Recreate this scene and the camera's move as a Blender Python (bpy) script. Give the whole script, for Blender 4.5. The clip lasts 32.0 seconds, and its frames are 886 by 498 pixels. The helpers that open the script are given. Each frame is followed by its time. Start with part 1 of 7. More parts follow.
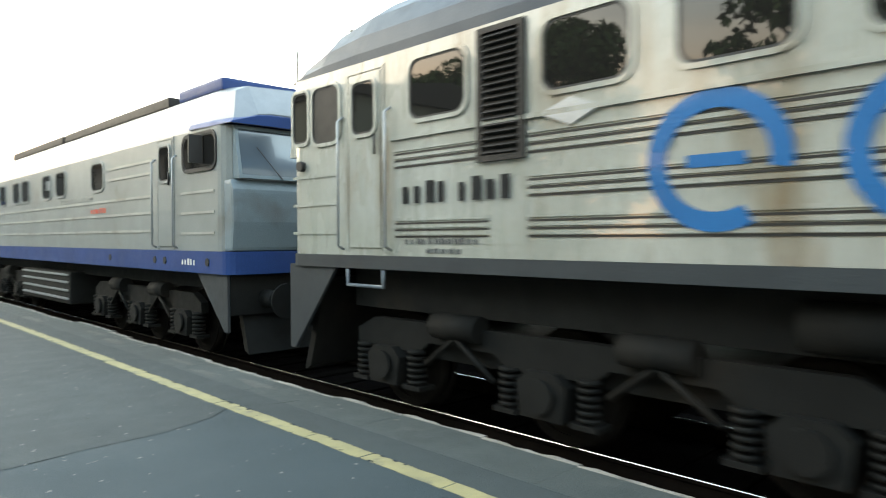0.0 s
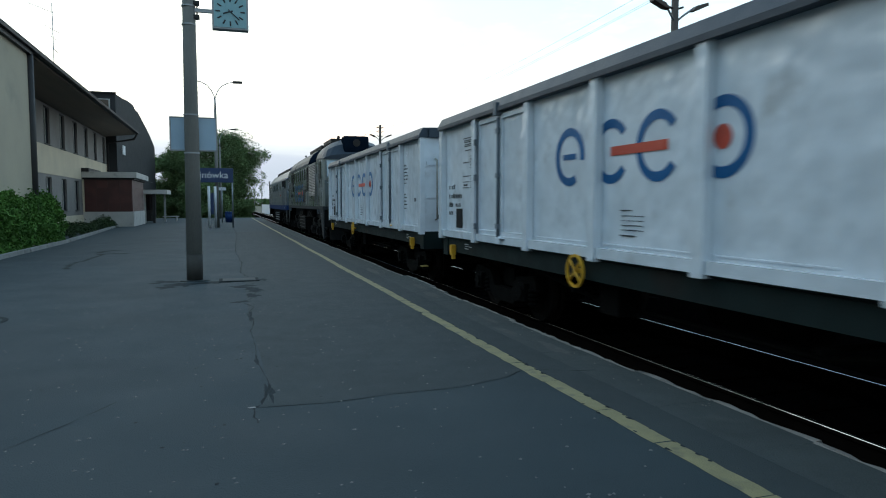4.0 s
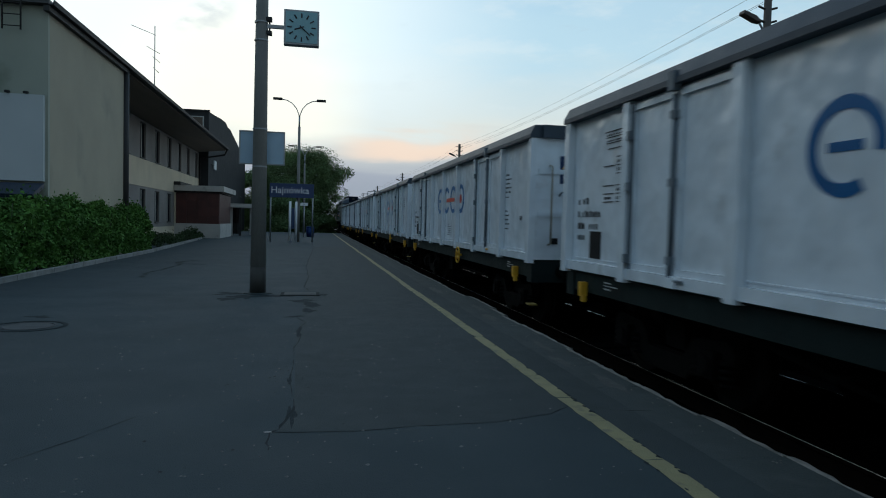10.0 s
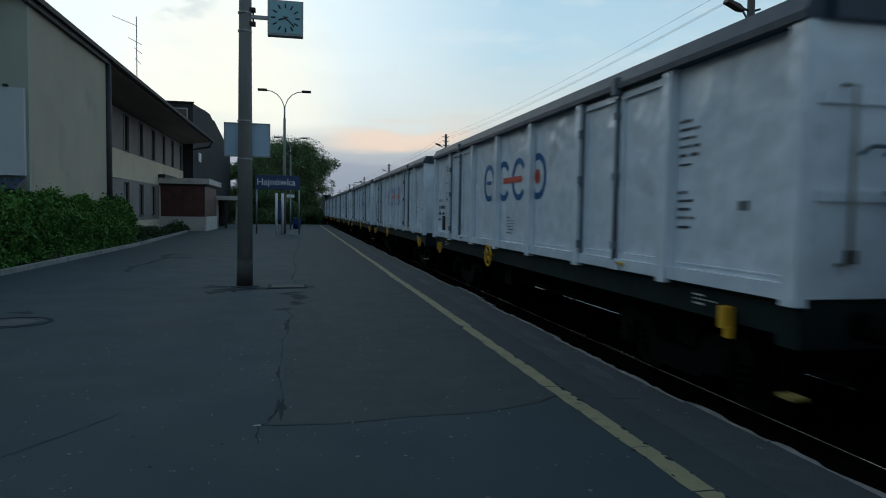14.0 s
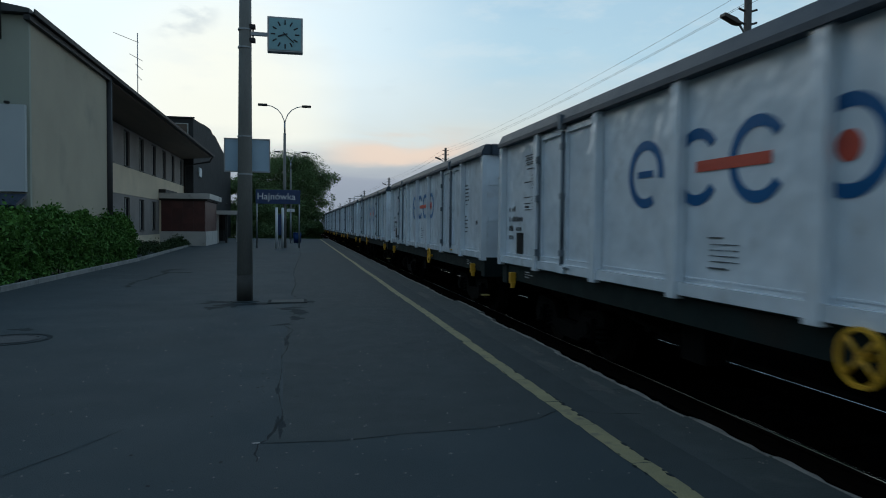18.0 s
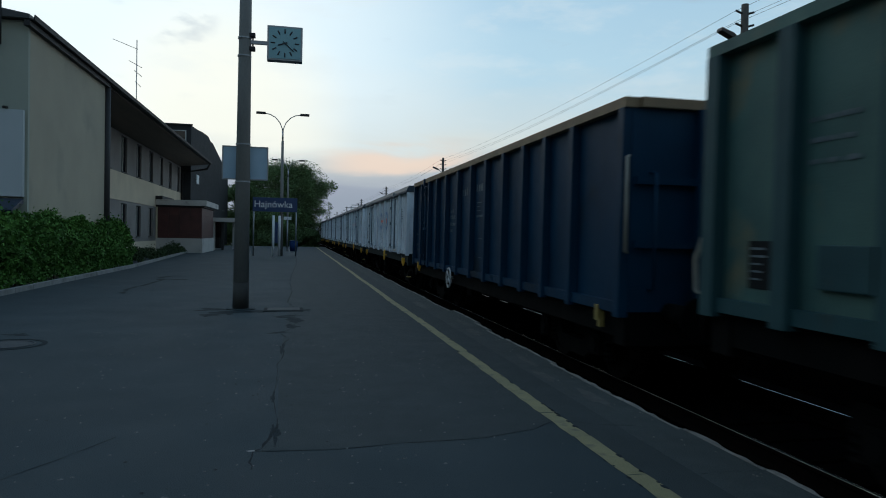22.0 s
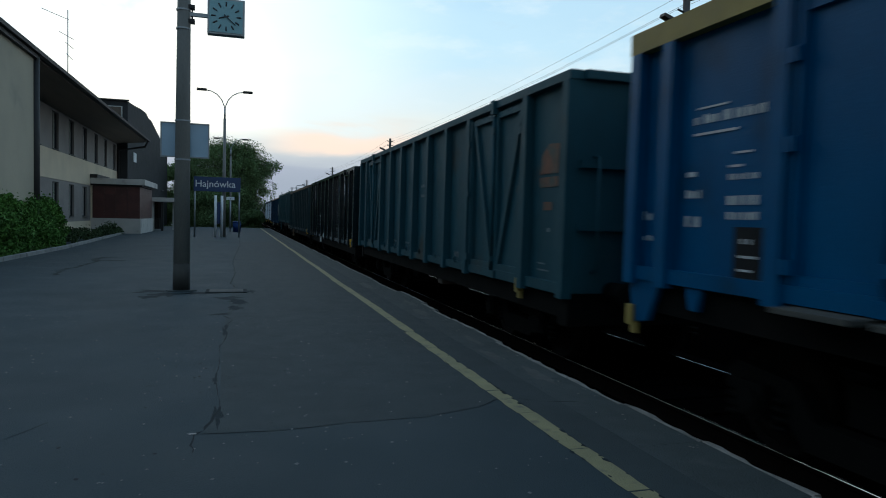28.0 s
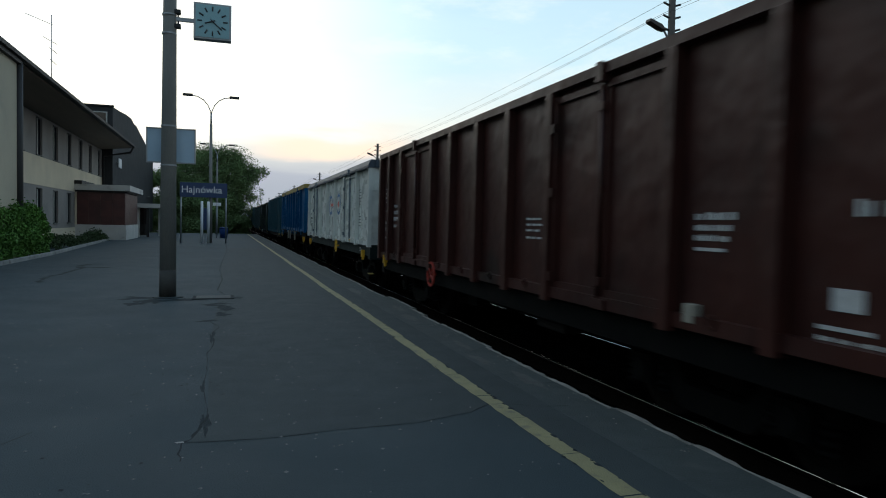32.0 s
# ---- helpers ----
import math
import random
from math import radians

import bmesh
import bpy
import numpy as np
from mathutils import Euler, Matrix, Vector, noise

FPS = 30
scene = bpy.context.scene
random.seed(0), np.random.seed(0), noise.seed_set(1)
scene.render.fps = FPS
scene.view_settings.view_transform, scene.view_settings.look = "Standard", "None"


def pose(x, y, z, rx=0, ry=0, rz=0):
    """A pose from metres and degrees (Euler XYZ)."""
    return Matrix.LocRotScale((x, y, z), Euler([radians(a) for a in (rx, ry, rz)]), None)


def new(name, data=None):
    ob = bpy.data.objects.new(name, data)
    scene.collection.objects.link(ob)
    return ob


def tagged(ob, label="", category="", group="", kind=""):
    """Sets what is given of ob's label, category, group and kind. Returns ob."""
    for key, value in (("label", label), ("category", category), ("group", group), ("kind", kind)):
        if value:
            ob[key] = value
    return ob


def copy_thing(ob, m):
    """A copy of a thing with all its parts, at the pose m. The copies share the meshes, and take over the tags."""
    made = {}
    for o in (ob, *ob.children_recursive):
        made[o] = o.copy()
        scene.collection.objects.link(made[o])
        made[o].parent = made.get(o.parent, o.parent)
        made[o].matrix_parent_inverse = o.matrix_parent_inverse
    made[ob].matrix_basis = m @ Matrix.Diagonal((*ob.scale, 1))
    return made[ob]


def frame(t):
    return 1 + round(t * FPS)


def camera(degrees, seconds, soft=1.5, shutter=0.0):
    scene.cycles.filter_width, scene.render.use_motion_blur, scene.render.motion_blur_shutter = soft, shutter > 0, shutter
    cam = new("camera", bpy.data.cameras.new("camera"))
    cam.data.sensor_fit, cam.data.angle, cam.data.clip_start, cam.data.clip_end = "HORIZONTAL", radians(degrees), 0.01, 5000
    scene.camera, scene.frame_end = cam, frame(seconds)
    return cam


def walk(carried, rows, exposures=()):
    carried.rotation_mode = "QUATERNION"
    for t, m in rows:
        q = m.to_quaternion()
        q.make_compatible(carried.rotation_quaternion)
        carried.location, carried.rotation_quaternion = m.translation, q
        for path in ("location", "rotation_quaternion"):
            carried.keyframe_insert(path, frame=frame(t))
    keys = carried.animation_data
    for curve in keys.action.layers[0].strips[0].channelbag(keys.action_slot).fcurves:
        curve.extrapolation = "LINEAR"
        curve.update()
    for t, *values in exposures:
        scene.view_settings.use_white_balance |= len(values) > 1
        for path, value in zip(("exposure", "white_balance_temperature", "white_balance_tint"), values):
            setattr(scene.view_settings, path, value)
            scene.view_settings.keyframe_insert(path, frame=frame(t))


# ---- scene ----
cam = camera(66.54, 32.0, soft=1.0, shutter=0.3)
# seconds, x, y, z in metres; yaw, pitch, roll in degrees
PATH = [
    (0.0, -0.825, -0.666, 1.675, -44.30, -1.00, 0.25),
    (0.3, -0.784, -0.666, 1.646, -36.24, -1.19, -0.11),
    (0.5, -0.776, -0.675, 1.640, -31.78, -1.43, 0.04),
    (0.6, -0.775, -0.676, 1.640, -30.71, -1.52, -0.85),
    (1.0, -0.771, -0.680, 1.638, -26.66, -1.98, -0.96),
    (1.3, -0.753, -0.674, 1.637, -24.48, -1.93, -0.77),
    (1.5, -0.742, -0.671, 1.637, -23.46, -1.94, -0.74),
    (1.6, -0.729, -0.663, 1.633, -22.32, -1.95, -0.88),
    (2.0, -0.678, -0.632, 1.616, -18.94, -3.55, -0.36),
    (2.5, -0.624, -0.544, 1.616, -21.73, -3.98, 0.30),
    (4.5, -0.371, -0.304, 1.614, -15.89, -3.60, -0.56),
    (5.0, -0.286, -0.243, 1.612, -13.37, -3.34, -1.90),
    (5.5, -0.153, -0.183, 1.613, -9.47, -3.61, -3.24),
    (6.0, -0.073, -0.082, 1.604, -11.59, -4.01, -0.66),
    (6.5, -0.024, -0.018, 1.598, -12.34, -3.73, -0.90),
    (7.0, 0.013, 0.004, 1.606, -10.89, -4.24, -1.26),
    (7.5, 0.019, 0.008, 1.602, -10.50, -3.84, -0.70),
    (8.0, 0.018, 0.009, 1.599, -10.96, -3.05, -0.80),
    (8.5, 0.020, -0.006, 1.613, -10.81, -3.72, -0.74),
    (9.0, 0.024, -0.006, 1.608, -10.97, -2.66, -1.08),
    (9.5, 0.022, 0.006, 1.603, -10.40, -2.09, -1.20),
    (10.0, 0.026, 0.000, 1.590, -10.94, -2.27, -1.41),
    (10.5, 0.023, 0.002, 1.601, -10.47, -2.99, -1.12),
    (11.0, 0.019, -0.000, 1.602, -10.54, -3.10, -1.09),
    (11.5, 0.015, 0.008, 1.598, -10.49, -2.61, -1.00),
    (12.0, 0.024, 0.002, 1.600, -10.92, -2.63, -0.92),
    (12.5, 0.028, 0.007, 1.599, -11.07, -2.78, -0.89),
    (13.0, 0.027, 0.011, 1.598, -11.21, -3.05, -0.66),
    (13.5, 0.024, -0.000, 1.604, -11.30, -3.09, -0.84),
    (14.0, 0.026, -0.009, 1.600, -12.02, -3.07, -0.85),
    (14.5, 0.037, -0.008, 1.603, -12.22, -2.92, -0.80),
    (16.5, 0.034, -0.006, 1.607, -12.72, -3.17, -0.75),
    (17.0, 0.038, -0.007, 1.611, -13.47, -3.19, -0.83),
    (17.5, 0.030, -0.008, 1.614, -13.18, -2.68, -0.93),
    (18.0, 0.037, -0.014, 1.620, -12.00, -1.96, -0.53),
    (18.5, 0.034, 0.001, 1.612, -11.82, -1.31, -0.85),
    (19.0, 0.027, -0.010, 1.613, -11.71, -1.18, -1.15),
    (19.5, 0.025, -0.020, 1.613, -11.63, -0.90, -1.20),
    (20.0, 0.027, -0.013, 1.613, -11.80, -1.00, -1.21),
    (20.5, 0.030, -0.026, 1.612, -12.13, -1.36, -1.50),
    (21.0, 0.036, -0.036, 1.615, -12.52, -1.21, -0.95),
    (21.5, 0.034, -0.025, 1.621, -12.74, -1.32, -1.12),
    (22.0, 0.026, -0.032, 1.621, -12.29, -1.13, -1.18),
    (22.5, 0.033, -0.031, 1.609, -11.94, -1.33, -1.07),
    (23.0, 0.031, -0.008, 1.610, -11.85, -2.36, -1.15),
    (23.5, 0.030, -0.012, 1.616, -12.07, -1.84, -1.51),
    (24.0, 0.035, -0.039, 1.625, -12.60, -2.26, -1.94),
    (24.5, 0.041, -0.040, 1.612, -13.05, -1.82, -1.12),
    (25.0, 0.039, -0.031, 1.606, -13.53, -2.61, -1.11),
    (25.5, 0.036, -0.032, 1.614, -13.96, -2.95, -1.31),
    (27.5, 0.034, -0.015, 1.603, -16.70, -1.77, -1.52),
    (28.0, 0.036, -0.007, 1.598, -16.77, -2.58, -1.42),
    (28.5, 0.038, -0.010, 1.600, -16.89, -2.67, -0.63),
    (29.0, 0.036, 0.016, 1.588, -17.20, -2.29, -0.89),
    (29.5, 0.042, 0.036, 1.596, -16.07, -2.85, -0.92),
    (30.0, 0.041, 0.006, 1.597, -16.46, -2.93, -1.06),
    (30.5, 0.032, 0.027, 1.601, -17.16, -2.91, -1.03),
    (31.0, 0.035, 0.021, 1.588, -17.48, -3.14, -0.94),
    (31.5, 0.035, 0.024, 1.597, -17.41, -2.80, -1.31),
    (32.0, 0.028, 0.020, 1.595, -17.81, -2.13, -1.18),
]
# seconds, stops, kelvin, tint
EXPOSURES = [(0.0, 2.85, 8300, 5), (1.0, 2.2, 7500, 2), (2.0, 1.42, 6900, -1), (2.5, 1.3, 6700, -1), (4.5, 0.5, 6200, -1), (5.0, 0.28, 6150, -1), (6.0, 0.03, 6150, -1), (7.5, 0.02, 6150, 0), (10.0, -0.16, 6100, 0), (13.0, -0.25, 6050, 0), (17.0, -0.24, 6000, 0), (20.0, -0.42, 5950, 0), (22.0, -0.27, 5950, 0), (23.0, -0.22, 5950, 0), (25.0, -0.1, 5950, 0), (28.0, 0.04, 6000, 0), (30.0, 0.07, 6250, 1), (31.0, 0.08, 6450, 1), (32.0, 0.19, 6450, 2)]
walk(cam, [(t, pose(x, y, z, 90 + pitch, roll, yaw)) for t, x, y, z, yaw, pitch, roll in PATH], EXPOSURES)


# ---- sky and light ----
def build_world():
    world = bpy.data.worlds.new("dusk_sky")
    scene.world = world
    world.use_nodes = True
    nt = world.node_tree
    nt.nodes.clear()
    out = nt.nodes.new("ShaderNodeOutputWorld")
    bg = nt.nodes.new("ShaderNodeBackground")
    sky = nt.nodes.new("ShaderNodeTexSky")
    sky.sky_type = "NISHITA"
    sky.sun_disc = False
    sky.sun_elevation = radians(2.5)
    sky.sun_rotation = radians(-40)
    sky.air_density, sky.dust_density, sky.ozone_density = 1.0, 1.5, 2.0
    gain = nt.nodes.new("ShaderNodeVectorMath")
    gain.operation = "SCALE"
    gain.inputs["Scale"].default_value = 0.085
    nt.links.new(sky.outputs[0], gain.inputs[0])
    # thin cloud veil: colour by height above the horizon, broken by stretched noise
    tc = nt.nodes.new("ShaderNodeTexCoord")
    sep = nt.nodes.new("ShaderNodeSeparateXYZ")
    nt.links.new(tc.outputs["Generated"], sep.inputs[0])
    ramp = nt.nodes.new("ShaderNodeValToRGB")
    cr = ramp.color_ramp
    stops = [(0.0, (0.37, 0.39, 0.47)), (0.06, (0.43, 0.44, 0.52)), (0.10, (0.68, 0.66, 0.66)), (0.135, (0.84, 0.83, 0.80)), (0.25, (0.62, 0.79, 0.92)), (0.45, (0.42, 0.62, 0.85)), (1.0, (0.27, 0.42, 0.66))]
    while len(cr.elements) < len(stops):
        cr.elements.new(0.5)
    for e, (p, c) in zip(cr.elements, stops):
        e.position, e.color = p, (*c, 1)
    mp = nt.nodes.new("ShaderNodeMapping")
    mp.inputs["Scale"].default_value = (2.0, 2.0, 11.0)
    nt.links.new(tc.outputs["Generated"], mp.inputs[0])
    nz = nt.nodes.new("ShaderNodeTexNoise")
    nz.inputs["Scale"].default_value = 1.3
    nz.inputs["Detail"].default_value = 5
    nz.inputs["Distortion"].default_value = 0.4
    nt.links.new(mp.outputs[0], nz.inputs["Vector"])
    # the noise lifts and lowers the bands a little
    off = nt.nodes.new("ShaderNodeMath")
    off.operation = "MULTIPLY_ADD"
    off.inputs[1].default_value = 0.13
    nt.links.new(nz.outputs[0], off.inputs[0])
    nt.links.new(sep.outputs[2], off.inputs[2])
    sub = nt.nodes.new("ShaderNodeMath")
    sub.operation = "SUBTRACT"
    sub.inputs[1].default_value = 0.065
    nt.links.new(off.outputs[0], sub.inputs[0])
    nt.links.new(sub.outputs[0], ramp.inputs[0])

    def toward(az, el, lo, hi, v0=0.0, v1=1.0, smooth=True):
        """A factor that grows towards one direction of the sky."""
        d = nt.nodes.new("ShaderNodeVectorMath")
        d.operation = "DOT_PRODUCT"
        a, e = radians(az), radians(el)
        d.inputs[1].default_value = (math.sin(a) * math.cos(e), math.cos(a) * math.cos(e), math.sin(e))
        nt.links.new(tc.outputs["Generated"], d.inputs[0])
        return mapped(d.outputs["Value"], lo, hi, v0, v1, smooth)

    def mapped(src, lo, hi, v0=0.0, v1=1.0, smooth=True):
        r = nt.nodes.new("ShaderNodeMapRange")
        r.interpolation_type = "SMOOTHSTEP" if smooth else "LINEAR"
        for k, v in zip((1, 2, 3, 4), (lo, hi, v0, v1)):
            r.inputs[k].default_value = v
        nt.links.new(src, r.inputs[0])
        return r.outputs[0]

    def times(p, q):
        m = nt.nodes.new("ShaderNodeMath")
        m.operation = "MULTIPLY"
        nt.links.new(p, m.inputs[0])
        nt.links.new(q, m.inputs[1])
        return m.outputs[0]

    def blend(f, p, colour):
        x = nt.nodes.new("ShaderNodeMix")
        x.data_type = "RGBA"
        nt.links.new(f, x.inputs[0])
        nt.links.new(p, x.inputs[6])
        x.inputs[7].default_value = (*colour, 1)
        return x.outputs[2]

    height = sub.outputs[0]
    # white glow above the set sun, orange low down beside it, a pink streak further along
    col = blend(times(toward(-24, 16, 0.74, 0.975, 0.0, 0.97), mapped(height, 0.09, 0.20)), ramp.outputs[0], (1.10, 1.12, 1.145))
    col = blend(times(toward(-60, 4, 0.84, 0.985, 0.0, 0.9), mapped(height, 0.38, 0.08)), col, (1.05, 0.66, 0.36))
    low = times(mapped(height, 0.085, 0.105), mapped(height, 0.14, 0.112))
    col = blend(times(times(toward(8.5, 6.4, 0.991, 0.9995, 0.0, 0.8), low), mapped(nz.outputs[0], 0.36, 0.52, 0.35, 1.0)), col, (1.12, 0.80, 0.63))
    col = blend(times(toward(-6, 8.5, 0.980, 0.9992, 0.0, 0.85), mapped(height, 0.09, 0.14)), col, (1.22, 1.10, 0.95))
    # small grey clouds
    nz2 = nt.nodes.new("ShaderNodeTexNoise")
    nz2.inputs["Scale"].default_value = 3.4
    nz2.inputs["Detail"].default_value = 7
    nz2.inputs["Roughness"].default_value = 0.6
    mp2 = nt.nodes.new("ShaderNodeMapping")
    mp2.inputs["Scale"].default_value = (1.6, 1.6, 5.0)
    nt.links.new(tc.outputs["Generated"], mp2.inputs[0])
    nt.links.new(mp2.outputs[0], nz2.inputs["Vector"])
    col = blend(times(mapped(nz2.outputs[0], 0.60, 0.72, 0.0, 0.35), mapped(height, 0.12, 0.3)), col, (0.55, 0.60, 0.68))
    col = blend(times(mapped(nz2.outputs[0], 0.50, 0.34, 0.0, 0.30), mapped(height, 0.10, 0.25)), col, (0.95, 0.95, 0.96))
    # a few small grey clouds high above the roof
    nz3 = nt.nodes.new("ShaderNodeTexNoise")
    nz3.inputs["Scale"].default_value = 13.0
    nz3.inputs["Detail"].default_value = 5
    mp3 = nt.nodes.new("ShaderNodeMapping")
    mp3.inputs["Scale"].default_value = (1.0, 1.0, 2.2)
    mp3.inputs["Location"].default_value = (0.3, 0.1, 0.62)
    nt.links.new(tc.outputs["Generated"], mp3.inputs[0])
    nt.links.new(mp3.outputs[0], nz3.inputs["Vector"])
    col = blend(times(mapped(nz3.outputs[0], 0.50, 0.64, 0.0, 0.5), toward(-9.4, 16.7, 0.9982, 0.9997)), col, (0.60, 0.63, 0.70))
    # towards the set sun the veil is brighter
    gl = toward(-20, 8, -0.6, 1.0, 0.68, 1.12, False)
    veil = nt.nodes.new("ShaderNodeVectorMath")
    veil.operation = "SCALE"
    nt.links.new(col, veil.inputs[0])
    nt.links.new(gl, veil.inputs["Scale"])
    mix = nt.nodes.new("ShaderNodeMix")
    mix.data_type = "RGBA"
    mix.inputs[0].default_value = 0.96
    nt.links.new(gain.outputs[0], mix.inputs[6])
    nt.links.new(veil.outputs[0], mix.inputs[7])
    nt.links.new(mix.outputs[2], bg.inputs[0])
    bg.inputs[1].default_value = 1.0
    nt.links.new(bg.outputs[0], out.inputs[0])


build_world()


# ---- materials ----
MATS = {}


def surf(name, c1, c2=None, rough=0.6, metal=0.0, scale=2.0, bump=0.15, bscale=60.0, stretch=(1, 1, 1), dirt=None, dirt_amount=0.0, dirt_scale=1.2, vary=0.0, spec=0.5, coat=0.0, bump_dist=0.02, bdetail=4, island=0.0):
    """A procedural surface: two colours mixed by a coarse and a fine noise, a dirt colour in patches, fine relief."""
    m = bpy.data.materials.new(name)
    m.use_nodes = True
    nt = m.node_tree
    b = nt.nodes["Principled BSDF"]
    tc = nt.nodes.new("ShaderNodeTexCoord")
    mp = nt.nodes.new("ShaderNodeMapping")
    mp.inputs["Scale"].default_value = stretch
    nt.links.new(tc.outputs["Object"], mp.inputs[0])

    def nz(s, detail=6, vec=mp):
        n = nt.nodes.new("ShaderNodeTexNoise")
        n.inputs["Scale"].default_value = s
        n.inputs["Detail"].default_value = detail
        nt.links.new(vec.outputs[0 if vec is mp else "Object"], n.inputs["Vector"])
        return n

    def mixc(f, a, c):
        x = nt.nodes.new("ShaderNodeMix")
        x.data_type = "RGBA"
        for sock, v in ((0, f), (6, a), (7, c)):
            if isinstance(v, (tuple, list)):
                x.inputs[sock].default_value = (*v, 1)
            else:
                nt.links.new(v, x.inputs[sock])
        return x.outputs[2]

    def ramp(src, lo, hi):
        r = nt.nodes.new("ShaderNodeMapRange")
        r.inputs[1].default_value, r.inputs[2].default_value = lo, hi
        nt.links.new(src, r.inputs[0])
        return r.outputs[0]

    c2 = c2 or tuple(v * 0.8 for v in c1)
    col = mixc(ramp(nz(scale).outputs[0], 0.3, 0.7), c1, c2)
    fine = nz(bscale, bdetail)
    hsv = nt.nodes.new("ShaderNodeHueSaturation")
    nt.links.new(col, hsv.inputs["Color"])
    add = nt.nodes.new("ShaderNodeMath")
    add.operation = "MULTIPLY_ADD"
    add.inputs[1].default_value, add.inputs[2].default_value = 0.35, 0.83
    nt.links.new(fine.outputs[0], add.inputs[0])
    val = add.outputs[0]
    if vary:
        info = nt.nodes.new("ShaderNodeObjectInfo")
        v2 = nt.nodes.new("ShaderNodeMath")
        v2.operation = "MULTIPLY_ADD"
        v2.inputs[1].default_value = vary
        nt.links.new(info.outputs["Random"], v2.inputs[0])
        nt.links.new(val, v2.inputs[2])
        v3 = nt.nodes.new("ShaderNodeMath")
        v3.operation = "SUBTRACT"
        v3.inputs[1].default_value = vary / 2
        nt.links.new(v2.outputs[0], v3.inputs[0])
        val = v3.outputs[0]
    if island:
        geo = nt.nodes.new("ShaderNodeNewGeometry")
        v4 = nt.nodes.new("ShaderNodeMath")
        v4.operation = "MULTIPLY_ADD"
        v4.inputs[1].default_value, v4.inputs[2].default_value = island, 1 - island / 2
        nt.links.new(geo.outputs["Random Per Island"], v4.inputs[0])
        v5 = nt.nodes.new("ShaderNodeMath")
        v5.operation = "MULTIPLY"
        nt.links.new(v4.outputs[0], v5.inputs[0])
        nt.links.new(val, v5.inputs[1])
        val = v5.outputs[0]
    nt.links.new(val, hsv.inputs["Value"])
    col = hsv.outputs[0]
    if dirt:
        d = nz(dirt_scale, 8)
        col = mixc(ramp(d.outputs[0], 0.72 - 0.4 * dirt_amount, 0.86 - 0.3 * dirt_amount), col, dirt)
    nt.links.new(col, b.inputs["Base Color"])
    rr = nt.nodes.new("ShaderNodeMapRange")
    rr.inputs[3].default_value, rr.inputs[4].default_value = max(0.02, rough - 0.12), min(1.0, rough + 0.12)
    nt.links.new(nz(scale * 3.1).outputs[0], rr.inputs[0])
    nt.links.new(rr.outputs[0], b.inputs["Roughness"])
    b.inputs["Metallic"].default_value = metal
    b.inputs["Specular IOR Level"].default_value = spec
    b.inputs["Coat Weight"].default_value = coat
    if bump:
        bp = nt.nodes.new("ShaderNodeBump")
        bp.inputs["Strength"].default_value = bump
        bp.inputs["Distance"].default_value = bump_dist
        nt.links.new(fine.outputs[0], bp.inputs["Height"])
        nt.links.new(bp.outputs[0], b.inputs["Normal"])
    MATS[name] = m
    return m


def glass(name, tint, rough=0.03, coat=1.0):
    """Dark window glass: a glossy sheet over a dark interior."""
    m = surf(name, tint, rough=rough + 0.1, scale=0.8, bump=0.02, bscale=1.5, spec=0.9 if coat else 0.5)
    b = m.node_tree.nodes["Principled BSDF"]
    b.inputs["IOR"].default_value = 1.7 if coat else 1.5
    if not coat:
        for ln in list(b.inputs["Roughness"].links):
            m.node_tree.links.remove(ln)
        b.inputs["Roughness"].default_value = 0.02
    b.inputs["Coat Weight"].default_value = coat
    b.inputs["Coat Roughness"].default_value = rough
    return m


ASPHALT = surf("asphalt", (0.0262, 0.0425, 0.0485), (0.0175, 0.0300, 0.0345), 0.82, scale=0.4, bump=0.4, bscale=90, dirt=(0.043, 0.057, 0.061), dirt_amount=0.2, dirt_scale=0.5, spec=0.4)
ASPHALT_DARK = surf("asphalt_patch", (0.0325, 0.0430, 0.0440), (0.0265, 0.0355, 0.0365), 0.85, scale=1.0, bump=0.4, bscale=90, spec=0.4)
CRACK = surf("crack_fill", (0.0150, 0.0210, 0.0228), rough=0.95, bump=0.3, spec=0.2)
CONCRETE = surf("concrete", (0.20, 0.195, 0.18), (0.12, 0.118, 0.11), 0.85, scale=3, bump=0.4, bscale=40, dirt=(0.06, 0.055, 0.05), dirt_amount=0.35, dirt_scale=2)
CONCRETE_POLE = surf("concrete_pole", (0.22, 0.21, 0.19), (0.165, 0.16, 0.145), 0.85, scale=2, bump=0.4, bscale=50, stretch=(1, 1, 0.3), dirt=(0.10, 0.095, 0.085), dirt_amount=0.12)
TAR = surf("tarred_concrete", (0.062, 0.057, 0.048), (0.040, 0.037, 0.032), 0.9, scale=3, bump=0.4, bscale=50, dirt=(0.024, 0.022, 0.019), dirt_amount=0.35)
YELLOW_LINE = surf("worn_yellow_paint", (0.29, 0.25, 0.12), (0.22, 0.195, 0.10), 0.75, scale=4, bump=0.4, bscale=70, dirt=(0.10, 0.095, 0.08), dirt_amount=0.34, dirt_scale=5)
# shade under the train is put into the near-black bed, sleeper and rail colours
BALLAST_SHADED = surf("ballast", (0.0045, 0.004, 0.0037), (0.0025, 0.0025, 0.0025), 0.98, scale=8, bump=1.0, bscale=22, spec=0.0)
SOIL = surf("soil_and_grass", (0.05, 0.06, 0.028), (0.09, 0.075, 0.045), 0.95, scale=0.25, bump=0.6, bscale=12)
SLEEPER_SHADED = surf("sleeper", (0.0045, 0.004, 0.0038), (0.003, 0.0028, 0.0025), 0.95, scale=5, bump=0.4, bscale=40, spec=0.0)
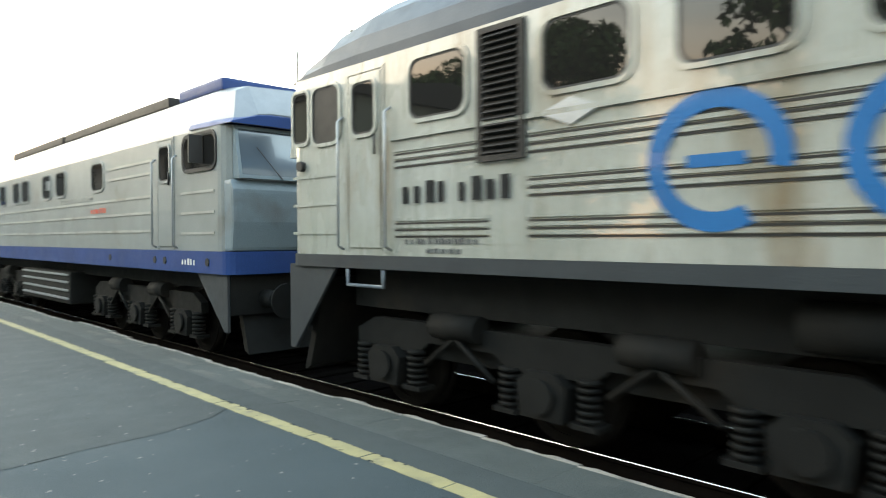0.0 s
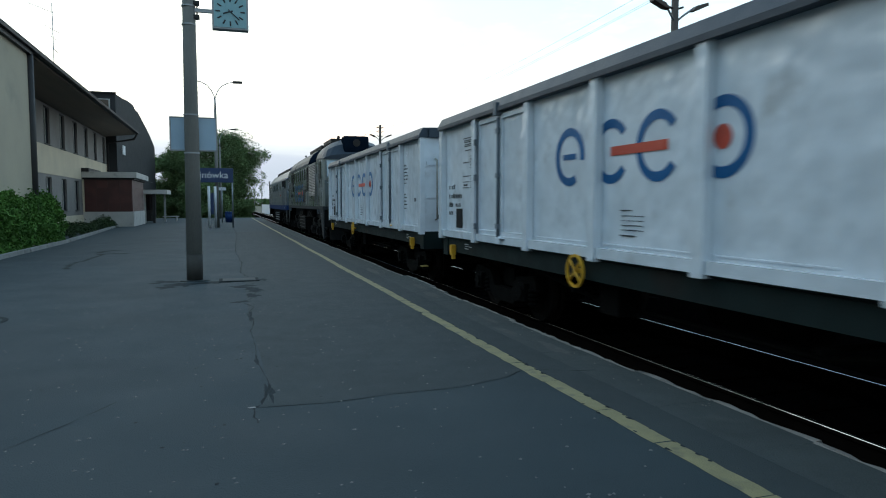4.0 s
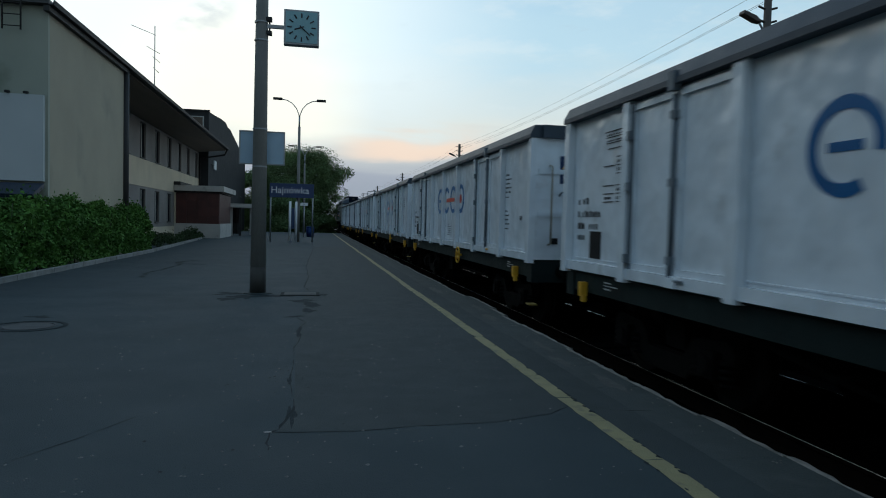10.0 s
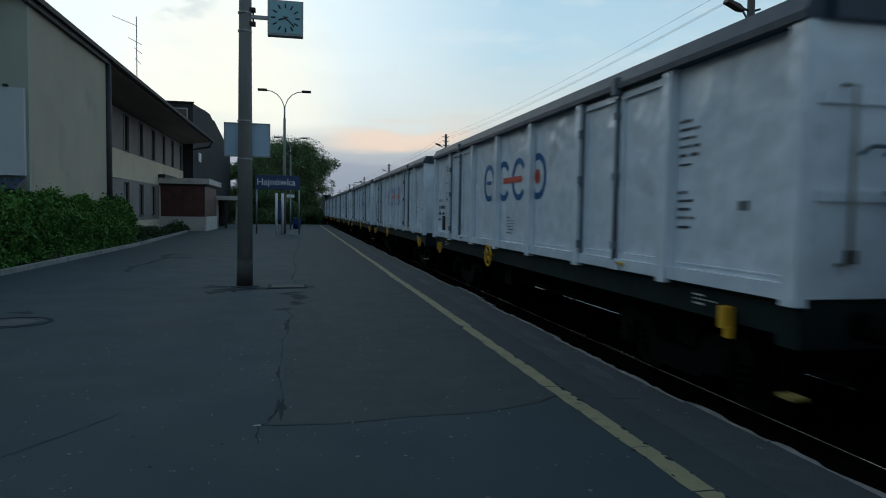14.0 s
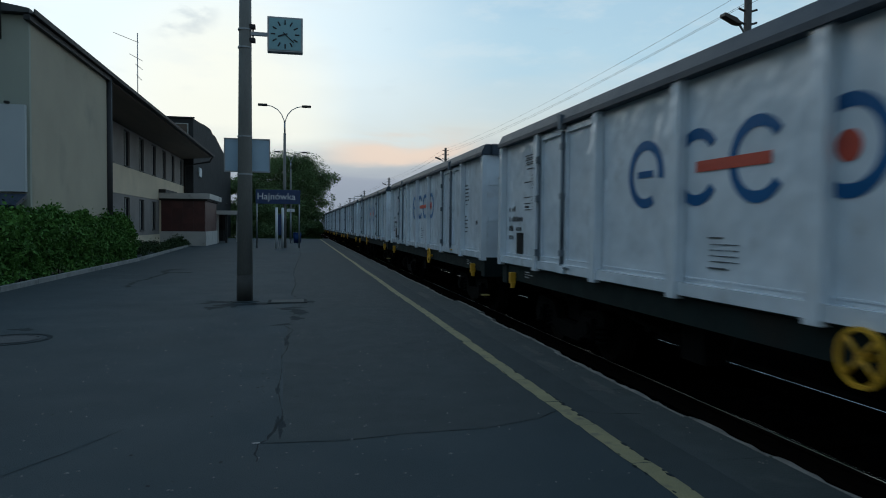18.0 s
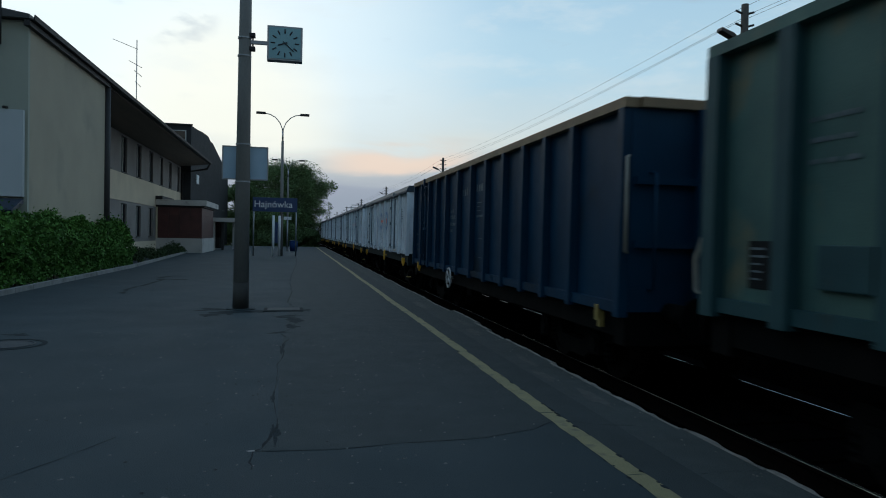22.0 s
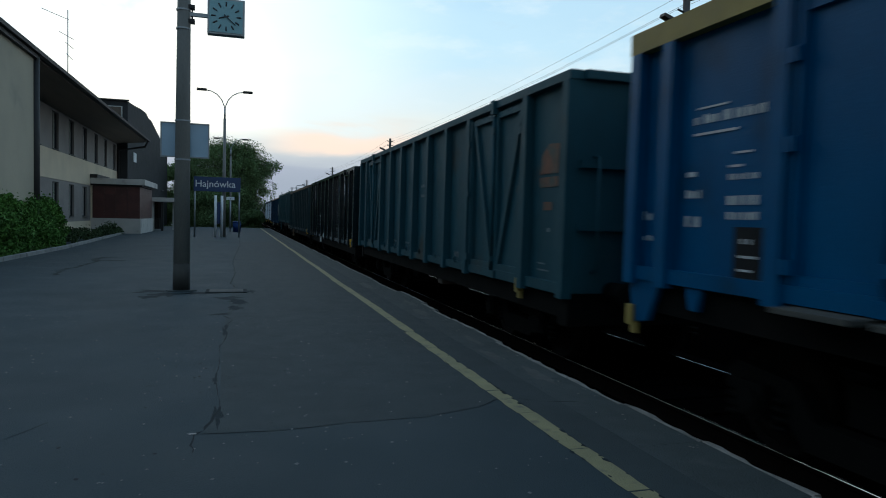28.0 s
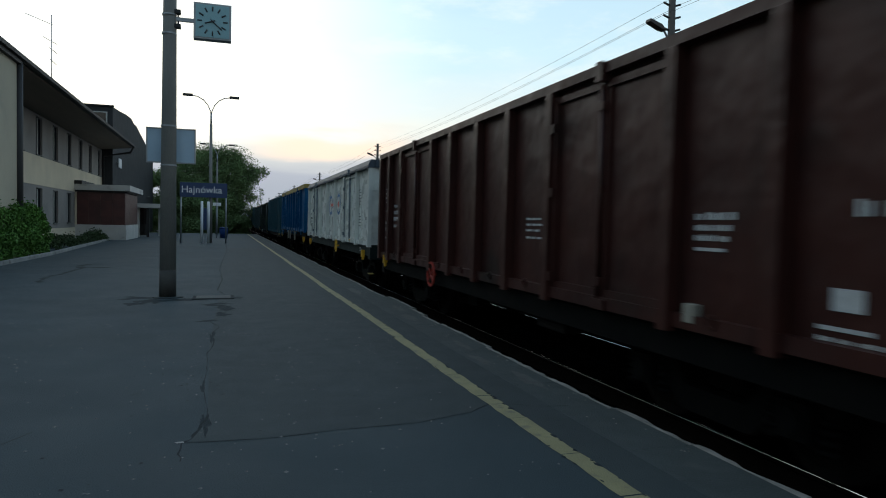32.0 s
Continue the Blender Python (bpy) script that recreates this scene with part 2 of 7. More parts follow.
RAIL_SIDE_SHADED = surf("rail_rust_shaded", (0.008, 0.0062, 0.005), (0.0055, 0.0045, 0.004), 0.95, scale=6, spec=0.0)
RAIL_TOP = surf("rail_polished", (0.50, 0.50, 0.50), (0.4, 0.4, 0.4), 0.12, 1.0, scale=3, bump=0.02, stretch=(1, 0.05, 1))
WHITE = surf("white_wagon_paint", (0.77, 0.80, 0.83), (0.70, 0.74, 0.78), 0.22, scale=0.9, bump=1.0, bscale=3.0, bump_dist=0.04, bdetail=1.5, dirt=(0.44, 0.42, 0.40), dirt_amount=0.20, dirt_scale=1.3, coat=0.4)
WHITE_DULL = surf("dull_white_wagon_paint", (0.66, 0.66, 0.60), (0.57, 0.57, 0.52), 0.28, scale=0.9, bump=0.5, bscale=3.0, bump_dist=0.04, bdetail=1.5, dirt=(0.38, 0.35, 0.30), dirt_amount=0.26, dirt_scale=1.3, coat=0.3)
CAP = surf("dark_grey_rim_paint", (0.042, 0.058, 0.078), (0.032, 0.045, 0.062), 0.55, scale=1.5, spec=0.3)
# wagon underframe and wheel colours carry the shade beneath the wagons
FRAME_SHADED = surf("underframe_shade_black", (0.0035, 0.004, 0.004), (0.0055, 0.0055, 0.005), 0.85, scale=2, dirt=(0.009, 0.0075, 0.0065), dirt_amount=0.3, spec=0.06)
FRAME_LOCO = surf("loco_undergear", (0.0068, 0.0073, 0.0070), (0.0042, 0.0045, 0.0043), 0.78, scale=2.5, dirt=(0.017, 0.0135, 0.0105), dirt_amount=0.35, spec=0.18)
FRAME_GREEN = surf("underframe_dark_green", (0.012, 0.023, 0.0225), (0.008, 0.015, 0.015), 0.6, scale=2, dirt=(0.018, 0.017, 0.015), dirt_amount=0.2, spec=0.15)
IRON_SHADED = surf("wheel_iron_shaded", (0.007, 0.0062, 0.006), (0.011, 0.0095, 0.008), 0.85, 0.0, scale=4, dirt=(0.016, 0.011, 0.008), dirt_amount=0.2, spec=0.08)
NAVY = surf("navy_wagon_paint", (0.0045, 0.036, 0.076), (0.0040, 0.026, 0.055), 0.55, scale=1.2, dirt=(0.013, 0.024, 0.036), dirt_amount=0.3, spec=0.2)
BLUE = surf("blue_wagon_paint", (0.002, 0.082, 0.196), (0.002, 0.058, 0.143), 0.42, scale=1.2, dirt=(0.008, 0.041, 0.078), dirt_amount=0.3, spec=0.15)
GREEN = surf("faded_green_paint", (0.096, 0.172, 0.142), (0.054, 0.106, 0.094), 0.6, scale=1.4, dirt=(0.190, 0.160, 0.085), dirt_amount=0.42, dirt_scale=1.6, spec=0.3)
STEP_GREY = surf("worn_step_boards", (0.075, 0.074, 0.064), (0.045, 0.045, 0.040), 0.75, scale=4, spec=0.3)
GREEN_POST = surf("teal_green_paint", (0.030, 0.078, 0.082), (0.020, 0.056, 0.062), 0.65, scale=2, dirt=(0.05, 0.042, 0.03), dirt_amount=0.2, spec=0.3)
TEAL = surf("dull_teal_paint", (0.011, 0.064, 0.084), (0.009, 0.048, 0.063), 0.65, scale=1.4, dirt=(0.036, 0.044, 0.040), dirt_amount=0.3, spec=0.3)
RUST = surf("rusty_brown_paint", (0.050, 0.032, 0.022), (0.017, 0.024, 0.024), 0.7, scale=1.6, dirt=(0.046, 0.027, 0.016), dirt_amount=0.35, dirt_scale=1.4, spec=0.25)
BROWN = surf("red_brown_paint", (0.054, 0.0165, 0.0120), (0.034, 0.0112, 0.0092), 0.42, scale=1.3, bump=0.8, bscale=2.4, bump_dist=0.04, bdetail=2, dirt=(0.022, 0.011, 0.009), dirt_amount=0.35, spec=0.25)
BLACK = surf("black_wagon_paint", (0.0095, 0.0180, 0.0200), (0.0070, 0.0135, 0.0150), 0.16, scale=0.8, bump=0.8, bscale=2.2, dirt=(0.03, 0.027, 0.023), dirt_amount=0.2, coat=0.2)
RIM_YELLOW = surf("yellow_rim_paint", (0.30, 0.215, 0.05), (0.22, 0.16, 0.045), 0.65, scale=3, dirt=(0.09, 0.065, 0.035), dirt_amount=0.3)
SAFETY = surf("safety_yellow", (0.72, 0.40, 0.02), (0.60, 0.32, 0.02), 0.5, scale=3, dirt=(0.2, 0.12, 0.03), dirt_amount=0.2)
SAFETY_RED = surf("safety_red", (0.38, 0.035, 0.02), rough=0.5)
LOGO_BLUE = surf("emblem_blue", (0.006, 0.112, 0.300), (0.005, 0.090, 0.245), 0.4, spec=0.25, coat=0.2)
LOGO_RED = surf("emblem_red", (0.62, 0.075, 0.035), (0.5, 0.06, 0.03), 0.45)
INK = surf("dark_lettering", (0.035, 0.038, 0.042), (0.05, 0.052, 0.056), 0.6)
CHALK = surf("white_lettering", (0.60, 0.60, 0.58), (0.40, 0.40, 0.39), 0.7, scale=9)
CHALK_FADED = surf("faded_white_lettering", (0.17, 0.20, 0.21), (0.09, 0.11, 0.12), 0.7, scale=7)
WALL_BEIGE = surf("beige_render", (0.415, 0.365, 0.270), (0.35, 0.31, 0.232), 0.9, scale=0.5, bump=0.3, bscale=60, dirt=(0.26, 0.25, 0.195), dirt_amount=0.26, dirt_scale=0.45)
WALL_GREEN = surf("mossy_grey_render", (0.36, 0.365, 0.300), (0.29, 0.305, 0.250), 0.9, scale=0.6, bump=0.3, dirt=(0.15, 0.17, 0.125), dirt_amount=0.34, dirt_scale=0.6)
WALL_PANEL = surf("pale_grey_panel", (0.50, 0.52, 0.52), (0.44, 0.46, 0.465), 0.7, scale=0.6)
LEAN_TO = surf("lean_to_sheet", (0.016, 0.026, 0.048), (0.012, 0.020, 0.036), 0.5, scale=1.5)
# platform face concrete, with its shade under the edge put into the colour
FACE_SHADED = surf("shaded_concrete", (0.030, 0.029, 0.027), (0.015, 0.015, 0.014), 0.95, scale=2.5, bump=0.5, bscale=40, spec=0.2)
WALL_GREY = surf("grey_brown_render", (0.265, 0.240, 0.222), (0.21, 0.190, 0.177), 0.9, scale=0.8, bump=0.3)
WALL_CREAM = surf("cream_render", (0.64, 0.54, 0.39), (0.55, 0.465, 0.34), 0.9, scale=0.7, bump=0.25)
WALL_DARK = surf("dark_clinker", (0.038, 0.039, 0.040), (0.026, 0.027, 0.028), 0.85, scale=0.8, bump=0.4, bscale=18, spec=0.25)
SOFFIT = surf("soffit_boards", (0.21, 0.155, 0.112), (0.16, 0.122, 0.090), 0.8, scale=1, stretch=(1, 0.1, 1))
ROOF = surf("roof_sheet", (0.06, 0.058, 0.058), (0.045, 0.044, 0.045), 0.6, scale=1)
MAROON = surf("maroon_tiles", (0.090, 0.028, 0.023), (0.062, 0.021, 0.018), 0.45, scale=2, bump=0.1, vary=0.25)
WHITE_WALL = surf("white_render", (0.54, 0.505, 0.46), (0.45, 0.42, 0.385), 0.85, scale=1.2, dirt=(0.22, 0.20, 0.175), dirt_amount=0.28)
WINDOW = glass("dark_window", (0.014, 0.013, 0.012), coat=0.0)
WFRAME = surf("window_frame_white", (0.45, 0.44, 0.41), rough=0.6)
PIPE = surf("dark_pipe", (0.022, 0.021, 0.021), (0.030, 0.028, 0.027), rough=0.6, spec=0.3)
GALV = surf("galvanised_steel", (0.33, 0.34, 0.35), (0.26, 0.27, 0.28), 0.45, 0.6, scale=5)
SIGN_BLUE = surf("sign_blue", (0.008, 0.034, 0.11), (0.007, 0.028, 0.09), 0.4)
SIGN_WHITE = surf("sign_white", (0.78, 0.78, 0.78), rough=0.5)
BOARD_BACK = surf("board_back", (0.40, 0.52, 0.62), (0.34, 0.45, 0.55), 0.5)
LEAF = surf("hedge_leaf", (0.110, 0.222, 0.042), (0.055, 0.122, 0.025), 0.8, scale=1.6, bump=0, island=0.7, spec=0.2)
TREE_LEAF = surf("tree_leaf", (0.140, 0.200, 0.080), (0.085, 0.132, 0.054), 0.85, scale=0.45, bump=0, island=0.6, spec=0.15)
SHRUB_LEAF = surf("shrub_leaf", (0.060, 0.092, 0.036), (0.034, 0.052, 0.024), 0.85, scale=1.5, bump=0, island=0.6, spec=0.15)
BARK = surf("bark", (0.07, 0.055, 0.042), (0.045, 0.036, 0.03), 0.9, scale=4, bump=0.6, bscale=30, stretch=(1, 1, 0.25))
LOCO_WHITE = surf("loco_cream_white", (0.31, 0.31, 0.28), (0.23, 0.23, 0.203), 0.28, scale=1.6, stretch=(1, 1, 0.3), dirt=(0.15, 0.108, 0.064), dirt_amount=0.40, dirt_scale=1.9, coat=0.8)
LOCO_ROOF = surf("loco_roof_grey", (0.028, 0.041, 0.057), (0.021, 0.031, 0.044), 0.5, scale=1.2, dirt=(0.018, 0.020, 0.023), dirt_amount=0.3, spec=0.3)
LOCO_GREY = surf("loco_grey", (0.195, 0.205, 0.20), (0.155, 0.165, 0.16), 0.42, scale=1.0, dirt=(0.12, 0.11, 0.095), dirt_amount=0.25, coat=0.1)
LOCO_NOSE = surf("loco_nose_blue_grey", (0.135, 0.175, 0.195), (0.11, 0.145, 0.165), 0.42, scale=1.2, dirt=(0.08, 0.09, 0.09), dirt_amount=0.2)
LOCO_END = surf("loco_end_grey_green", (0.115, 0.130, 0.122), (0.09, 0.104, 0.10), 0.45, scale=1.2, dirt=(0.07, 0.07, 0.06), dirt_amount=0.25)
LOCO_SKIRT = surf("loco_skirt", (0.024, 0.030, 0.034), (0.017, 0.021, 0.025), 0.6, scale=2, dirt=(0.035, 0.03, 0.024), dirt_amount=0.25, spec=0.3)
LOCO_NAVY = surf("loco_navy", (0.006, 0.012, 0.022), (0.004, 0.008, 0.015), 0.85, scale=2, dirt=(0.010, 0.012, 0.015), dirt_amount=0.25, spec=0.0)
LOCO_BLUE = surf("loco_blue", (0.012, 0.042, 0.150), (0.010, 0.033, 0.115), 0.5, scale=1.5, spec=0.2)
LOUVRE = surf("louvre_dark", (0.014, 0.013, 0.012), (0.024, 0.020, 0.018), 0.6, scale=3, spec=0.3)
LOUVRE_PALE = surf("louvre_pale", (0.30, 0.295, 0.27), (0.22, 0.215, 0.195), 0.5, scale=2, dirt=(0.10, 0.08, 0.06), dirt_amount=0.3)
CAB_GLASS = glass("cab_glass", (0.05, 0.06, 0.065))
# the sky reflected in the windscreens is put into these two base colours
SCREEN_SKY = glass("painted_sky_screen_glass", (0.28, 0.37, 0.43))
SCREEN_SKY_DIM = glass("dim_painted_sky_screen_glass", (0.07, 0.10, 0.13))
LATCH = surf("latch_grey", (0.15, 0.175, 0.20), (0.10, 0.12, 0.14), 0.6, scale=3)
MANHOLE = surf("worn_cover", (0.058, 0.062, 0.063), (0.040, 0.044, 0.046), 0.85, scale=4, bump=0.4)
LAMP_LENS = glass("lamp_lens", (0.30, 0.31, 0.30))
WOOD_POLE = surf("wooden_pole", (0.10, 0.085, 0.07), (0.07, 0.06, 0.05), 0.9, scale=3, stretch=(1, 1, 0.15))
CLOCK_FACE = surf("clock_face", (0.26, 0.45, 0.48), (0.23, 0.40, 0.43), 0.35, scale=1)
PALE_WALL = surf("pale_wall", (0.50, 0.56, 0.60), (0.42, 0.48, 0.52), 0.8, scale=0.4)


# ---- mesh helpers ----
def part(name, bm, material, parent=None, label="", smooth=False):
    me = bpy.data.meshes.new(name)
    bm.to_mesh(me)
    bm.free()
    me.materials.append(material)
    if smooth:
        for p in me.polygons:
            p.use_smooth = True
    ob = new(name, me)
    ob.parent = parent
    if label:
        tagged(ob, label)
    return ob


def box(x0, x1, y0, y1, z0, z1, bm=None, bevel=0.0):
    own = bmesh.new()
    vs = [own.verts.new((x, y, z)) for x in (x0, x1) for y in (y0, y1) for z in (z0, z1)]
    for f in ((0, 1, 3, 2), (4, 6, 7, 5), (0, 4, 5, 1), (2, 3, 7, 6), (0, 2, 6, 4), (1, 5, 7, 3)):
        own.faces.new([vs[i] for i in f])
    bmesh.ops.recalc_face_normals(own, faces=own.faces)
    if bevel:
        bmesh.ops.bevel(own, geom=own.edges[:], offset=bevel, segments=2, profile=0.7, affect="EDGES")
    return merge(own, bm)


def merge(own, bm):
    if bm is None:
        return own
    idx = {}
    for v in own.verts:
        idx[v] = bm.verts.new(v.co)
    for f in own.faces:
        try:
            bm.faces.new([idx[v] for v in f.verts]).smooth = f.smooth
        except ValueError:
            pass
    own.free()
    return bm


def extrude(profile, axis, a, b, bm=None, bevel=0.0):
    """Prism of a closed profile. axis 'y': profile is (x, z); 'x': (y, z); 'z': (x, y)."""
    own = bmesh.new()
    put = {"y": lambda p, t: (p[0], t, p[1]), "x": lambda p, t: (t, p[0], p[1]), "z": lambda p, t: (p[0], p[1], t)}[axis]
    va = [own.verts.new(put(p, a)) for p in profile]
    vb = [own.verts.new(put(p, b)) for p in profile]
    own.faces.new(va)
    own.faces.new(vb[::-1])
    for i in range(len(profile)):
        j = (i + 1) % len(profile)
        own.faces.new((va[j], va[i], vb[i], vb[j]))
    bmesh.ops.recalc_face_normals(own, faces=own.faces)
    if bevel:
        bmesh.ops.bevel(own, geom=own.edges[:], offset=bevel, segments=2, profile=0.7, affect="EDGES")
    return merge(own, bm)


def rod(p, q, r, n=10, bm=None, r2=None):
    """A round bar from p to q."""
    p, q = Vector(p), Vector(q)
    own = bmesh.new()
    d = (q - p)
    rot = d.to_track_quat("Z", "Y").to_matrix()
    r2 = r if r2 is None else r2
    va, vb = [], []
    for i in range(n):
        a = 2 * math.pi * i / n
        c = Vector((math.cos(a), math.sin(a), 0))
        va.append(own.verts.new(p + rot @ (c * r)))
        vb.append(own.verts.new(q + rot @ (c * r2)))
    own.faces.new(va[::-1])
    own.faces.new(vb)
    for i in range(n):
        own.faces.new((va[i], va[(i + 1) % n], vb[(i + 1) % n], vb[i])).smooth = True
    return merge(own, bm)


def tube(pts, r, n=8, bm=None):
    """A bent round bar through the points, in one piece."""
    own = bmesh.new()
    ps = [Vector(p) for p in pts]
    rows = []
    side = None
    for i, p in enumerate(ps):
        d = (ps[min(i + 1, len(ps) - 1)] - ps[max(i - 1, 0)]).normalized()
        if side is None:
            side = d.orthogonal().normalized()
        side = (side - d * side.dot(d))
        side = side.normalized() if side.length > 1e-5 else d.orthogonal().normalized()
        up = d.cross(side)
        rows.append([own.verts.new(p + (side * math.cos(2 * math.pi * k / n) + up * math.sin(2 * math.pi * k / n)) * r) for k in range(n)])
    for a, b in zip(rows, rows[1:]):
        for k in range(n):
            own.faces.new((a[k], a[(k + 1) % n], b[(k + 1) % n], b[k])).smooth = True
    own.faces.new(rows[0][::-1])
    own.faces.new(rows[-1])
    return merge(own, bm)


def ring(c, r0, r1, axis, depth, a0=0.0, a1=360.0, n=28, bm=None, squeeze=1.0):
    """A flat ring or arc about c: axis 'x' lies in the y-z plane, 'y' in x-z, 'z' in x-y."""
    own = bmesh.new()
    full = abs(a1 - a0) >= 359.9
    rows = []
    for i in range(n + (0 if full else 1)):
        a = radians(a0 + (a1 - a0) * i / n)
        row = []
        for rr, h in ((r0, 0), (r1, 0), (r1, depth), (r0, depth)):
            u, v = rr * math.cos(a) * squeeze, rr * math.sin(a)
            d = {"x": (h, u, v), "y": (u, h, v), "z": (u, v, h)}[axis]
            row.append(own.verts.new((c[0] + d[0], c[1] + d[1], c[2] + d[2])))
        rows.append(row)
    k = len(rows)
    for i in range(k if full else k - 1):
        A, B = rows[i], rows[(i + 1) % k]
        for j in range(4):
            own.faces.new((A[j], A[(j + 1) % 4], B[(j + 1) % 4], B[j]))
    if not full:
        own.faces.new(rows[0])
        own.faces.new(rows[-1][::-1])
    bmesh.ops.recalc_face_normals(own, faces=own.faces)
    return merge(own, bm)


def round_rect(u0, u1, v0, v1, r, n=4):
    """Corner points of a rectangle with rounded corners."""
    pts = []
    for cu, cv, a0 in ((u1 - r, v1 - r, 0), (u0 + r, v1 - r, 90), (u0 + r, v0 + r, 180), (u1 - r, v0 + r, 270)):
        for k in range(n + 1):
            a = radians(a0 + 90 * k / n)
            pts.append((cu + r * math.cos(a), cv + r * math.sin(a)))
    return pts


def frame_x(x0, x1, outer, inner, bm=None):
    """A flat frame between two outlines with as many points, in the y-z plane."""
    own = bmesh.new()
    rows = [[own.verts.new((x, p[0], p[1])) for p in pts] for x, pts in ((x0, outer), (x1, outer), (x1, inner), (x0, inner))]
    k = len(outer)
    for a, b in zip(rows, rows[1:] + rows[:1]):
        for i in range(k):
            own.faces.new((a[i], a[(i + 1) % k], b[(i + 1) % k], b[i]))
    bmesh.ops.recalc_face_normals(own, faces=own.faces)
    return merge(own, bm)


def disc(c, r, axis, depth, n=20, bm=None):
    q = list(c)
    q["xyz".index(axis)] += depth
    return rod(c, q, r, n, bm)


def thing(name, label, category, group="", at=None):
    e = new(name)
    e.empty_display_size = 0.2
    tagged(e, label, category, group)
    if at is not None:
        e.matrix_basis = at
    return e


def structure(name, bm, material, label=""):
    ob = part(name, bm, material, None, label)
    return tagged(ob, kind="structure")


KERB = surf("kerb_concrete", (0.30, 0.29, 0.27), (0.20, 0.19, 0.175), 0.85, scale=3, bump=0.4, bscale=40, dirt=(0.10, 0.09, 0.075), dirt_amount=0.3, dirt_scale=2, vary=0.25)

FADED_MARK = surf("faded_rust_mark", (0.17, 0.065, 0.035), (0.09, 0.06, 0.04), 0.7, scale=4, dirt=(0.05, 0.07, 0.06), dirt_amount=0.6, dirt_scale=5)
RIM_TAN = surf("tan_rim_paint", (0.27, 0.18, 0.095), (0.19, 0.125, 0.07), 0.65, scale=3, dirt=(0.08, 0.055, 0.035), dirt_amount=0.3)
HANDRAIL = surf("worn_handrail", (0.34, 0.31, 0.25), (0.24, 0.22, 0.18), 0.6, scale=4)
STATION_GLASS = surf("station_window_dark", (0.012, 0.014, 0.018), (0.008, 0.009, 0.012), 0.7, scale=0.7, bump=0.02, spec=0.03)
RUST_RIM = surf("orange_brown_rim", (0.14, 0.078, 0.035), (0.07, 0.042, 0.023), 0.75, scale=2.5, stretch=(1, 0.2, 1), dirt=(0.05, 0.035, 0.025), dirt_amount=0.3)
DARK_TEAL = surf("dark_teal_posts", (0.016, 0.040, 0.044), (0.012, 0.030, 0.034), 0.65, scale=2, dirt=(0.036, 0.029, 0.022), dirt_amount=0.25, spec=0.3)
RUSTY_LAMP = surf("rusty_lamp", (0.085, 0.062, 0.050), (0.055, 0.042, 0.036), 0.6, scale=3)
BOARD_BLACK = surf("chalk_board_black", (0.008, 0.009, 0.010), (0.012, 0.013, 0.014), 0.7, scale=4, spec=0.15)
LEADER_ROOF = surf("leader_roof_grey", (0.125, 0.140, 0.152), (0.095, 0.108, 0.12), 0.4, scale=1.2, dirt=(0.06, 0.065, 0.07), dirt_amount=0.3)

# ---- ground, platform, track ----
EDGE = 3.35          # platform edge
TRACK = 4.987        # track centre line
RAIL_Z = -0.20       # top of rail
CAR_Z = -0.25        # datum of the rolling stock
Y0, Y1 = -14.0, 80.0  # platform ends

structure("ground", box(-900, 900, -900, 2200, -1.6, -0.62), SOIL, "bare soil and grass reaching the horizon")


def build_platform():
    # asphalt sheet with a slight fall towards the edge slabs
    bm = bmesh.new()
    xs = [-60, -30, -12, -7.2, -6.9, -4, -2.2, -1, -0.2, 0.6, 1.5, 2.2, 2.75]
    ys = [Y0 + (Y1 - Y0) * i / 94 for i in range(95)]
    grid = [[bm.verts.new((x, y, 0.0004 * noise.noise(Vector((x * 0.6, y * 0.5, 0))))) for x in xs] for y in ys]
    for r0, r1 in zip(grid, grid[1:]):
        for i in range(len(xs) - 1):
            bm.faces.new((r0[i], r0[i + 1], r1[i + 1], r1[i])).smooth = True
    ob = structure("pavement", bm, ASPHALT, "worn grey asphalt platform with cracks and patches")
    structure("platform_body", box(-60, 3.10, Y0, Y1, -0.9, -0.05), CONCRETE)
    return ob


PAVEMENT = build_platform()


def build_track():
    prof = [(TRACK - 1.75, -0.63), (TRACK - 1.5, -0.40), (TRACK + 1.6, -0.40), (TRACK + 2.6, -0.63)]
    bed = structure("track_bed", extrude(prof, "y", -60, 900), BALLAST_SHADED, "ballast between the rails, painted dark for the shade there")
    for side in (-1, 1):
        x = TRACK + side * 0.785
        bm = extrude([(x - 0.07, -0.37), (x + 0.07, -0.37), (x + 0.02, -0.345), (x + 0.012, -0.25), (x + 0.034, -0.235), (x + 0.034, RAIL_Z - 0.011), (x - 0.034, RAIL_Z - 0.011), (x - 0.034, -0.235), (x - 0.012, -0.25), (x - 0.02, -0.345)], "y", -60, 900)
        rail = structure("rail", bm, RAIL_SIDE_SHADED, "rusty steel rail with painted-in shade and a polished head")
        part("rail_head", extrude([(x - 0.013, RAIL_Z - 0.012), (x - 0.010, RAIL_Z - 0.0055), (x - 0.005, RAIL_Z - 0.0015), (x + 0.002, RAIL_Z), (x + 0.016, RAIL_Z - 0.002), (x + 0.024, RAIL_Z - 0.012)], "y", -60, 900), RAIL_TOP, rail)
    me = None
    for i in range(150):
        bm = None
        if me is None:
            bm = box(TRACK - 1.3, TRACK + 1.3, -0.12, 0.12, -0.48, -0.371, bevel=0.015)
            ob = part("sleeper", bm, SLEEPER_SHADED, bed)
            me = ob.data
        else:
            ob = new("sleeper", me)
            ob.parent = bed
        ob.location = (0, -12 + i * 0.62, 0)


build_track()


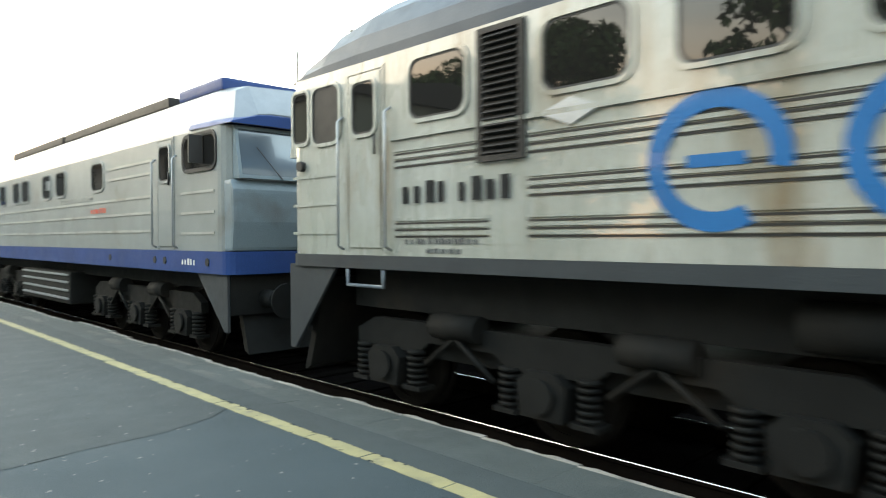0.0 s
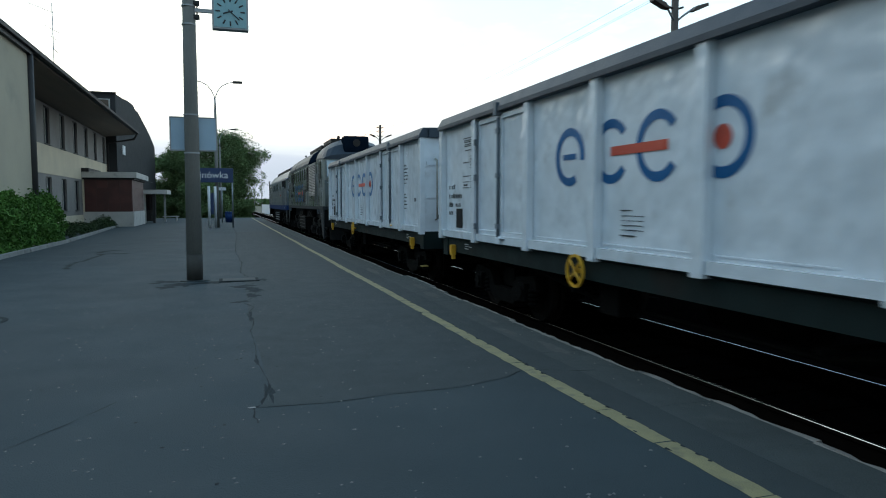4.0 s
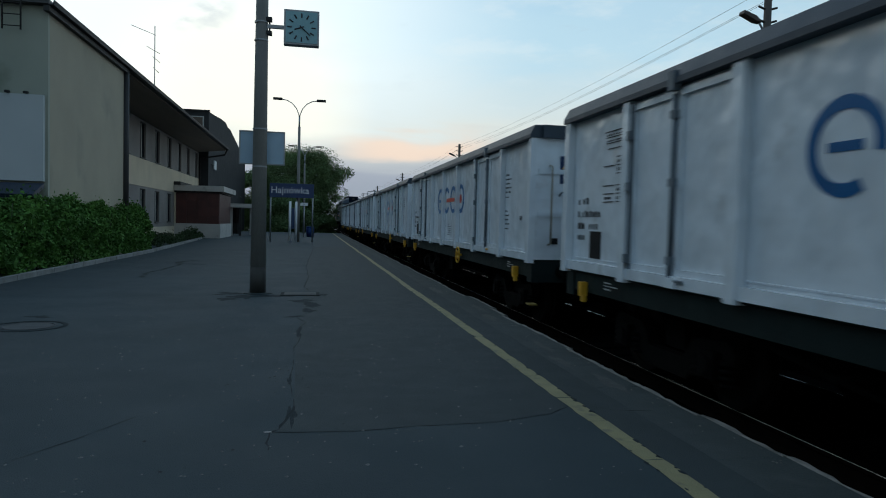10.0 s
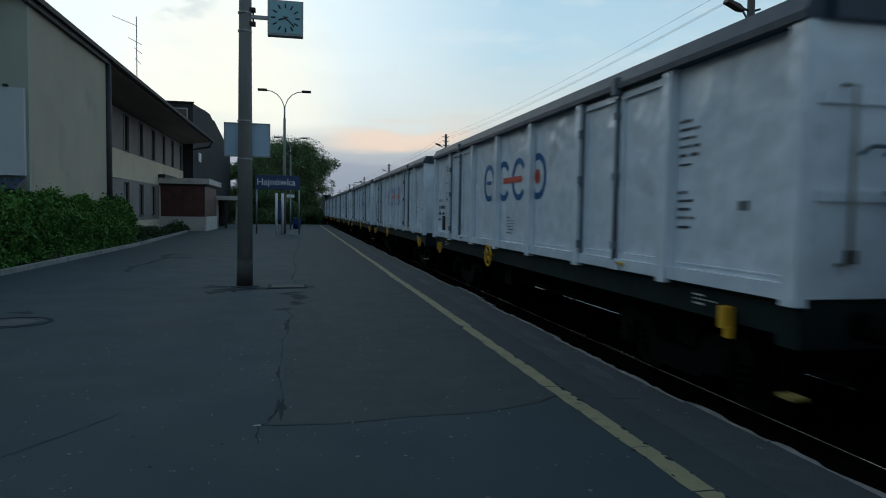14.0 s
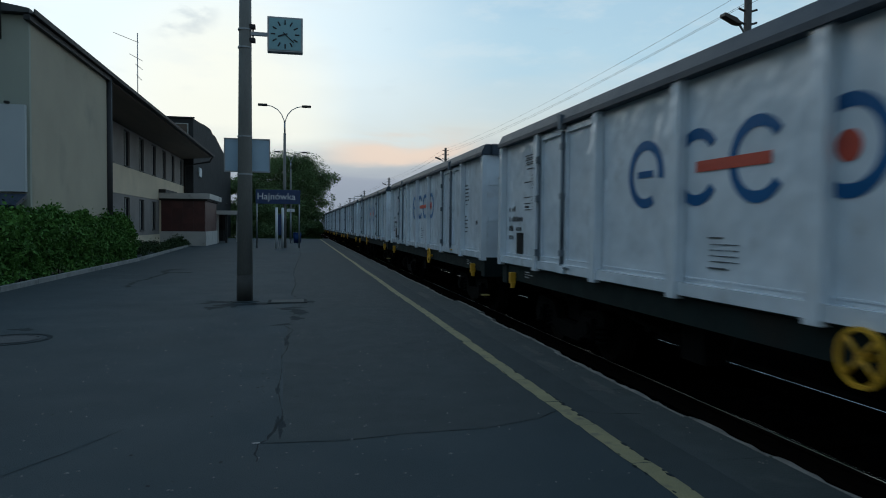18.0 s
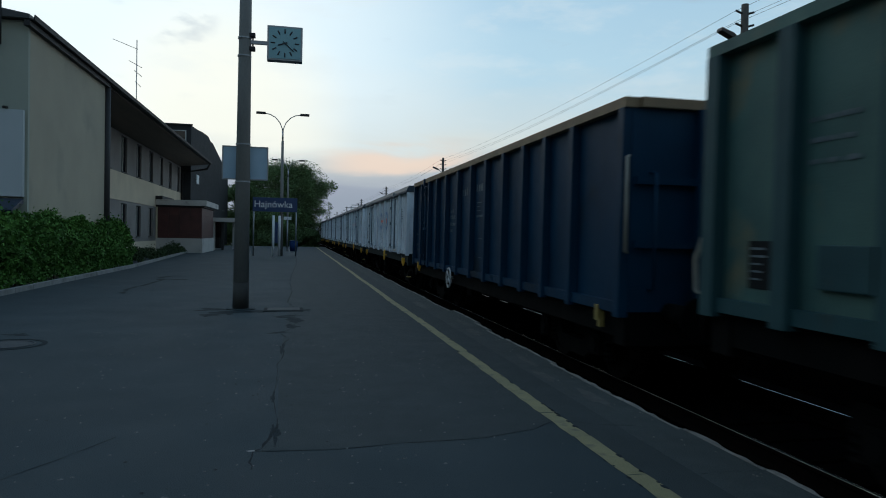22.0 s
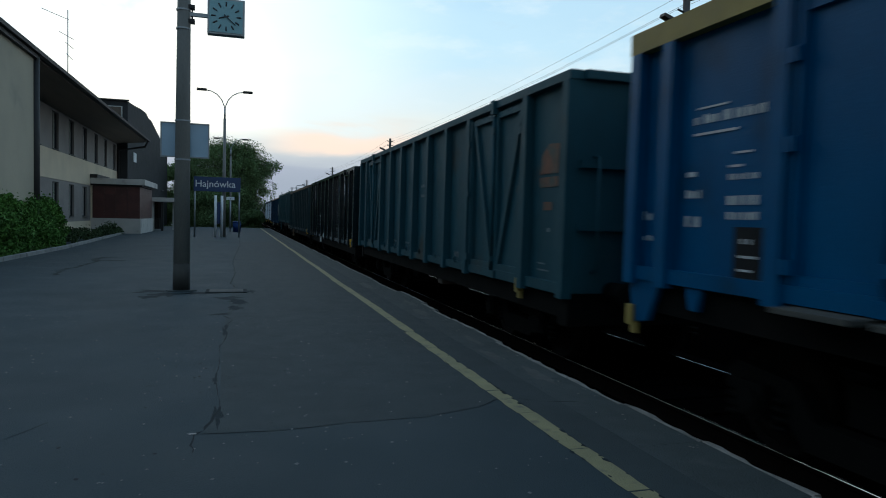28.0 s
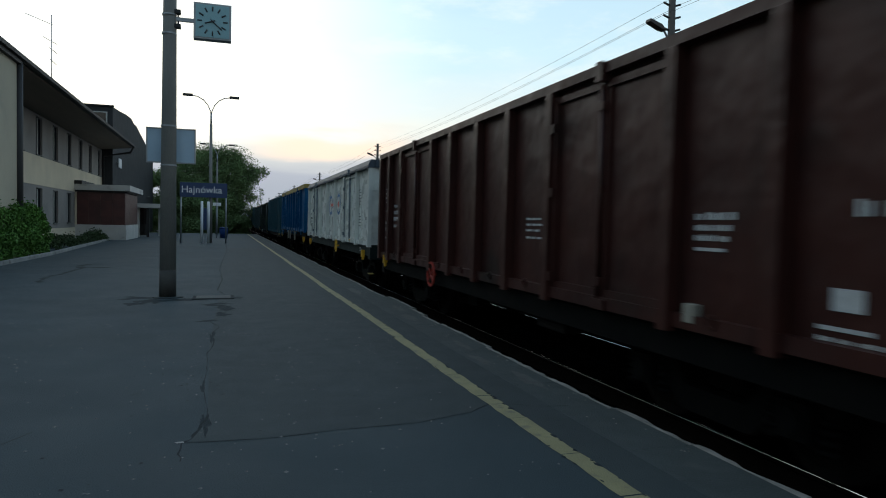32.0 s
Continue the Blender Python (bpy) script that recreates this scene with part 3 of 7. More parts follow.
# ---- vegetation ----
def leaves(name, centres, sizes, material, parent=None, up=0.35, seed=1):
    """Many small leaf quads, one mesh. centres: array of places."""
    rs = np.random.RandomState(seed)
    n = len(centres)
    d1 = rs.normal(size=(n, 3))
    d1 /= np.linalg.norm(d1, axis=1)[:, None]
    d2 = rs.normal(size=(n, 3))
    d2 -= d1 * (d1 * d2).sum(1)[:, None]
    d2 /= np.linalg.norm(d2, axis=1)[:, None]
    s = np.asarray(sizes)[:, None]
    a, b = d1 * s, d2 * s * 0.6
    verts = np.stack([centres - a, centres + b * 0.9, centres + a, centres - b], 1).reshape(-1, 3)
    faces = np.arange(4 * n).reshape(-1, 4)
    me = bpy.data.meshes.new(name)
    me.from_pydata(verts.tolist(), [], faces.tolist())
    me.materials.append(material)
    ob = new(name, me)
    ob.parent = parent
    return ob


def tree(at, height, radius, label, seed, clumps=70, per=150, leaf=0.22, low=0.12, droop=0, material=None):
    rs = np.random.RandomState(seed)
    root = thing("tree", label, "tree", at=pose(*at))
    bm = bmesh.new()
    h = height
    rod((0, 0, -0.2), (0.1, 0.05, h * 0.45), 0.035 * h, 10, bm, 0.022 * h)
    rod((0.1, 0.05, h * 0.45), (0.0, 0.1, h * 0.85), 0.022 * h, 8, bm, 0.006 * h)
    part("trunk", bm, BARK, root)
    pts, sz = [], []
    bm = bmesh.new()

    def envelope(a, z):
        # lobed outline, widest just below the middle
        lobes = 0.84 + 0.62 * noise.noise(Vector((math.cos(a) * 1.4, math.sin(a) * 1.4, z * 3.2 + seed))) + 0.25 * noise.noise(Vector((math.cos(a) * 4, math.sin(a) * 4, z * 8 + seed)))
        return radius * lobes * math.sqrt(max(0.02, 1 - abs((z - 0.48) / 0.54) ** 2.2))

    for i in range(clumps):
        a = rs.uniform(0, 2 * math.pi)
        z = rs.uniform(low, 1.0)
        r = envelope(a, z) * math.sqrt(rs.uniform(0.15, 1.0))
        c = np.array([r * math.cos(a), r * math.sin(a), z * h])
        if i % 3 == 0:
            rod((0.05, 0.05, min(h * 0.8, c[2] * 0.75)), tuple(c), 0.008 * h, 5, bm, 0.002 * h)
        spread = radius * rs.uniform(0.08, 0.19)
        off = rs.normal(size=(per, 3))
        off *= (rs.uniform(0, 1, per) ** 0.45 / np.linalg.norm(off, axis=1))[:, None]
        pts.append(c + off * spread * 1.7 * np.array([1, 1, 0.7]))
        sz.append(rs.uniform(0.5, 1.2, per) * leaf)
    # hanging twigs at the rim of the crown
    for i in range(droop):
        a, z = rs.uniform(-1.2, 1.2), rs.uniform(0.45, 0.86)
        r = envelope(a, z) * rs.uniform(0.95, 1.12)
        ln, n = rs.uniform(1.0, 2.6), 90
        u = rs.uniform(0, 1, n)
        w = 0.28 * (1 - 0.6 * u)
        x = r * math.cos(a) + 0.5 * np.sqrt(u) + rs.normal(size=n) * w
        y = r * math.sin(a) + rs.normal(size=n) * w
        pts.append(np.stack([x, y, z * h - ln * u], 1))
        sz.append(rs.uniform(0.5, 1.1, n) * leaf * 0.8)
        tube([(r * math.cos(a) * 0.7, r * math.sin(a) * 0.7, z * h), (r * math.cos(a) + 0.2, r * math.sin(a), z * h), (r * math.cos(a) + 0.5, r * math.sin(a), z * h - ln * 0.9)], 0.02, 4, bm)
    tagged(part("limb", bm, BARK, root), kind="stuff")
    crown = leaves("crown", np.concatenate(pts), np.concatenate(sz), material or TREE_LEAF, root, seed=seed)
    tagged(crown, kind="stuff")
    return root


def hedge(x0, x1, y0, y1, h, label, seed, density=620, material=None):
    rs = np.random.RandomState(seed)
    root = thing("hedge", label, "hedge", at=pose(0, 0, 0))
    bm = bmesh.new()
    n = int((y1 - y0) / 0.35)
    for i in range(n):
        y = y0 + 0.1 + (y1 - y0 - 0.2) * i / n
        x = rs.uniform(x0 + 0.3, x1 - 0.3)
        for k in range(3):
            rod((x, y, 0), (x + rs.uniform(-0.3, 0.3), y + rs.uniform(-0.25, 0.25), h * rs.uniform(0.7, 0.98)), 0.012, 5, bm, 0.004)
    tagged(part("stem", bm, BARK, root), kind="stuff")
    vol = int((x1 - x0 + 2 * h) * (y1 - y0) * density)
    y = rs.uniform(y0, y1, vol)
    # points on an arched section, pushed inwards at random
    prof_u = rs.uniform(0, 2 * h + (x1 - x0), vol)
    x = np.where(prof_u < h, x1, np.where(prof_u < h + (x1 - x0), x1 - (prof_u - h), x0))
    z = np.where(prof_u < h, prof_u, np.where(prof_u < h + (x1 - x0), h, 2 * h + (x1 - x0) - prof_u))
    lump = np.array([noise.noise(Vector((a * 0.9, b * 0.9, c * 1.1))) + 0.6 * noise.noise(Vector((a * 3.1, b * 3.1, c * 3.1 + 7))) for a, b, c in zip(x, y, z)])
    cx, cz = (x0 + x1) / 2, h * 0.45
    # round the shoulders of the clipped section
    u, v = np.abs(x - cx) / (x1 - cx), np.maximum(z - cz, 0) / (h - cz)
    k = 1 / np.maximum((u ** 3.2 + v ** 3.2) ** (1 / 3.2), 0.9)
    x, z = cx + (x - cx) * k, np.where(z > cz, cz + (z - cz) * k, z)
    inward = np.abs(rs.normal(size=vol)) * 0.20 - lump * 0.42
    dx, dz = cx - x, cz - z
    ln = np.sqrt(dx * dx + dz * dz) + 1e-6
    x, z = x + dx / ln * inward, z + dz / ln * inward
    tips = rs.uniform(size=vol) < 0.03
    z = z + np.where(tips & (z > h * 0.85), rs.uniform(0.05, 0.3, vol), 0)
    endw = np.minimum(y - y0, y1 - y)
    z = np.where(endw < 0.5, z * (0.75 + 0.5 * endw), z)
    pts = np.stack([x, y, np.maximum(z, 0.03)], 1)
    ob = leaves("foliage", pts, rs.uniform(0.03, 0.085, vol), material or LEAF, root, seed=seed)
    tagged(ob, kind="stuff")
    return root


# ---- station building ----
XA, XW = -7.5, -9.8     # flush front and recessed front
EAVE = 7.59


def window(parent, x, y, z0, z1, w, name="window"):
    """A window set back in a wall that faces +x."""
    a, b = x - 0.19, x - 0.12
    bm = box(a, b, y - w / 2, y - w / 2 + 0.06, z0, z1)
    box(a, b, y + w / 2 - 0.06, y + w / 2, z0, z1, bm)
    box(a, b, y - w / 2 + 0.06, y + w / 2 - 0.06, z1 - 0.06, z1, bm)
    box(a, b, y - w / 2 + 0.06, y + w / 2 - 0.06, z0, z0 + 0.06, bm)
    fr = part(name, bm, PIPE, parent)
    part("pane", box(x - 0.17, x - 0.145, y - w / 2 + 0.05, y + w / 2 - 0.05, z0 + 0.05, z1 - 0.05), STATION_GLASS, fr)
    part("mullion", box(a, b + 0.02, y - 0.05, y + 0.05, z0 + 0.061, z1 - 0.061), WFRAME, fr, "pale window mullion")
    part("sill", box(x - 0.12, x + 0.07, y - w / 2 - 0.04, y + w / 2 + 0.04, z0 - 0.05, z0 - 0.002), CONCRETE, fr)
    return fr


def wall_with_openings(name, parent, x, depth, y0, y1, z0, z1, openings, material):
    """A wall facing +x in strips round its openings (y0, y1, z0, z1)."""
    bm = bmesh.new()
    ys = sorted({y0, y1, *[o[0] for o in openings], *[o[1] for o in openings]})
    for a, b in zip(ys, ys[1:]):
        cuts = sorted((o[2], o[3]) for o in openings if o[0] <= a and o[1] >= b)
        z = z0
        for c0, c1 in cuts + [(z1, z1)]:
            if c0 > z:
                box(x - depth, x, a, b, z, c0, bm)
            z = max(z, c1)
    return part(name, bm, material, parent)


def bars_y(specs, y):
    bm = bmesh.new()
    for x, z, w, h in specs:
        ring((x, y, z), h * 0.35, h * 0.5, "y", -0.004, bm=bm)
        box(x - w, x - w * 0.6, y - 0.004, y, z - h * 0.3, z + h * 0.3, bm)
    return bm


def build_station():
    st = thing("station_building", "two-storey beige rendered station building with a deep overhanging eave", "building")
    # projecting wing with blank wall
    part("wing_wall", box(-20, XA, 21.5, 29.4, 0, EAVE - 0.1), WALL_BEIGE, st, "blank beige rendered wall")
    # recessed wing: windows between grey strips, cream band
    ups = [34.9, 38.7, 42.45, 46.2, 49.9, 53.55, 57.1, 60.9]
    op_u = [(y - 0.68, y + 0.68, 4.92, 7.0) for y in ups]
    op_l = [(y - 0.68, y + 0.68, 1.15, 3.12) for y in ups[:5]]
    wall_with_openings("upper_wall", st, XW, 0.35, 29.4, 62.2, 4.86, 7.12, op_u, WALL_GREY)
    part("cream_band", box(XW - 0.35, XW + 0.03, 29.4, 62.2, 3.27, 4.855), WALL_CREAM, st, "cream band between the storeys")
    wall_with_openings("lower_wall", st, XW, 0.35, 29.4, 62.2, 0.85, 3.265, op_l, WALL_GREY)
    part("plinth", box(XW - 0.35, XW + 0.04, 29.4, 62, -0.1, 0.845), WALL_CREAM, st)
    part("core", box(-20, XW - 0.4, 29.45, 62, 0, 7.05), WALL_DARK, st)
    for o in op_u + op_l:
        window(st, XW + 0.02, (o[0] + o[1]) / 2, o[2], o[3], o[1] - o[0])
    # roof, soffit, fascia
    part("soffit", extrude([(XA - 0.02, EAVE - 0.2), (XW - 0.3, 7.13), (XW - 0.3, 7.19), (XA - 0.02, EAVE - 0.12)], "y", 29.45, 62), SOFFIT, st, "dark boarded soffit")
    part("roof", extrude([(XA + 0.12, EAVE - 0.10), (XA + 0.12, EAVE + 0.02), (-14, EAVE + 1.1), (-20.5, EAVE), (-20.5, EAVE - 0.1)], "y", 21.1, 62.2), ROOF, st)
    part("gutter", extrude([(XA + 0.12, EAVE - 0.14), (XA + 0.26, EAVE - 0.14), (XA + 0.28, EAVE + 0.0), (XA + 0.25, EAVE + 0.0), (XA + 0.23, EAVE - 0.11), (XA + 0.12, EAVE - 0.11)], "y", 21.1, 62.2), PIPE, st)
    part("downpipe", rod((XA - 0.02, 29.5, 0), (XA - 0.02, 29.5, EAVE - 0.2), 0.19, 12), PIPE, st)
    part("downpipe", tube([(XA + 0.15, 61.9, EAVE - 0.1), (XA - 0.1, 61.9, EAVE - 0.6), (XW + 0.15, 61.9, 6.6), (XW + 0.15, 61.9, 0.2)], 0.09), PIPE, st)
    # end wall towards the viewer
    part("end_wall", box(-20, XA + 0.02, 21.35, 21.49, 0, EAVE - 0.12), WALL_GREEN, st, "mossy grey-green rendered end wall")
    part("panel", box(-20, XA - 0.05, 21.2, 21.34, 2.48, 4.93), WALL_PANEL, st, "pale grey boarded panel")
    part("lean_to", extrude([(21.19, 2.42), (21.19, 2.30), (20.4, 1.98), (20.35, 2.08)], "x", -20, XA - 0.02), LEAN_TO, st, "dark blue-grey lean-to roof sheet")
    part("lean_to_wall", box(-20, XA - 0.15, 20.6, 21.19, 0, 2.04), WALL_PANEL, st)
    for xx in (-8.5, -8.02):
        part("vent_stub", rod((xx, 21.12, 4.97), (xx, 21.36, 5.0), 0.04, 8), PIPE, st)
    tagged(part("scrawl", bars_y([(-8.75, 3.62, 0.28, 0.16)], 21.19), INK, st, "faded dark paint mark"), kind="stuff")
    tb = tube([(-8.9, 21.2, EAVE + 0.1), (-8.9, 21.2, EAVE + 0.75), (-9.9, 21.2, EAVE + 0.75), (-9.9, 21.2, EAVE + 0.1)], 0.025, 6)
    part("roof_rail", tb, PIPE, st)
    part("flashing", box(XA - 0.02, XA + 0.14, 21.1, 29.4, EAVE - 0.30, EAVE - 0.15), PIPE, st)
    lad = part("ladder", tube([(-8.10, 21.1, 6.7), (-8.10, 21.1, EAVE + 0.6)], 0.025), PIPE, st, "steel roof ladder")
    b2 = tube([(-8.57, 21.1, 6.7), (-8.57, 21.1, EAVE + 0.6)], 0.025)
    part("stringer", b2, PIPE, lad)
    for i in range(6):
        part("rung", rod((-8.57, 21.1, 6.8 + i * 0.32), (-8.10, 21.1, 6.8 + i * 0.32), 0.016, 6), PIPE, lad)
    # porch
    part("porch_base", box(-9.79, -6.6, 51.6, 58.6, 0, 1.05), WHITE_WALL, st, "white rendered porch plinth")
    pw = part("porch_wall", box(-9.79, -6.7, 51.7, 58.5, 1.05, 3.28), MAROON, st, "maroon tiled porch wall")
    part("porch_roof", box(-10.1, -6.3, 51.3, 58.9, 3.40, 3.80, bevel=0.02), WHITE_WALL, st, "white flat porch roof slab")
    jamb = part("porch_jamb", box(-9.79, -9.68, 51.58, 51.698, 1.05, 3.28), WALL_CREAM, st, "pale rendered jamb")
    for i in range(4):
        for j in range(4):
            part("panel", box(-9.66 + i * 0.74, -8.94 + i * 0.74, 51.665, 51.699, 1.06 + j * 0.555, 1.595 + j * 0.555), MAROON, pw)
    for i in range(10):
        for j in range(4):
            part("panel", box(-6.699, -6.665, 51.72 + i * 0.678, 52.378 + i * 0.678, 1.06 + j * 0.555, 1.595 + j * 0.555), MAROON, pw)
    part("porch_soffit", box(-9.79, -6.5, 51.5, 58.7, 3.28, 3.40), PIPE, st)
    part("porch_upstand", box(-10.1, -9.3, 51.3, 56, 3.80, 4.05), PIPE, st)
    return st


build_station()


def roof_antenna():
    root = thing("roof_antenna", "thin rooftop television aerial with side rods", "antenna", at=pose(-12.0, 55.4, 8.2))
    part("mast", rod((0, 0, 0), (0, 0, 7.8), 0.035, 6), GALV, root)
    for z, l, dx in ((7.35, 1.5, -0.8), (5.9, 0.8, -0.1), (5.2, 0.45, 0.1), (4.4, 0.35, 0.1)):
        part("element", rod((dx - l / 2, -l * 0.4, z + 0.25), (dx + l / 2, l * 0.4, z - 0.1), 0.022, 5), GALV, root)


roof_antenna()


def build_hall():
    st = thing("station_hall", "tall dark clinker-clad hall behind the station wing", "building")
    part("hall_wall", extrude([(62.25, -0.1), (62.25, 10.75), (66, 10.95), (70, 11.25), (73.8, 11.4), (76, 11.1), (76, -0.1)], "x", -21, -9.0), WALL_DARK, st)
    part("hall_wall", extrude([(76.05, -0.1), (76.05, 11.15), (78, 11.2), (88.5, 10.0), (95, 8.85), (95, -0.1)], "x", -21, -9.02), WALL_DARK, st)
    part("coping", box(-21.1, -8.9, 62.1, 62.4, 10.76, 10.86), PIPE, st)
    # windows and signs of the hall
    for y, z0, z1, w in ((64.6, 6.3, 7.6, 1.0), (69.8, 8.7, 10.5, 2.6), (82, 4.5, 8.2, 3.0), (89, 4.2, 7.4, 2.6)):
        window(st, -8.98, y, z0, z1, w)
    fr = part("hall_window", box(-11.2, -9.4, 62.16, 62.24, 9.2, 10.3), WFRAME, st)
    part("pane", box(-11.1, -9.5, 62.13, 62.155, 9.28, 10.22), WINDOW, fr)
    part("sign_plate", box(-8.99, -8.90, 65.3, 66.7, 5.95, 6.75), SIGN_WHITE, st, "small white plate")
    part("canopy", box(-9.0, -5.04, 60.2, 64.5, 2.42, 2.76), WHITE_WALL, st, "white entrance canopy slab")
    part("canopy_wall", box(-9.0, -6.75, 60.6, 61.0, 0, 2.41), WHITE_WALL, st)
    part("canopy_post", box(-6.2, -6.0, 60.5, 60.7, 0, 2.41), PIPE, st)
    part("canopy_post", box(-5.6, -5.45, 63.9, 64.05, 0, 2.41), WFRAME, st)
    part("lattice", box(-6.72, -6.22, 60.75, 60.85, 0.15, 2.4), WINDOW, st)
    return st


build_hall()
tree((-1.7, 100, -0.6), 11.6, 7.0, "broad dark green tree with hanging twigs behind the platform end", 5, clumps=250, per=420, leaf=0.125, low=0.06, droop=26)
tree((-7.6, 103, -0.6), 8.6, 5.6, "dark green leafy tree beside the hall", 9, clumps=150, per=400, leaf=0.13, low=0.04)
tree((-3.5, 92, -0.6), 4.5, 4.0, "low dark bush below the trees", 11, clumps=120, per=220, leaf=0.13, low=0.02)
tree((1.2, 96, -0.6), 2.6, 2.4, "low dark bush below the trees", 12, clumps=90, per=200, leaf=0.13, low=0.02)
for i, (x, y, h) in enumerate(((-16.5, 6.0, 12.5), (-24, 13.5, 8.5), (-15, -2.5, 12.0), (-15, -10, 13.0), (-19, -19, 13.0), (-25, 22, 14.0), (-27, 30, 14.5), (-30, 39, 15.0))):
    tree((x, y, -0.6), h, h * 0.36, "leafy green tree on the station forecourt", 40 + i, clumps=120, per=120, leaf=0.26, low=0.2)
hedge(-8.4, -6.98, 9.5, 31.6, 1.9, "dense trimmed green hedge along the kerb", 3, 900)
for i, y in enumerate((34, 37.5, 40.5, 43.5, 46.0, 48.6)):
    rs_h = 0.55 + 0.15 * math.sin(i * 2.1)
    hedge(-8.3, -7.5, y, y + 2.0, rs_h, "low ragged shrub below the station wall", 20 + i, 300, SHRUB_LEAF)


def build_kerb():
    for i in range(38):
        y = 8.0 + i * 1.15
        x = -6.66 - max(0, (y - 30)) * 0.045
        ob = part("kerb_stone", box(x - 0.12, x, y, y + 1.13, -0.05, 0.13, bevel=0.012), KERB, PAVEMENT)


build_kerb()


# ---- platform furniture ----
def platform_clock_pole():
    root = thing("concrete_pole", "tapered grey concrete pole with steel bands", "pole", at=pose(-1.08, 14.65, 0))
    part("shaft", rod((0, 0, -0.1), (0.02, 0, 9.0), 0.163, 12, None, 0.105), CONCRETE_POLE, root)
    part("foot_coat", rod((0, 0, 0.0), (0.001, 0, 0.56), 0.1655, 14, None, 0.1625), TAR, root, "dark tarred foot")
    for z in (2.64, 3.42, 5.25, 5.62):
        part("band", ring((0.004, 0, z), 0.10, 0.168 - z * 0.006 + 0.004, "z", 0.03), GALV, root)
    ck = thing("platform_clock", "square steel station clock with a pale face and dark marks", "clock", at=pose(-0.26, 14.63, 5.56))
    part("case", box(-0.36, 0.36, -0.10, 0.10, -0.36, 0.36, bevel=0.015), GALV, ck)
    part("face", box(-0.32, 0.32, -0.112, -0.101, -0.32, 0.32), CLOCK_FACE, ck)
    for i in range(12):
        a = radians(30 * i)
        c = Vector((0.245 * math.sin(a), -0.114, 0.245 * math.cos(a)))
        d = Vector((math.sin(a), 0, math.cos(a))) * 0.045
        part("hour_mark", rod(c - d, c + d, 0.015, 4), INK, ck)
    for nm, ang, ln, w in (("hour_hand", 30 * 8.37, 0.15, 0.014), ("minute_hand", 6 * 22, 0.24, 0.010)):
        a = radians(ang)
        d = Vector((math.sin(a), 0, math.cos(a)))
        o = Vector((0, -0.12 if nm == "hour_hand" else -0.126, 0))
        part(nm, rod(o - d * 0.05, o + d * ln, w, 4), INK, ck)
    part("bracket", box(-0.70, -0.36, -0.035, 0.035, -0.035, 0.035), GALV, ck)
    for z in (-0.14, 0.14):
        part("clamp", box(-0.72, -0.60, -0.07, 0.07, z - 0.04, z + 0.04, bevel=0.01), PIPE, ck, "dark steel clamp")
    part("tie", box(-0.665, -0.635, -0.03, 0.03, -0.099, 0.099), PIPE, ck)
    bd = thing("notice_board", "pale blue-grey back of a flat notice board strapped to the pole", "sign", at=pose(-1.045, 14.86, 3.07))
    part("panel", box(-0.445, 0.445, 0, 0.03, -0.33, 0.33), BOARD_BACK, bd)
    bm = box(-0.455, 0.455, -0.015, 0.04, 0.331, 0.355)
    box(-0.455, 0.455, -0.015, 0.04, -0.355, -0.331, bm)
    box(-0.47, -0.446, -0.015, 0.04, -0.355, 0.355, bm)
    box(0.446, 0.47, -0.015, 0.04, -0.355, 0.355, bm)
    part("frame", bm, GALV, bd)


platform_clock_pole()


def text(body, size, at, material, parent, name="lettering", depth=0.004, align="CENTER"):
    cu = bpy.data.curves.new(name, "FONT")
    cu.body, cu.size, cu.align_x, cu.align_y, cu.extrude = body, size, align, "CENTER", depth
    cu.materials.append(material)
    ob = new(name, cu)
    ob.parent = parent
    ob.matrix_basis = at
    return ob


def station_sign():
    root = thing("station_sign", "dark blue station name board on two galvanised posts", "sign", at=pose(-1.374, 47.2, 0))
    part("board", box(-1.47, 1.47, -0.03, 0.03, 3.01, 3.96, bevel=0.01), SIGN_BLUE, root)
    for x in (-1.40, 1.40):
        part("post", rod((x, 0.08, 0), (x, 0.08, 3.92), 0.05, 10), GALV, root)
    text("Hajnówka", 0.63, pose(-0.12, -0.036, 3.49, 90, 0, 0), SIGN_WHITE, root)


station_sign()


def twin_lamp(at, h, label, scale=1.0):
    root = thing("street_lamp", label, "street lamp", "platform lamps", at=pose(*at))
    part("column", rod((0, 0, 0), (0, 0, h * 0.80), 0.13 * scale, 12, None, 0.085 * scale), CONCRETE_POLE, root)
    part("spigot", rod((0, 0, h * 0.80), (0, 0, h * 0.87), 0.06 * scale, 10), GALV, root)
    for s in (-1, 1):
        pts = [(0, 0, h * 0.85)] + [(s * 1.15 * scale * (1 - math.cos(a)), 0, h * 0.85 + h * 0.135 * math.sin(a)) for a in [radians(q) for q in (15, 35, 55, 75, 90)]]
        arm = part("arm", tube(pts, 0.032 * scale), GALV, root)
        hx = pts[-1][0]
        part("lamp_head", box(min(hx, hx + s * 0.62 * scale), max(hx, hx + s * 0.62 * scale), -0.13, 0.13, pts[-1][2] - 0.05, pts[-1][2] + 0.10, bevel=0.04), PIPE, arm)
    return root


L1 = twin_lamp((-0.96, 47.7, 0), 9.85, "tall platform lamp with two curved arms", 1.0)
copy_thing(L1, pose(-0.9, 76, -0.2))
copy_thing(L1, pose(-1.0, 104, -0.6))


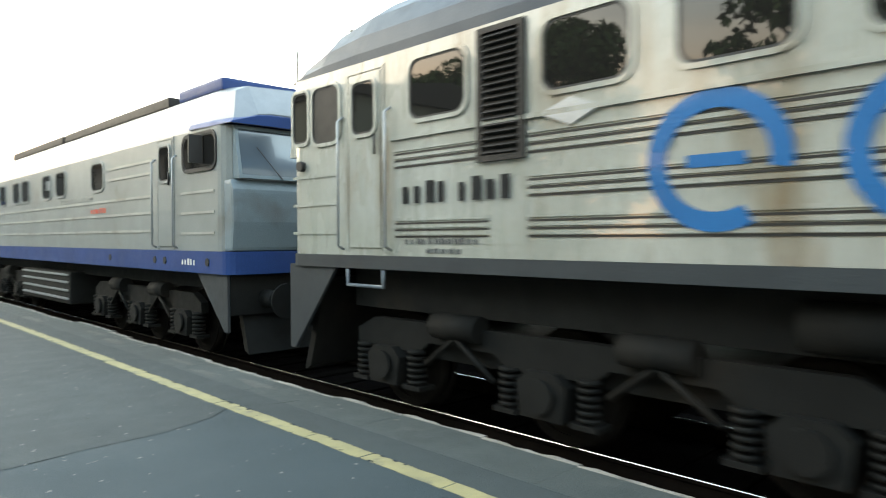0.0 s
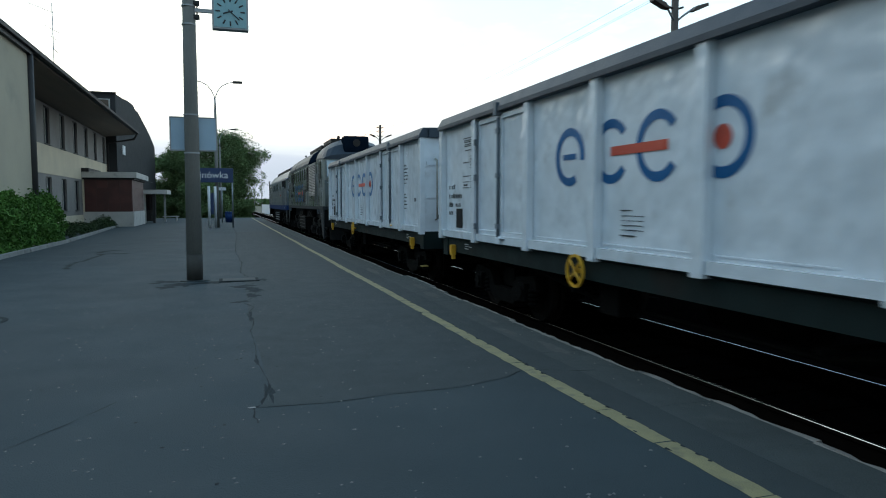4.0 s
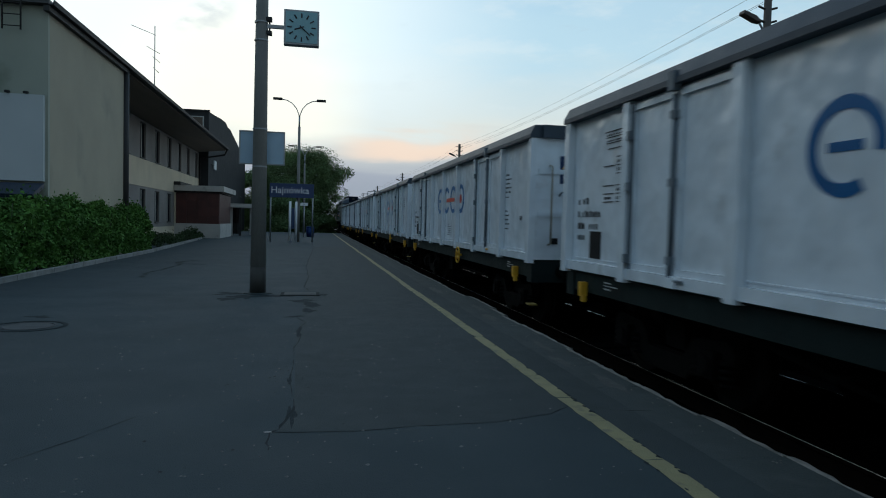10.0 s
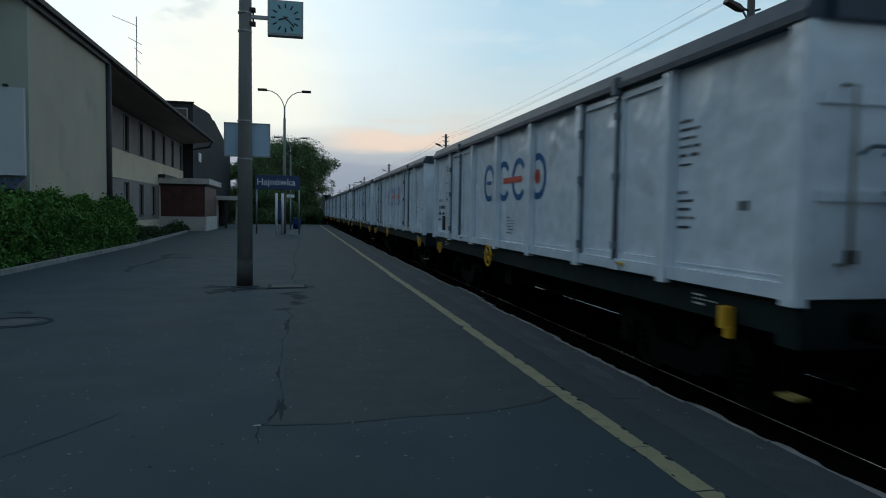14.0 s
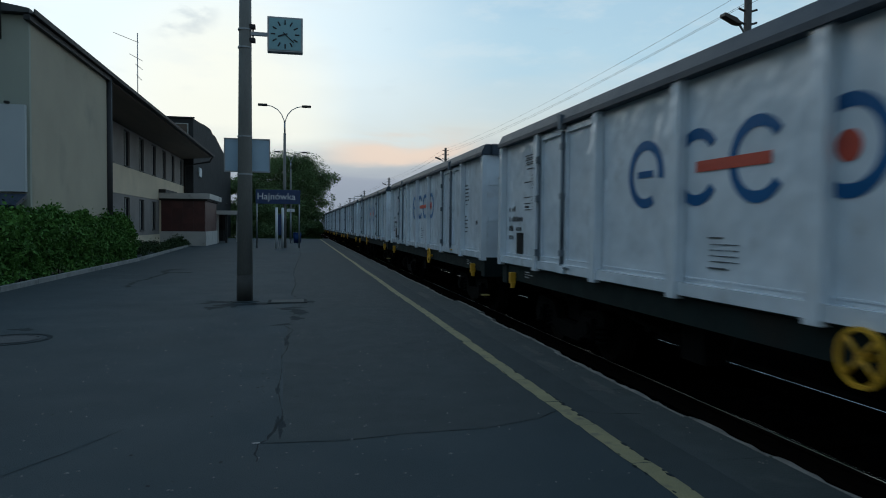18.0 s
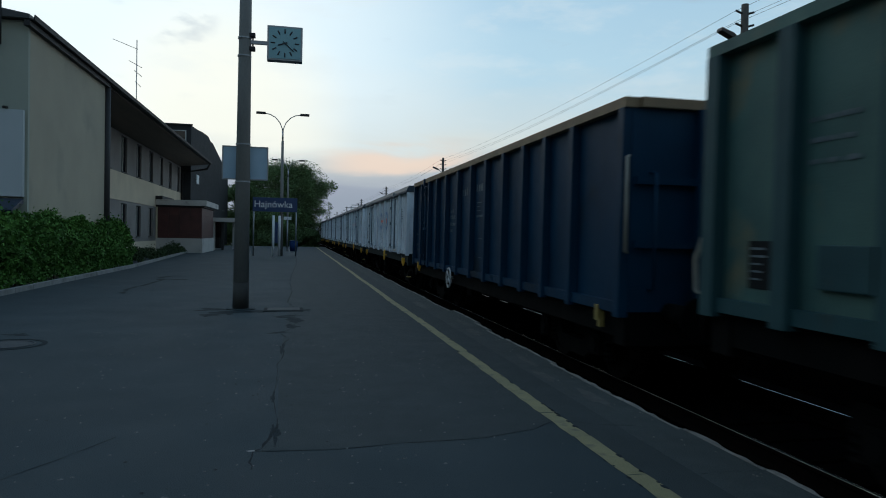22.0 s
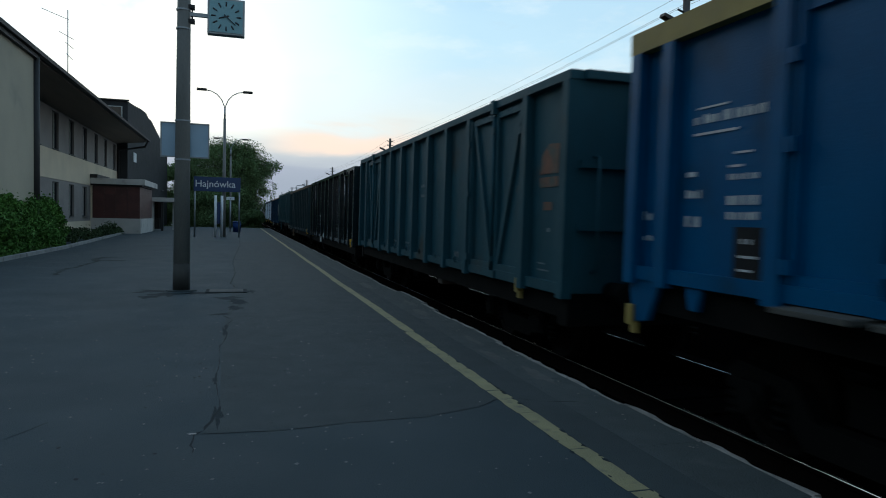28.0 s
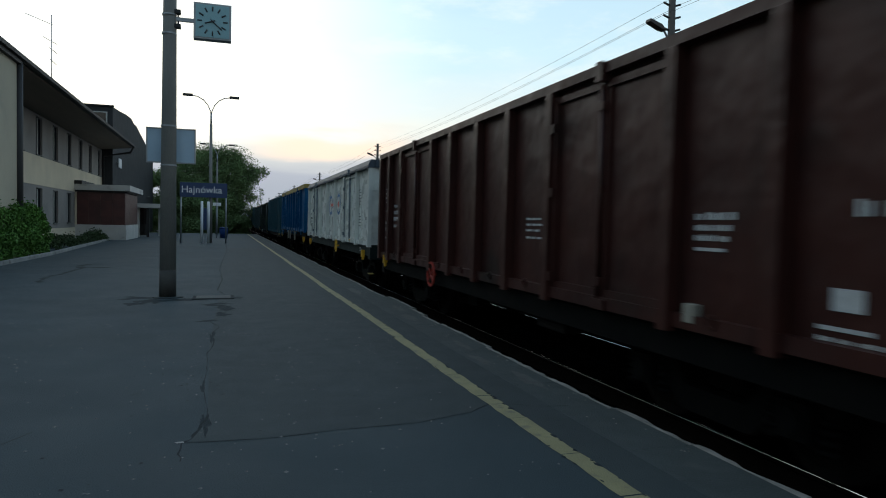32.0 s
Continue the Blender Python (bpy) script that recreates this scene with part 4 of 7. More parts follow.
def yard_pole(at, h):
    root = thing("wooden_pole", "dark wooden line pole with insulators and two lamp heads", "pole", "line poles", at=pose(*at))
    part("mast", rod((0, 0, 0), (0, 0, h), 0.14, 10, None, 0.095), WOOD_POLE, root)
    for s in (-1, 1):
        arm = part("lamp_arm", tube([(0, 0, h - 1.35), (s * 0.22, -0.1, h - 1.15), (s * 0.42, -0.2, h - 1.0)], 0.03), GALV, root)
        part("lamp_head", extrude([(s * 0.36, h - 1.06), (s * 0.53, h - 1.04), (s * 0.92, h - 0.87), (s * 0.90, h - 0.78), (s * 0.53, h - 0.90)], "y", -0.32, -0.08, bevel=0.02), RUSTY_LAMP, arm)
    for z in (0.25, 0.6, 0.95):
        for s in (-1, 1):
            part("insulator", rod((s * 0.1, 0, h - z), (s * 0.28, 0, h - z + 0.06), 0.03, 8), PIPE, root)
    return root


YP = yard_pole((12.0, 16.5, -0.6), 8.75)
YPY = [16.5, 55.5, 92, 128, 165, 205, 250]
for y in YPY[1:]:
    copy_thing(YP, pose(12.0, y, -0.6))


def wires():
    root = thing("overhead_wires", "thin dark line wires sagging between the poles", "cable")
    for s, zz in ((-1, (0.25, 0.6)), (1, (0.25,))):
        for z in zz:
            ys = [-24] + YPY
            for a, b in zip(ys, ys[1:]):
                pts = []
                for i in range(9):
                    u = i / 8
                    pts.append((12.0 + s * 0.27, a + (b - a) * u, 8.15 - z + 0.06 - 0.5 * 4 * u * (1 - u) * 0.7))
                part("wire", tube(pts, 0.005, 4), PIPE, root)


wires()


def far_side():
    structure("wall_east", box(8.0, 8.35, 52, 170, -0.62, 1.38), PALE_WALL, "long pale blue-grey wall beyond the track")
    # unseen mound, added to keep low light from reaching under the train
    structure("bank", extrude([(7.1, -0.63), (7.9, 0.75), (16, 0.8), (30, 0.2), (60, -0.63)], "y", -60, 51.5), BALLAST_SHADED, "unseen mound added beyond the track to block low light")
    rs = np.random.RandomState(31)
    n = 16000
    x = rs.uniform(-420, 420, n)
    h = np.array([5 + 5 * noise.noise(Vector((a * 0.012, 3, 0))) + 2.5 * noise.noise(Vector((a * 0.06, 8, 0))) for a in x])
    pts = np.stack([x, 560 + rs.uniform(-15, 15, n), -0.6 + np.abs(h) * rs.uniform(0, 1, n) ** 0.7], 1)
    wood = leaves("far_wood", pts, rs.uniform(0.8, 1.8, n), TREE_LEAF, None, seed=31)
    tagged(wood, "distant dark line of trees", "trees", kind="stuff")
    for i, (xx, yy, hh) in enumerate(((9.5, 150, 9), (11, 190, 10), (13, 240, 10), (7.5, 300, 11), (16, 330, 11))):
        r = thing("signal_mast", "thin far grey lattice mast with a cross arm", "mast", "far masts", at=pose(xx + 4, yy, -0.6))
        part("mast", rod((0, 0, 0), (0, 0, hh), 0.14, 6), GALV, r)
        part("cross_arm", box(-1.6, 1.6, -0.08, 0.08, hh - 0.5, hh - 0.35), GALV, r)


far_side()


def platform_small_things():
    tt = thing("timetable_stand", "grey timetable stand with two posts and a dark panel", "sign stand", at=pose(-1.27, 47.0, 0))
    for xx in (-0.12, 0.12):
        part("post", rod((xx * 1.6, xx * 3, 0), (xx * 1.6, xx * 3, 2.75), 0.085, 8), SIGN_WHITE, tt)
    part("panel", box(-0.10, 0.10, -0.33, 0.33, 0.9, 2.3), SIGN_BLUE, tt)
    sp = thing("direction_sign", "small white sign on a thin post", "sign", at=pose(-0.7, 60, 0))
    part("post", rod((0, 0, 0), (0, 0, 2.9), 0.045, 8), GALV, sp)
    part("plate", box(-0.33, 0.33, -0.03, 0.03, 2.72, 2.98), SIGN_WHITE, sp)
    bn = thing("litter_bin", "blue plastic litter bin", "bin", at=pose(-0.15, 60.5, 0))
    part("body", rod((0, 0, 0), (0, 0, 0.8), 0.30, 14, None, 0.36), LOCO_BLUE, bn)
    part("lid", rod((0, 0, 0.8), (0, 0, 0.92), 0.38, 14, None, 0.3), LOCO_BLUE, bn)
    be = thing("bench", "pale concrete bench near the entrance", "bench", at=pose(-5.2, 66, 0))
    part("seat", box(-0.7, 0.7, -0.2, 0.2, 0.40, 0.48), WHITE_WALL, be)
    for xx in (-0.5, 0.5):
        part("leg", box(xx - 0.06, xx + 0.06, -0.18, 0.18, 0, 0.40), WHITE_WALL, be)


platform_small_things()

# ---- train ----
# place of the first wagon's front end along the track: seconds, metres
RUN = [(0, -11.278), (1, -1.671), (2, 7.897), (4, 26.899), (6, 45.719), (8, 64.410), (10, 83.090), (12, 101.864), (14, 120.778), (16, 139.782), (18, 158.856), (20, 178.023), (22, 197.382), (24, 216.861), (26, 236.431), (28, 256.071), (30, 275.798), (32, 295.539)]


def lead(t):
    """A smooth curve through the places of RUN."""
    j = max(0, min(len(RUN) - 2, sum(1 for a, _ in RUN if a <= t) - 1))

    def slope(k):
        a, b = RUN[max(0, k - 1)], RUN[min(len(RUN) - 1, k + 1)]
        return (b[1] - a[1]) / (b[0] - a[0])

    (t0, p), (t1, q) = RUN[j], RUN[j + 1]
    h = t1 - t0
    u = (t - t0) / h
    return (2 * u ** 3 - 3 * u * u + 1) * p + (u ** 3 - 2 * u * u + u) * h * slope(j) + (3 * u * u - 2 * u ** 3) * q + (u ** 3 - u * u) * h * slope(j + 1)


PITCH = 14.742
WHEEL_R = 0.46
WHEEL_ME = {}


def wheelset(parent, y, r=WHEEL_R):
    """Axle with two flanged wheels, in its bogie's space."""
    if r not in WHEEL_ME:
        bm = bmesh.new()
        rod((-1.0, 0, 0), (1.0, 0, 0), 0.075, 12, bm)
        for s in (-1, 1):
            rod((s * 0.69, 0, 0), (s * 0.82, 0, 0), r, 28, bm)
            rod((s * 0.66, 0, 0), (s * 0.69, 0, 0), r + 0.03, 28, bm)
            ring((s * 0.82, 0, 0), r * 0.80, r * 0.98, "x", s * 0.02, bm=bm)
            rod((s * 0.82, 0, 0), (s * 0.88, 0, 0), 0.14, 14, bm)
            for k in range(4):
                a = math.pi * k / 2
                rod((s * 0.832, r * 0.45 * math.cos(a), r * 0.45 * math.sin(a)), (s * 0.836, r * 0.45 * math.cos(a), r * 0.45 * math.sin(a)), 0.05, 8, bm)
        ob = part("wheelset", bm, IRON_SHADED, parent)
        WHEEL_ME[r] = ob.data
    else:
        ob = new("wheelset", WHEEL_ME[r])
        ob.parent = parent
    ob.location = (0, y, r)
    return ob


BOGIE_ME = {}


def bogie(parent, y):
    """Two-axle freight bogie: side frames with axle boxes and springs."""
    if not BOGIE_ME:
        bm = bmesh.new()
        for s in (-1, 1):
            x0, x1 = sorted((s * 0.93, s * 1.07))
            extrude([(-1.25, 0.62), (-1.15, 0.72), (-0.55, 0.66), (-0.35, 0.42), (0.35, 0.42), (0.55, 0.66), (1.15, 0.72), (1.25, 0.62), (1.25, 0.50), (0.65, 0.40), (0.42, 0.20), (-0.42, 0.20), (-0.65, 0.40), (-1.25, 0.50)], "x", x0, x1, bm)
            for yy in (-0.9, 0.9):
                box(min(s * 0.96, s * 1.16), max(s * 0.96, s * 1.16), yy - 0.14, yy + 0.14, 0.33, 0.60, bm)
                rod((s * 1.16, yy, 0.46), (s * 1.19, yy, 0.46), 0.10, 12, bm)
                for d in (-0.24, 0.24):
                    for k in range(4):
                        rod((s * 1.05, yy + d, 0.28 + k * 0.07), (s * 1.05, yy + d, 0.315 + k * 0.07), 0.075, 10, bm)
        box(-0.95, 0.95, -0.2, 0.2, 0.45, 0.75, bm)
        for yy in (-1.5, 1.5):
            box(-0.9, 0.9, yy * 0.35 - 0.04, yy * 0.35 + 0.04, 0.3, 0.42, bm)
        ob = part("bogie", bm, FRAME_SHADED, parent)
        BOGIE_ME["me"] = ob.data
    else:
        ob = new("bogie", BOGIE_ME["me"])
        ob.parent = parent
    ob.location = (0, y, RAIL_Z - CAR_Z)
    for yy in (-0.9, 0.9):
        wheelset(ob, yy)
    return ob


SHARED = {}


def shared_part(key, make, name, material, parent, label=""):
    """A part whose mesh is built once."""
    k = (key, material.name)
    if k not in SHARED:
        ob = part(name, make(), material, parent, label)
        SHARED[k] = ob.data
        return ob
    ob = new(name, SHARED[k])
    ob.parent = parent
    if label:
        tagged(ob, label)
    return ob


def bars(specs, x, bm=None):
    """Rows of small lettering as plain bars: (y, z, width, height, gaps)."""
    bm = bm or bmesh.new()
    rs = random.Random(4)
    for y, z, w, h, n in specs:
        u = 0.0
        step = w / n
        for i in range(n):
            k = step * rs.uniform(0.6, 0.92)
            m = max(1, min(4, round(k / (h * 0.75)))) if n > 1 else 1
            for j in range(m):
                g = h * rs.uniform(0.72, 1.0)
                box(x - 0.004, x, y - u - k * (j + rs.uniform(0.60, 0.78)) / m, y - u - k * j / m, z - h / 2, z - h / 2 + g, bm)
            u += step
    return bm


def underframe(root, L, mat, zb):
    part("sole_bar", extrude([(-1.38, zb - 0.30), (-1.30, zb - 0.30), (-1.30, zb), (-1.42, zb), (-1.42, zb - 0.04), (-1.38, zb - 0.06)], "y", -L + 0.05, -0.05), mat, root)
    part("sole_bar", extrude([(1.38, zb - 0.30), (1.30, zb - 0.30), (1.30, zb), (1.42, zb), (1.42, zb - 0.04), (1.38, zb - 0.06)], "y", -L + 0.05, -0.05), mat, root)
    part("centre_sill", box(-0.35, 0.35, -L + 0.1, -0.1, 0.75, zb - 0.01), FRAME_SHADED, root)
    part("floor_plate", box(-1.29, 1.29, -L + 0.1, -0.1, zb - 0.005, zb + 0.06), FRAME_SHADED, root)
    for y in (-0.03, -L + 0.03):
        s = 1 if y > -1 else -1
        part("headstock", box(-1.40, 1.40, min(y, y - s * 0.25), max(y, y - s * 0.25), zb - 0.38, zb + 0.02), mat, root)
        for x in (-0.875, 0.875):
            bf = bmesh.new()
            rod((x, y, 1.06), (x, y + s * 0.38, 1.06), 0.11, 14, bf)
            rod((x, y + s * 0.38, 1.06), (x, y + s * 0.62, 1.06), 0.075, 12, bf)
            rod((x, y + s * 0.60, 1.06), (x, y + s * 0.63, 1.06), 0.225, 20, bf)
            part("buffer", bf, FRAME_SHADED, root)
        hk = box(-0.05, 0.05, min(y, y + s * 0.35), max(y, y + s * 0.35), 0.98, 1.08)
        tube([(0, y + s * 0.3, 1.0), (0, y + s * 0.45, 0.75), (0, y + s * 0.62, 0.9)], 0.03, 6, hk)
        part("coupling", hk, FRAME_SHADED, root)
    for y in (-L / 2 + 4.5, -L / 2 - 4.5):
        bogie(root, y)
    part("air_tank", rod((-0.3, -L / 2 + 0.2, 0.72), (-0.3, -L / 2 - 1.1, 0.72), 0.2, 14), FRAME_SHADED, root)
    part("brake_valve", box(-1.15, -0.9, -L / 2 + 0.9, -L / 2 + 1.3, 0.55, 0.95), FRAME_SHADED, root)
    for y in (-L / 2 + 1.9, -L / 2 - 1.9):
        part("brake_shaft", rod((-1.2, y, 0.75), (1.2, y, 0.75), 0.03, 6), FRAME_SHADED, root)
    tr = bmesh.new()
    tube([(-1.2, -3.5, 0.95), (-0.9, -5.0, 0.62), (-0.9, -L + 5.0, 0.62), (-1.2, -L + 3.5, 0.95)], 0.03, 6, tr)
    part("truss_rod", tr, FRAME_SHADED, root)


def brake_wheel(root, y, z, mat, r=0.2):
    bm = ring((-1.50, y, z), r - 0.03, r, "x", 0.03)
    for k in range(4):
        a = math.pi / 4 + k * math.pi / 2
        rod((-1.485, y, z), (-1.485, y + (r - 0.015) * math.cos(a), z + (r - 0.015) * math.sin(a)), 0.016, 6, bm)
    rod((-1.50, y, z), (-1.35, y, z), 0.03, 8, bm)
    part("brake_wheel", bm, mat, root, "spoked hand brake wheel")


def yellow_hook(root, y, mat=None, z=1.0):
    bm = box(-1.48, -1.38, y - 0.045, y + 0.045, z - 0.09, z + 0.10, bevel=0.015)
    box(-1.465, -1.41, y - 0.085, y - 0.02, z - 0.16, z - 0.07, bm)
    part("rope_hook", bm, mat or SAFETY, root, "yellow rope hook")


def emblem(root, x, y0, z, r, k=1.0, steps_y=(0.35, 1.35, 2.14, 3.11)):
    """Four ring shapes with a bar and a dot. y0: front end of the first ring; each ring is narrower than high."""
    c = [y0 - v * k for v in steps_y]
    for yc, gap in zip(c, ((-60, -10), (-38, 38), (-38, 38), (142, 218))):
        # seen from the platform, the train's rear lies to the viewer's right
        a0, a1 = gap[1], gap[0] + 360
        part("emblem_ring", ring((x - 0.003, yc, z), r * 0.72, r, "x", 0.003, 180 - a1, 180 - a0, 30, None, squeeze=1.02), LOGO_BLUE, root, "blue ring emblem")
    part("emblem_stroke", box(x - 0.003, x, c[0] - 0.16 * k, c[0] + 0.16 * k, z - 0.035 * k, z + 0.035 * k), LOGO_BLUE, root, "blue emblem stroke")
    part("emblem_bar", box(x - 0.006, x - 0.0035, y0 - 2.30 * k, y0 - 1.29 * k, z - 0.05 * k, z + 0.05 * k), LOGO_RED, root, "red emblem bar")
    part("emblem_tick", box(x - 0.006, x - 0.0035, c[3] + 0.105 * k, c[3] + 0.24 * k, z - 0.03 * k, z + 0.03 * k), LOGO_RED, root, "short red emblem tick")
    part("emblem_dot", disc((x - 0.006, c[3], z), 0.11 * k, "x", 0.0025), LOGO_RED, root, "red emblem dot")


def door(root, y0, y1, z0, z1, x, body, frame_mat, style, latch_mat):
    """A side door of two leaves between y0 (front) and y1 (rear), y1 < y0."""
    d = part("door", box(x - 0.012, x + 0.02, y1, y0, z0, z1), body, root)
    mid = (y0 + y1) / 2
    t, deep = (0.07, 0.05) if style == "plain" else (0.085, 0.07)
    for outer, inner in ((y0, mid + 0.03), (y1, mid - 0.03)):
        b, a = sorted((outer, inner))
        fr = bmesh.new()
        box(x - deep, x - 0.013, b, a, z1 - t, z1, fr)
        box(x - deep, x - 0.013, b, a, z0, z0 + t, fr)
        box(x - deep, x - 0.013, a - t, a, z0 + t, z1 - t, fr)
        box(x - deep, x - 0.013, b, b + t, z0 + t, z1 - t, fr)
        if style == "cross":
            zm = (z0 + z1) / 2
            box(x - deep + 0.004, x - 0.013, b + t, a - t, zm - t / 2, zm + t / 2, fr)
        part("door_leaf_frame", fr, frame_mat, d)
        if style == "vee":
            # a brace from the leaf's outer top corner to its inner foot
            o, i, w = outer + (mid - outer) * 0.12, inner + (outer - inner) * 0.12, 0.055 if outer > inner else -0.055
            part("brace", extrude([(o - w, z1 - t), (o + w, z1 - t), (i + w, z0 + t), (i - w, z0 + t)], "x", x - deep + 0.004, x - 0.013), frame_mat, d)
    hb = rod((x - deep - 0.02, mid, z0 - 0.02), (x - deep - 0.02, mid, z1 - 0.05), 0.028, 8)
    for z in (z0 + 0.15, (z0 + z1) / 2, z1 - 0.25):
        box(x - deep - 0.05, x - 0.04, mid - 0.045, mid + 0.045, z - 0.04, z + 0.04, hb)
    part("latch_bar", hb, latch_mat, d)
    part("latch_foot", box(x - 0.11, x - 0.05, mid - 0.16, mid + 0.06, z0 - 0.12, z0 - 0.02), frame_mat, d)
    part("top_clasp", box(x - 0.14, x - 0.05, mid - 0.07, mid + 0.04, z1 - 0.02, z1 + 0.17), latch_mat, d)
    if style == "cross":
        # lock case at half height and a slanting lever below
        zm = (z0 + z1) / 2
        part("lock_case", box(x - 0.15, x - 0.071, mid - 0.19, mid + 0.02, zm - 0.05, zm + 0.27, bevel=0.012), latch_mat, d)
        part("lock_case", box(x - 0.13, x - 0.071, mid + 0.05, mid + 0.20, zm - 0.03, zm + 0.22, bevel=0.012), latch_mat, d)
        part("lever", extrude([(mid + 0.05, z0 + 0.16), (mid - 0.03, z0 + 0.18), (mid - 0.16, z0 - 0.16), (mid - 0.06, z0 - 0.18)], "x", x - 0.14, x - 0.10), latch_mat, d)
    part("hinge_bar", box(x - deep - 0.025, x - deep - 0.001, y0 - 0.055, y0 - 0.01, z0, z1), latch_mat, d)
    for z in (z0 + 0.12, (z0 + z1) / 2, z1 - 0.35):
        part("hinge", box(x - deep - 0.065, x - deep - 0.026, y0 - 0.05, y0 + 0.01, z - 0.05, z + 0.05), latch_mat, d)
        if style != "plain":
            part("hinge", box(x - deep - 0.045, x - deep - 0.001, y1 - 0.01, y1 + 0.06, z - 0.05, z + 0.05), latch_mat, d)
    return d


def open_wagon(label, body, post_mat, rim_mat, frame_mat, posts, doors, L=12.78, zb=1.0, zt=3.33, rim=(0.14, 0.05), post_w=0.12, post_d=0.09, style="plain", end_mat=None, rim_style="flat", name="open_wagon", latch_mat=None):
    root = thing(name, label, "freight wagon", "freight wagons of the train")
    x = -1.38
    ztop = zt - rim[0]
    for s in (-1, 1):
        part("side_wall", box(min(s * 1.38, s * 1.32), max(s * 1.38, s * 1.32), -L + 0.02, -0.02, zb, ztop + 0.02), body, root)
        part("lower_rail", box(min(s * 1.38, s * 1.46), max(s * 1.38, s * 1.46), -L + 0.02, -0.02, zb - 0.02, zb + 0.10), post_mat, root)
    for y, s in ((0, 1), (-L, -1)):
        e = part("end_wall", box(-1.38, 1.38, min(y, y - s * 0.05), max(y, y - s * 0.05), zb, ztop + 0.02), end_mat or body, root)
        for xx in (-0.55, 0.55):
            part("stiffener", box(xx - 0.06, xx + 0.06, min(y + s * 0.001, y + s * 0.10), max(y + s * 0.001, y + s * 0.10), zb, ztop), end_mat or post_mat, e)
        for zz in (zb + 0.75, zb + 1.45):
            part("stiffener", box(-1.34, 1.34, min(y + s * 0.001, y + s * (0.022 if rim_style == "cap" else 0.06)), max(y + s * 0.001, y + s * (0.022 if rim_style == "cap" else 0.06)), zz - 0.04, zz + 0.04), end_mat or post_mat, e)
        for xx in (-1.14,):
            h = tube([(xx, y, zb + 0.25), (xx, y + s * 0.12, zb + 0.27), (xx, y + s * 0.12, zb + 1.52), (xx, y, zb + 1.55)], 0.018, 6)
            part("handrail", h, HANDRAIL if rim_style == "cap" else end_mat or post_mat, e)
    # corner posts and side posts
    for y in [0.0 - 0.07, -L + 0.07] + [-p for p in posts]:
        for s in (-1, 1):
            ob = shared_part(("post", zb, ztop, post_w, post_d), lambda: extrude([(-post_d, zb - 0.06), (-0.0, zb - 0.06), (-0.0, ztop), (-post_d * 0.85, ztop)], "y", -post_w / 2, post_w / 2, bevel=0.008), "post", post_mat, root)
            ob.location = (s * 1.381, y, 0)
            if s > 0:
                ob.rotation_euler = (0, 0, math.pi)
    for a, b in doors:
        door(root, -a, -b, zb + 0.10, ztop - 0.06, x, body, post_mat, style, latch_mat or post_mat)
    # top rim
    h, o = rim
    rm = bmesh.new()
    if rim_style == "cap":
        sec = [(-1.50, ztop - 0.02), (-1.30, ztop - 0.02), (-1.30, zt), (-1.42, zt), (-1.50, ztop + 0.04)]
    else:
        sec = [(-1.38 - 0.09 - o * 0.3, ztop), (-1.30, ztop), (-1.30, zt), (-1.38 - 0.09 - o * 0.3, zt)]
    extrude(sec, "y", -L - 0.02, 0.02, rm, bevel=0.0)
    extrude([(-a, b) for a, b in sec], "y", -L - 0.02, 0.02, rm)
    for y, s in ((0, 1), (-L, -1)):
        a, b = sorted((y + s * 0.08, y - s * 0.06))
        box(-1.299, 1.299, a, b, ztop - 0.02 if rim_style == "cap" else ztop, zt - 0.002, rm)
    part("rim", rm, rim_mat, root)
    underframe(root, L, frame_mat, zb)
    return root


W_POSTS = [1.86, 3.93, 5.72, 7.54, 9.42, 11.55]


